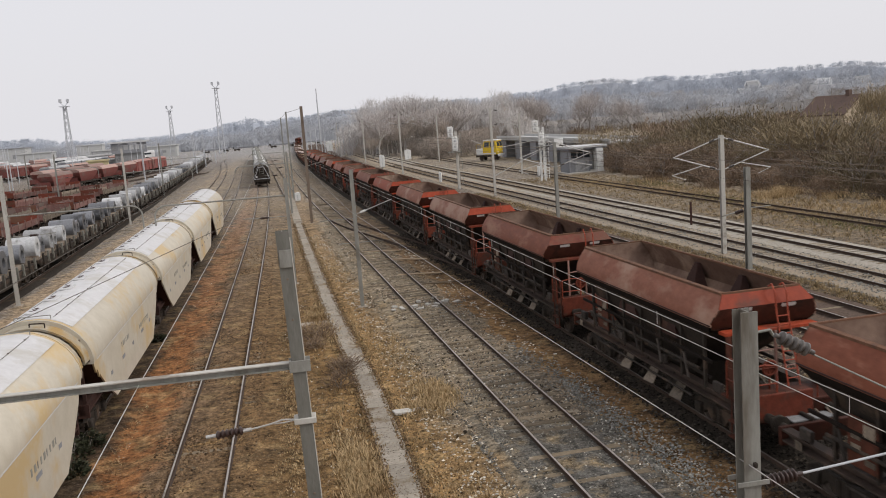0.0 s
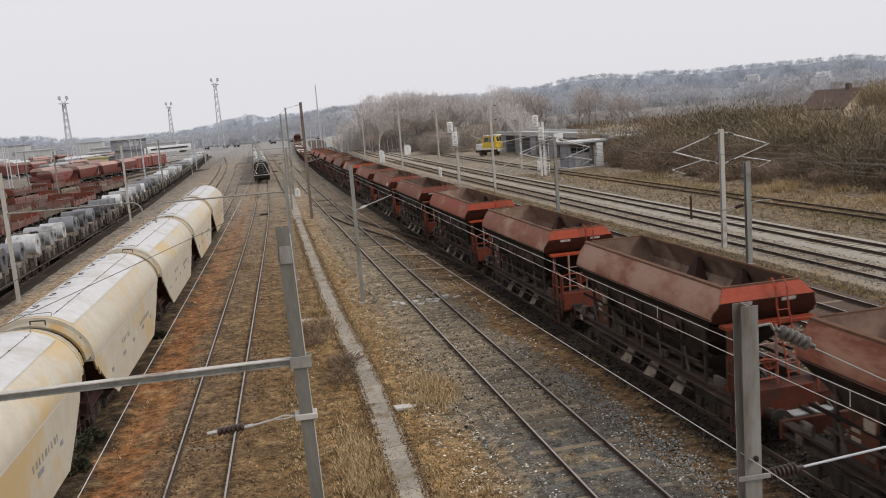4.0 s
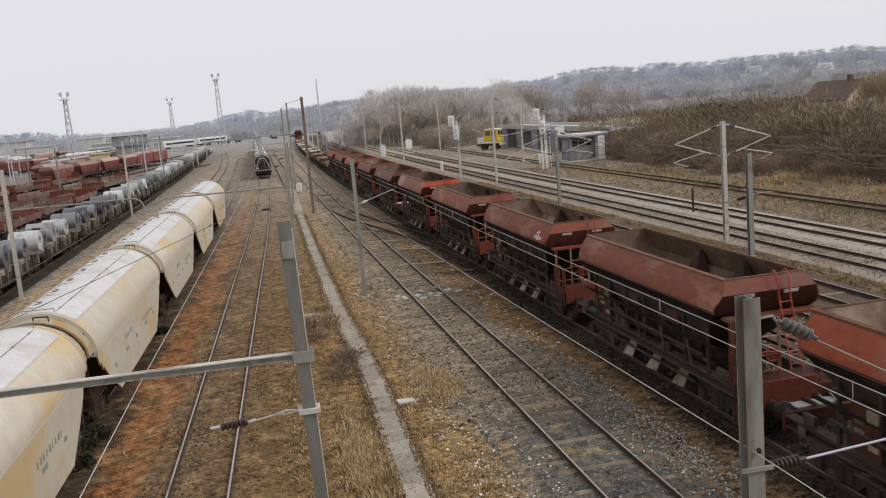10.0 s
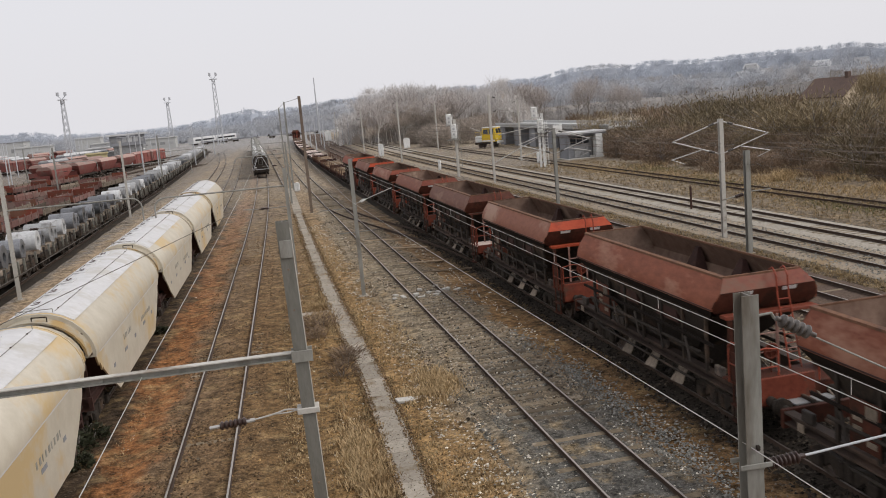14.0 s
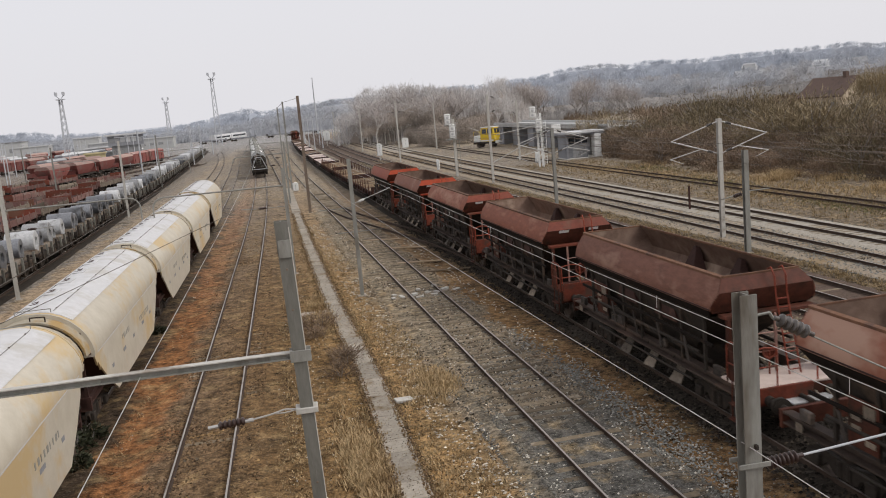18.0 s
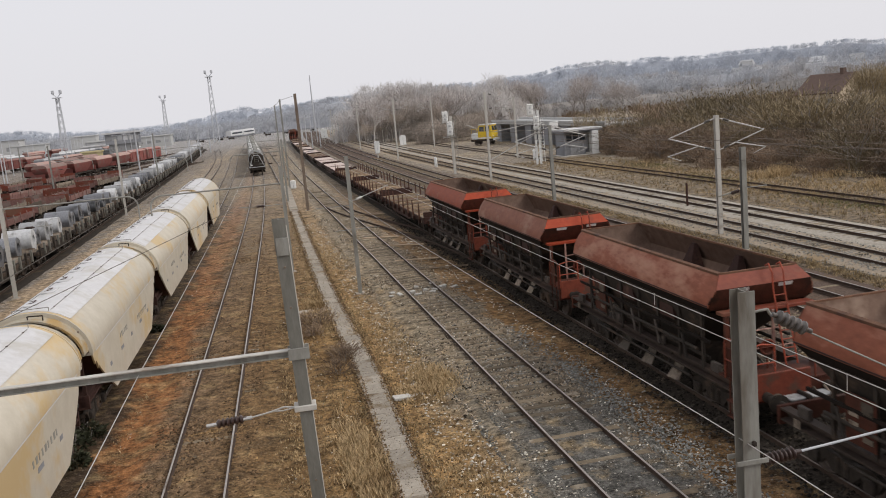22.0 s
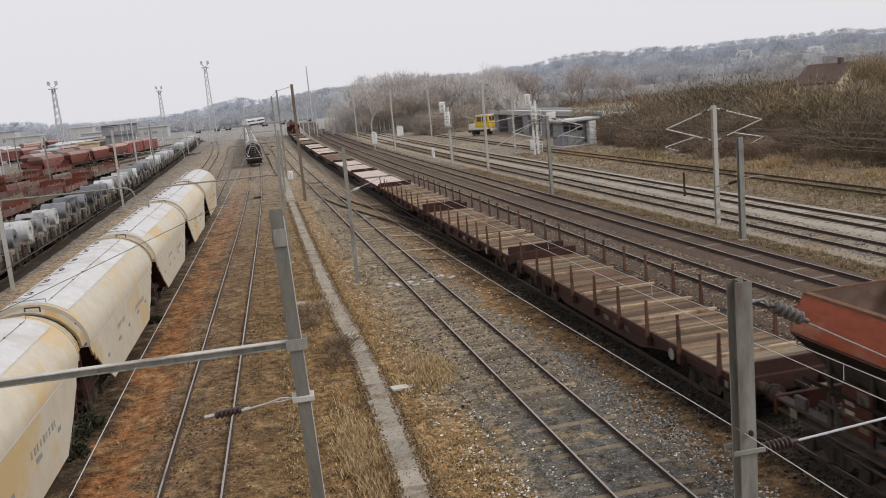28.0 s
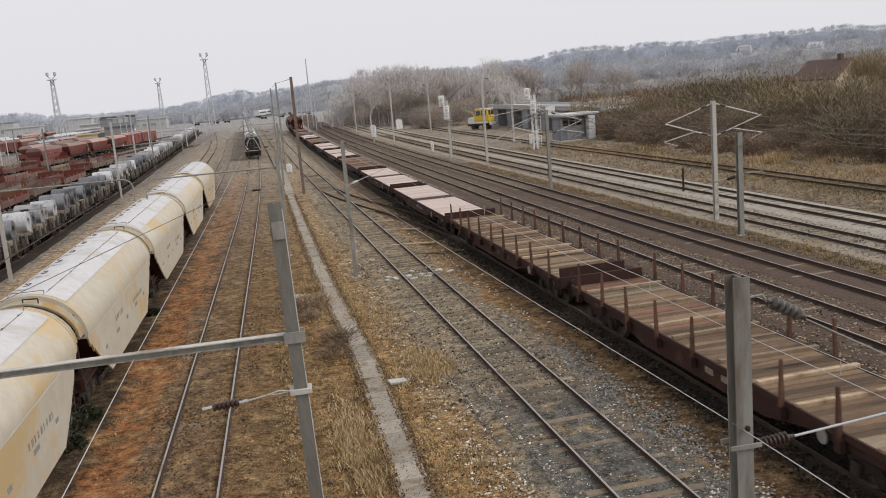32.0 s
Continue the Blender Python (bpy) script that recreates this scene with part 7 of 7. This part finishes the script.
def ridge(name, radius, profile, label, seed, trees, crown, wood, n, w, crest=0.45):
    """A wooded rise round the view; profile: (azimuth in degrees, height of the tree tops)."""
    rng = random.Random(seed)

    def high(a):
        for (a0, h0), (a1, h1) in zip(profile, profile[1:]):
            if a0 <= a <= a1:
                k = (a - a0) / (a1 - a0)
                return h0 + (h1 - h0) * k * k * (3 - 2 * k)
        return profile[-1][1]

    verts, faces = [], []
    a0, a1 = profile[0][0], profile[-1][0]
    m = 260
    for i in range(m + 1):
        a = a0 + (a1 - a0) * i / m
        h = high(a) - crown * (0.30 + 0.16 * noise.noise((a * 1.7, seed, 0)))
        for d, z in ((-14, -9.0), (-6, h * 0.45 - 3), (2, h * 0.97), (3, h), (300, h * 0.4)):
            r = radius + d
            verts.append((r * math.sin(radians(a)), r * math.cos(radians(a)), z))
    for i in range(m):
        for j in range(4):
            k = i * 5 + j
            faces.append((k, k + 5, k + 6, k + 1))
    for i in range(trees):
        a = rng.uniform(max(a0, -19.5), min(a1, 41.0))
        top = high(a)
        if top < -5:
            continue
        h = crown * rng.uniform(0.62, 1.12)
        if rng.random() < crest:
            base, d = top - h * rng.uniform(0.98, 1.12) + 0.05 * crown, rng.uniform(2, 10)
        else:
            u = rng.random()
            base, d = -3 + (top - h + 2.0) * u, -16 + 16 * u
        r = radius + d
        x, y = r * math.sin(radians(a)), r * math.cos(radians(a))
        if rng.random() < 0.07:
            fir_tree(verts, faces, rng, x, y, base, h * 0.95, n, w)
        else:
            winter_tree(verts, faces, rng, x, y, base, h, rng.uniform(0.75, 1.15), n, w)
    me = raw_mesh(name, verts, faces, M[wood])
    me.materials.append(M[wood + "_floor"])
    me.polygons.foreach_set("material_index", [1 if i < 4 * m else 0 for i in range(len(faces))])
    tagged(new(name, me), label, "woods", kind="stuff")


# hill surfaces use darker tones to offset the sky light they face
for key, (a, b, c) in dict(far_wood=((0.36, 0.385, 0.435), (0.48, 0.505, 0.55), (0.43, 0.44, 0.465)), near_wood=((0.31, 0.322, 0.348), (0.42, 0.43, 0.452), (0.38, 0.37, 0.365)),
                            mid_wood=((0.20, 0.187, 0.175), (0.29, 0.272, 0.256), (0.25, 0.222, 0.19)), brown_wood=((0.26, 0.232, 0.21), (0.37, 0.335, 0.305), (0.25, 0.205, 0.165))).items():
    M[key + "_floor"] = surface("darkened_hill_surface", a, b, c, big=0.02, small=0.25, rough=1.0, bump=0, spec=0)
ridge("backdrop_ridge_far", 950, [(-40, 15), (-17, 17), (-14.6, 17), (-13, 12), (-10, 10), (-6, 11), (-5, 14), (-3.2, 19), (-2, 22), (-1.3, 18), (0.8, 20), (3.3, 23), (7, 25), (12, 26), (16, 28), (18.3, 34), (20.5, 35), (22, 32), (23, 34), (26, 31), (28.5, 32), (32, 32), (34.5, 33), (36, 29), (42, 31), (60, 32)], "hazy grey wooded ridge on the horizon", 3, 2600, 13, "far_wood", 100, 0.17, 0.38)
ridge("backdrop_ridge_near", 560, [(-40, 8), (-17, 9), (-13, 7), (-10, 5), (-6, 6), (-3, 8), (-1, 11), (1, 14), (3.3, 17.5), (5, 17), (9, 15), (13, 15), (16, 14), (20, 15), (24, 14), (28, 13), (32, 15), (36, 13), (60, 12)], "winter woods behind the yard, greyed for haze", 4, 1500, 11, "near_wood", 130, 0.11, 0.35)
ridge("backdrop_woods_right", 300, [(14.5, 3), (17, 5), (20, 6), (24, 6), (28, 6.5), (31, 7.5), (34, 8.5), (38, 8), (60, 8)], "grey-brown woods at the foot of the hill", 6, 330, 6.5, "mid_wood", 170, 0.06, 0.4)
ridge("backdrop_woods_centre", 268, [(3.4, 2), (4.2, 8), (4.8, 12.5), (5.4, 14.6), (7.9, 15.2), (9.2, 13.8), (11.3, 13), (12.4, 12), (13.2, 14.5), (14.4, 14.0), (15.0, 9), (15.6, 3), (16.2, -9)], "brown-grey winter trees beside the main line, paled for haze", 7, 150, 12.5, "brown_wood", 420, 0.055, 0.5)


def scrub():
    """Brushwood that covers the rough land between the shrubs and the hills."""
    rng = random.Random(77)
    verts, faces = [], []
    for i in range(2600):
        y = rng.uniform(125, 330)
        x = rng.uniform(0.40 if y < 230 else 0.30, 0.95) * y + 6
        size = rng.uniform(1.2, 2.8)
        z0 = ground_height(x, y)
        for _ in range(22):
            a, q = rng.uniform(0, 6.283), rng.random() ** 0.5
            px, py = x + size * 0.8 * q * math.cos(a), y + size * 0.8 * q * math.sin(a)
            pz = z0 + size * (1 - q * q * 0.7) * rng.random()
            w, h = rng.uniform(0.06, 0.12), rng.uniform(0.5, 1.1)
            b = rng.uniform(0, 6.283)
            k = len(verts)
            verts += [(px - w * math.cos(b), py - w * math.sin(b), pz), (px + w * math.cos(b), py + w * math.sin(b), pz), (px + rng.gauss(0, 0.3), py + rng.gauss(0, 0.3), pz + h)]
            faces.append((k, k + 1, k + 2))
    tagged(new("brushwood", raw_mesh("brushwood", verts, faces, M["twig"])), "grey-brown bare brushwood on rough land", "brushwood", kind="stuff")


scrub()


def hillside_houses():
    rng = random.Random(12)
    for i in range(9):
        a = radians(rng.uniform(28.5, 38))
        r = rng.uniform(600, 760)
        x, y = r * math.sin(a), r * math.cos(a)
        w = rng.uniform(7, 10)
        t = thing("house", "pale hillside house with grey pitched roof", "house", pose(x, y, 1 + (r - 600) * 0.07, 0, 0, -math.degrees(a) + rng.uniform(-30, 30)), "houses on the far hillside")
        # walls and roof share pale tones that hold the haze
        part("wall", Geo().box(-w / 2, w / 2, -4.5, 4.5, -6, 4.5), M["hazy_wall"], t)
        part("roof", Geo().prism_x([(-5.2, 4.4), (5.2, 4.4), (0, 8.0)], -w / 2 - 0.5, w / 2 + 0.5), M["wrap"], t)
        for xx in (-w / 4, w / 4):
            part("window", Geo().box(xx - 0.7, xx + 0.7, -4.56, -4.51, 1.5, 3.0), M["slate"], t)


hillside_houses()


# ---------- stones, grass, litter ----------
def scatter_stones(name, n, place, size, material, label, seed):
    rng = random.Random(seed)
    verts, faces = [], []
    for _ in range(n):
        x, y, z = place(rng)
        s = size * rng.uniform(0.5, 1.35)
        a = rng.uniform(0, 3.14)
        ca, sa = math.cos(a) * s, math.sin(a) * s
        k = len(verts)
        u, w = rng.uniform(0.6, 1.0), rng.uniform(0.45, 0.8)
        verts += [(x + ca, y + sa, z), (x - sa * u, y + ca * u, z + s * 0.1), (x - ca, y - sa, z), (x + sa * u, y - ca * u, z - s * 0.05), (x + s * 0.15, y, z + s * w), (x, y, z - s * 0.5)]
        faces += [(k, k + 1, k + 4), (k + 1, k + 2, k + 4), (k + 2, k + 3, k + 4), (k + 3, k, k + 4), (k + 1, k, k + 5), (k, k + 3, k + 5)]
    me = raw_mesh(name, verts, faces, M[material])
    tagged(new(name, me), label, "stones", kind="stuff")


def beside(line, lo, hi, y0, y1, z, z_off=-0.16, bias=1.6):
    def place(r):
        y = y0 + (y1 - y0) * r.random() ** bias
        d = r.uniform(lo, hi)
        zz = z_off if abs(d) < 1.7 else GROUND_Z
        return line(y) + d, y, zz + r.uniform(-0.01, 0.02)
    return place


M["stone_grey"] = surface("blue_grey_stone", (0.125, 0.12, 0.106), (0.28, 0.272, 0.245), (0.09, 0.082, 0.068), big=1.0, small=6, rough=0.95, bump=0, vary=0.55, island=True, spec=0.1)
M["stone_pale"] = surface("whitish_stone", (0.42, 0.39, 0.33), (0.62, 0.58, 0.50), (0.3, 0.25, 0.2), big=1.0, small=6, rough=0.95, bump=0, vary=0.5, island=True, spec=0.1)
M["stone_damp"] = surface("damp_grey_stone", (0.068, 0.064, 0.056), (0.20, 0.19, 0.165), (0.13, 0.09, 0.048), big=0.8, small=6, rough=0.9, bump=0, vary=0.6, island=True, spec=0.15)
M["stone_dark"] = surface("near_black_stone", (0.019, 0.016, 0.013), (0.056, 0.047, 0.039), (0.095, 0.076, 0.057), big=1.0, small=6, rough=0.95, bump=0, vary=0.75, island=True, spec=0.1)
M["stone_brown"] = surface("rust_brown_stone", (0.085, 0.054, 0.03), (0.19, 0.125, 0.072), (0.25, 0.16, 0.075), big=1.0, small=6, rough=0.95, bump=0, vary=0.75, island=True, spec=0.1)
scatter_stones("ballast_stones", 24000, beside(LINE_M, -2.3, 1.6, 24, 80, 0, bias=1.4), 0.06, "stone", "loose brown and grey ballast stones along the siding", 1)
scatter_stones("ballast_stones_damp", 22000, beside(LINE_M, -2.2, 1.7, 14, 29, 0, bias=1.1), 0.042, "stone_damp", "damp dark brown and grey ballast stones", 31)
scatter_stones("ballast_stones_grey", 3500, beside(LINE_M, -0.7, 1.9, 14, 42, 0, bias=1.1), 0.05, "stone_grey", "fresh blue-grey ballast stones", 2)
grey_spots = [(7.4, 30.2, 0.55, 1.6, -0.15), (6.5, 41.3, 0.6, 2.2, -0.15), (8.8, 19.4, 0.45, 2.2, -0.17), (8.3, 24.4, 0.4, 2.0, -0.17), (5.6, 40.0, 0.35, 1.5, -0.2), (7.9, 27.0, 0.4, 1.2, -0.17)]
scatter_stones("ballast_stones_fresh", 9000, lambda r: (lambda p: (p[0] + r.gauss(0, p[2]), p[1] + r.gauss(0, p[3]), p[4]))(r.choice(grey_spots)), 0.04, "stone_grey", "spilled patches of fresh blue-grey stone", 21)
scatter_stones("ballast_stones_pale", 8000, beside(LINE_M, -3.4, 2.6, 14, 75, 0), 0.045, "stone_pale", "scattered whitish stones along the siding", 22)
scatter_stones("ballast_stones_dark", 22000, beside(LINE_T, -1.75, 2.2, 10, 70, 0, -0.13, 1.3), 0.055, "stone_dark", "dark ballast stones under the train", 3)
scatter_stones("ballast_stones_brown", 24000, beside(LINE_L, -1.5, 1.5, 16, 70, 0), 0.05, "stone_brown", "rust-brown ballast stones on the empty siding", 4)
scatter_stones("ballast_stones_main", 14000, beside(LINE_C, -2.2, 6.2, 28, 95, 0), 0.06, "stone_grey", "light grey ballast stones of the main line", 5)
scatter_stones("ballast_stones_verge", 8000, beside(LINE_A, -3.6, 1.8, 18, 60, 0), 0.05, "stone", "grey ballast stones beside the sidings", 6)
scatter_stones("grit_pale", 2600, beside(lambda y: 0.2 - 0.02 * y, -6.5, 5.0, 15, 70, 0, GROUND_Z), 0.03, "stone_pale", "scattered whitish grit on the soil", 23)
scatter_stones("gravel", 16000, beside(lambda y: 2.6 - 0.03 * y, -4.0, 3.2, 16, 60, 0, GROUND_Z), 0.03, "stone_brown", "brown cinders and grit on bare soil", 7)


def scatter_grass(name, n, place, h, label, material, seed):
    rng = random.Random(seed)
    verts, faces = [], []
    for _ in range(n):
        x, y, z, s = place(rng)
        for _ in range(5):
            a = rng.uniform(0, 6.283)
            b = rng.uniform(0.25, 1.0)
            hh = h * s * rng.uniform(0.5, 1.2)
            w = 0.014 + 0.010 * rng.random()
            px, py = x + rng.gauss(0, 0.06), y + rng.gauss(0, 0.06)
            k = len(verts)
            verts += [(px - math.sin(a) * w, py + math.cos(a) * w, z), (px + math.sin(a) * w, py - math.cos(a) * w, z), (px + math.cos(a) * hh * b, py + math.sin(a) * hh * b, z + hh)]
            faces.append((k, k + 1, k + 2))
    tagged(new(name, raw_mesh(name, verts, faces, M[material])), label, "grass", kind="stuff")


def patches(centres, z=GROUND_Z):
    def place(r):
        x, y, rx, ry, s = r.choice(centres)
        return x + r.gauss(0, rx), y + r.gauss(0, ry), z, s
    return place


near_patches = [(1.0, 22.2, 0.22, 1.2, 1.3), (4.0, 28.2, 0.35, 0.7, 1.1), (1.1, 22.6, 0.26, 1.3, 1.2), (1.2, 20.8, 0.22, 0.8, 1.1), (4.3, 27.6, 0.35, 0.6, 0.9), (3.4, 26.9, 0.4, 0.4, 0.8), (0.6, 41.0, 0.3, 1.8, 1.1), (0.8, 38.6, 0.25, 1.2, 0.9),
                (3.3, 20.0, 0.6, 1.2, 0.4), (2.2, 37.0, 0.3, 2.4, 0.5), (2.1, 55.0, 0.5, 4.0, 0.5), (-0.6, 26.0, 0.4, 4.0, 0.4), (3.5, 34.0, 0.4, 2.0, 0.5), (-5.9, 30.0, 0.2, 6.0, 0.4)]
scatter_grass("grass_near", 4600, patches(near_patches), 0.17, "tufts of dry straw-coloured grass beside the path", "grass", 9)
scatter_grass("grass_fine", 4200, lambda r: (r.uniform(-1.7, 4.6) - 0.02 * (y_ := 15 + 60 * r.random() ** 1.5), y_, GROUND_Z, r.uniform(0.2, 0.6)), 0.16, "short withered grass on brown soil", "grass_dull", 10)
scatter_grass("grass_verge", 3500, lambda r: (24.9 + r.gauss(0, 0.5) - LEAN * (y_ := 25 + 75 * r.random()), y_, GROUND_Z, r.uniform(0.3, 0.8)), 0.2, "low dry grass strip between siding and main line", "grass_dull", 11)
scatter_grass("grass_field", 5000, lambda r: (34.2 + 11 * r.random() - LEAN * (y_ := 35 + 80 * r.random()), y_, GROUND_Z, r.uniform(0.3, 0.9)), 0.3, "rough dry grass beyond the main line", "grass_dull", 12)
for lo, hi, seed in ((-0.52, -0.26, 41), (0.26, 0.52, 42)):
    scatter_stones("path_edge_soil", 5200, beside(path_x, lo, hi, 13, 85, 0, -0.172, 1.5), 0.032, "stone_brown", "brown soil and grit along the edge of the path", seed)
    scatter_grass("path_edge_grass", 900, lambda r, a=lo, b=hi: (path_x(y_ := 14 + 66 * r.random() ** 1.4) + r.uniform(a * 1.25, b) if a < 0 else path_x(y_ := 14 + 66 * r.random() ** 1.4) + r.uniform(a, b * 1.25), y_, -0.19, r.uniform(0.25, 0.7)), 0.15, "short dry grass along the edge of the path", "grass_dull", seed + 10)
scatter_stones("path_grit", 2600, beside(path_x, -0.36, 0.36, 13, 70, 0, -0.168, 1.4), 0.018, "stone", "grit strewn on the path", 43)
field = [(36.5, 62.0, 1.2, 5.0, 0.7), (38.0, 84.0, 1.5, 6.0, 0.8), (40.0, 66.0, 1.6, 6.0, 0.9), (35.0, 98.0, 1.2, 6.0, 0.8), (42.0, 55.0, 1.2, 5.0, 0.9)]
scatter_grass("grass_patches", 2600, patches(field), 0.24, "patches of pale yellow grass beyond the main line", "grass", 14)
green = [(37.5, 74.0, 0.9, 4.0, 0.7), (39.5, 92.0, 1.2, 4.0, 0.7), (36.0, 52.0, 0.8, 4.0, 0.7)]
scatter_grass("grass_green", 1500, patches(green), 0.2, "thin olive-green grass beyond the main line", "grass_green", 15)
straw = [(41.0, 70.5, 1.0, 0.9, 2.0), (43.0, 72.0, 1.0, 0.9, 2.2), (43.0, 57.0, 0.9, 1.2, 2.0), (44.0, 66.0, 0.9, 1.0, 1.8), (41.0, 96.0, 2.5, 2.0, 1.6)]
scatter_grass("tall_straw", 480, patches(straw), 0.4, "tall pale straw at the edge of the shrubs", "grass", 13)


def dead_bush(x, y, s, seed):
    rng = random.Random(seed)
    t = thing("dead_bush", "dark withered bush beside the path", "bush", pose(x, y, GROUND_Z))

    def ball(r):
        a, b = r.uniform(0, 6.283), r.random()
        return (s * b * math.cos(a), s * b * math.sin(a), r.uniform(0, s * 0.8)), (math.cos(a), math.sin(a), 0.3)
    v, f = twig_cloud(rng, 500, ball, 0.35 * s, 0.012, 0.4)
    part("crown", raw_mesh("twigs", v, f, M["twig"]), M["twig"], t)
    part("stem", Geo().rod((0, 0, -0.1), (0.1, 0, s * 0.6), 0.02, 4).rod((0, 0, -0.1), (-0.15, 0.1, s * 0.5), 0.02, 4), M["bark"], t)


dead_bush(0.65, 37.5, 0.75, 1)
dead_bush(1.0, 30.0, 0.6, 2)
dead_bush(0.3, 36.0, 0.5, 3)
dead_bush(1.3, 31.6, 0.65, 4)
dead_bush(1.25, 32.4, 0.55, 5)
dead_bush(-0.2, 38.0, 0.6, 6)


def bramble(x, y, s, seed):
    rng = random.Random(seed)
    t = thing("bramble_bush", "dark green-brown bramble beside the parked wagons", "bush", pose(x, y, GROUND_Z))

    def ball(r):
        a, b = r.uniform(0, 6.283), r.random() ** 0.5
        return (s * b * math.cos(a) * 0.8, s * b * math.sin(a), r.uniform(0, s * (1.1 - 0.6 * b))), (math.cos(a), math.sin(a), 0.2)
    v, f = twig_cloud(rng, 420, ball, 0.14, 0.045, 0.1)
    part("leaves", raw_mesh("leaves", v, f, M["bramble"]), M["bramble"], t)
    part("stem", Geo().rod((0, 0, -0.1), (0.15, 0.1, s * 0.7), 0.02, 4).rod((0, 0, -0.1), (-0.15, 0.2, s * 0.6), 0.02, 4), M["bark"], t)


bramble(-6.7, 26.9, 0.6, 1)
bramble(-7.0, 26.1, 0.7, 2)
bramble(-6.6, 24.8, 0.45, 3)
bramble(-6.5, 40.5, 0.4, 4)


def litter():
    rng = random.Random(17)
    slab = thing("broken_slab", "broken pale concrete slab lying in the grass", "slab", pose(2.95, 26.5, GROUND_Z, 0, 3, 8))
    part("piece", Geo().box(-0.5, 0.05, -0.18, 0.2, 0.0, 0.09, 0.015), M["concrete_post"], slab)
    part("piece", Geo().box(0.08, 0.55, -0.12, 0.12, 0.0, 0.07, 0.015), M["concrete_post"], slab, at=pose(0, 0, 0, 0, 0, 9))
    board = thing("loose_board", "pale timber board lying across the sleepers", "board", pose(7.0, 56.3, -0.12, 0, 0, 62))
    part("plank", Geo().box(-0.12, 0.12, -1.3, 1.3, 0.0, 0.05, 0.008), M["timber"], board)
    copy_thing(board, pose(6.6, 75.0, -0.12, 0, 0, 70))
    rag = thing("cardboard_scrap", "small pale scrap lying on the soil", "litter", pose(1.05, 20.6, GROUND_Z + 0.01, 0, 0, 15))
    part("sheet", Geo().box(-0.09, 0.09, -0.06, 0.06, 0.0, 0.02), M["sign_white"], rag)
    for i in range(26):
        y = 17 + 45 * rng.random()
        x = rng.choice((rng.uniform(-1.8, 4.5), rng.uniform(8.6, 10.0))) - 0.03 * y
        copy_thing(rag, scaled(x, y, GROUND_Z + 0.01, rng.uniform(0, 180), rng.uniform(0.4, 0.9)))
    block = thing("concrete_rubble", "pile of whitish broken concrete beside the rails", "rubble", pose(5.15, 41.9, GROUND_Z + 0.08))
    for k in range(7):
        h = rng.uniform(0.05, 0.13)
        part("piece", Geo().box(-rng.uniform(0.08, 0.22), rng.uniform(0.08, 0.22), -0.1, 0.1, 0, h, 0.02), M["concrete_post"], block, at=pose(rng.gauss(0, 0.28), rng.gauss(0, 0.35), 0, rng.uniform(-8, 8), rng.uniform(-8, 8), rng.uniform(0, 180)))
    copy_thing(block, pose(6.55, 42.3, -0.16, 0, 0, 40))
    for x, y, a in ((6.9, 50.5, 75), (5.9, 61.0, 66), (7.9, 47.0, 80), (4.9, 67.0, 70)):
        copy_thing(board, pose(x, y, -0.13, 0, 0, a))
    hole = thing("manhole_slab", "square weathered concrete chamber beside the siding", "slab", pose(-0.75, 62, GROUND_Z))
    part("lid", Geo().box(-0.55, 0.55, -1.6, 1.6, -0.05, 0.16, 0.02), M["path"], hole)
    copy_thing(hole, scaled(0.75, 40.6, GROUND_Z - 0.05, 90, 0.62))


litter()


# ---------- what moves ----------
SPEED = 6.5


def on_line(line, y, length):
    return pose(line(y), y, 0, 0, 0, math.degrees(math.atan2(-(line(y + length) - line(y)), length)))


def motions():
    times = [i * 2.0 for i in range(17)]
    for i, w in enumerate(HOPPERS[:15]):
        y0 = 18.5 + 13.0 * (i - 1)
        walk(w, [(t, on_line(LINE_T, y0 - SPEED * t, 13.0)) for t in times])
    y0 = 18.5 + 13.0 * 14
    for w in FLATS:
        walk(w, [(t, on_line(LINE_T, y0 - SPEED * t, FLAT_LENGTH)) for t in times])
        y0 += FLAT_LENGTH
    for w in HOPPERS[15:]:
        walk(w, [(t, on_line(LINE_T, y0 - SPEED * t, 13.0)) for t in times])
        y0 += 13.0
    rear = [(0, -96, 385, 48), (5, -76, 402, 44), (9, -60, 417, 34), (12, -50.5, 430, 26), (14, -44.2, 438, 21), (17, -37.5, 450, 18), (19, -32, 460, 14), (22, -26.6, 472, 12.5), (25, -22.4, 485, 11), (28, -17.8, 498, 10.5), (32, -10.9, 513, 9.5)]
    walk(RAILCAR, [(t, pose(x, y, 0, 0, 0, -a)) for t, x, y, a in rear])


motions()
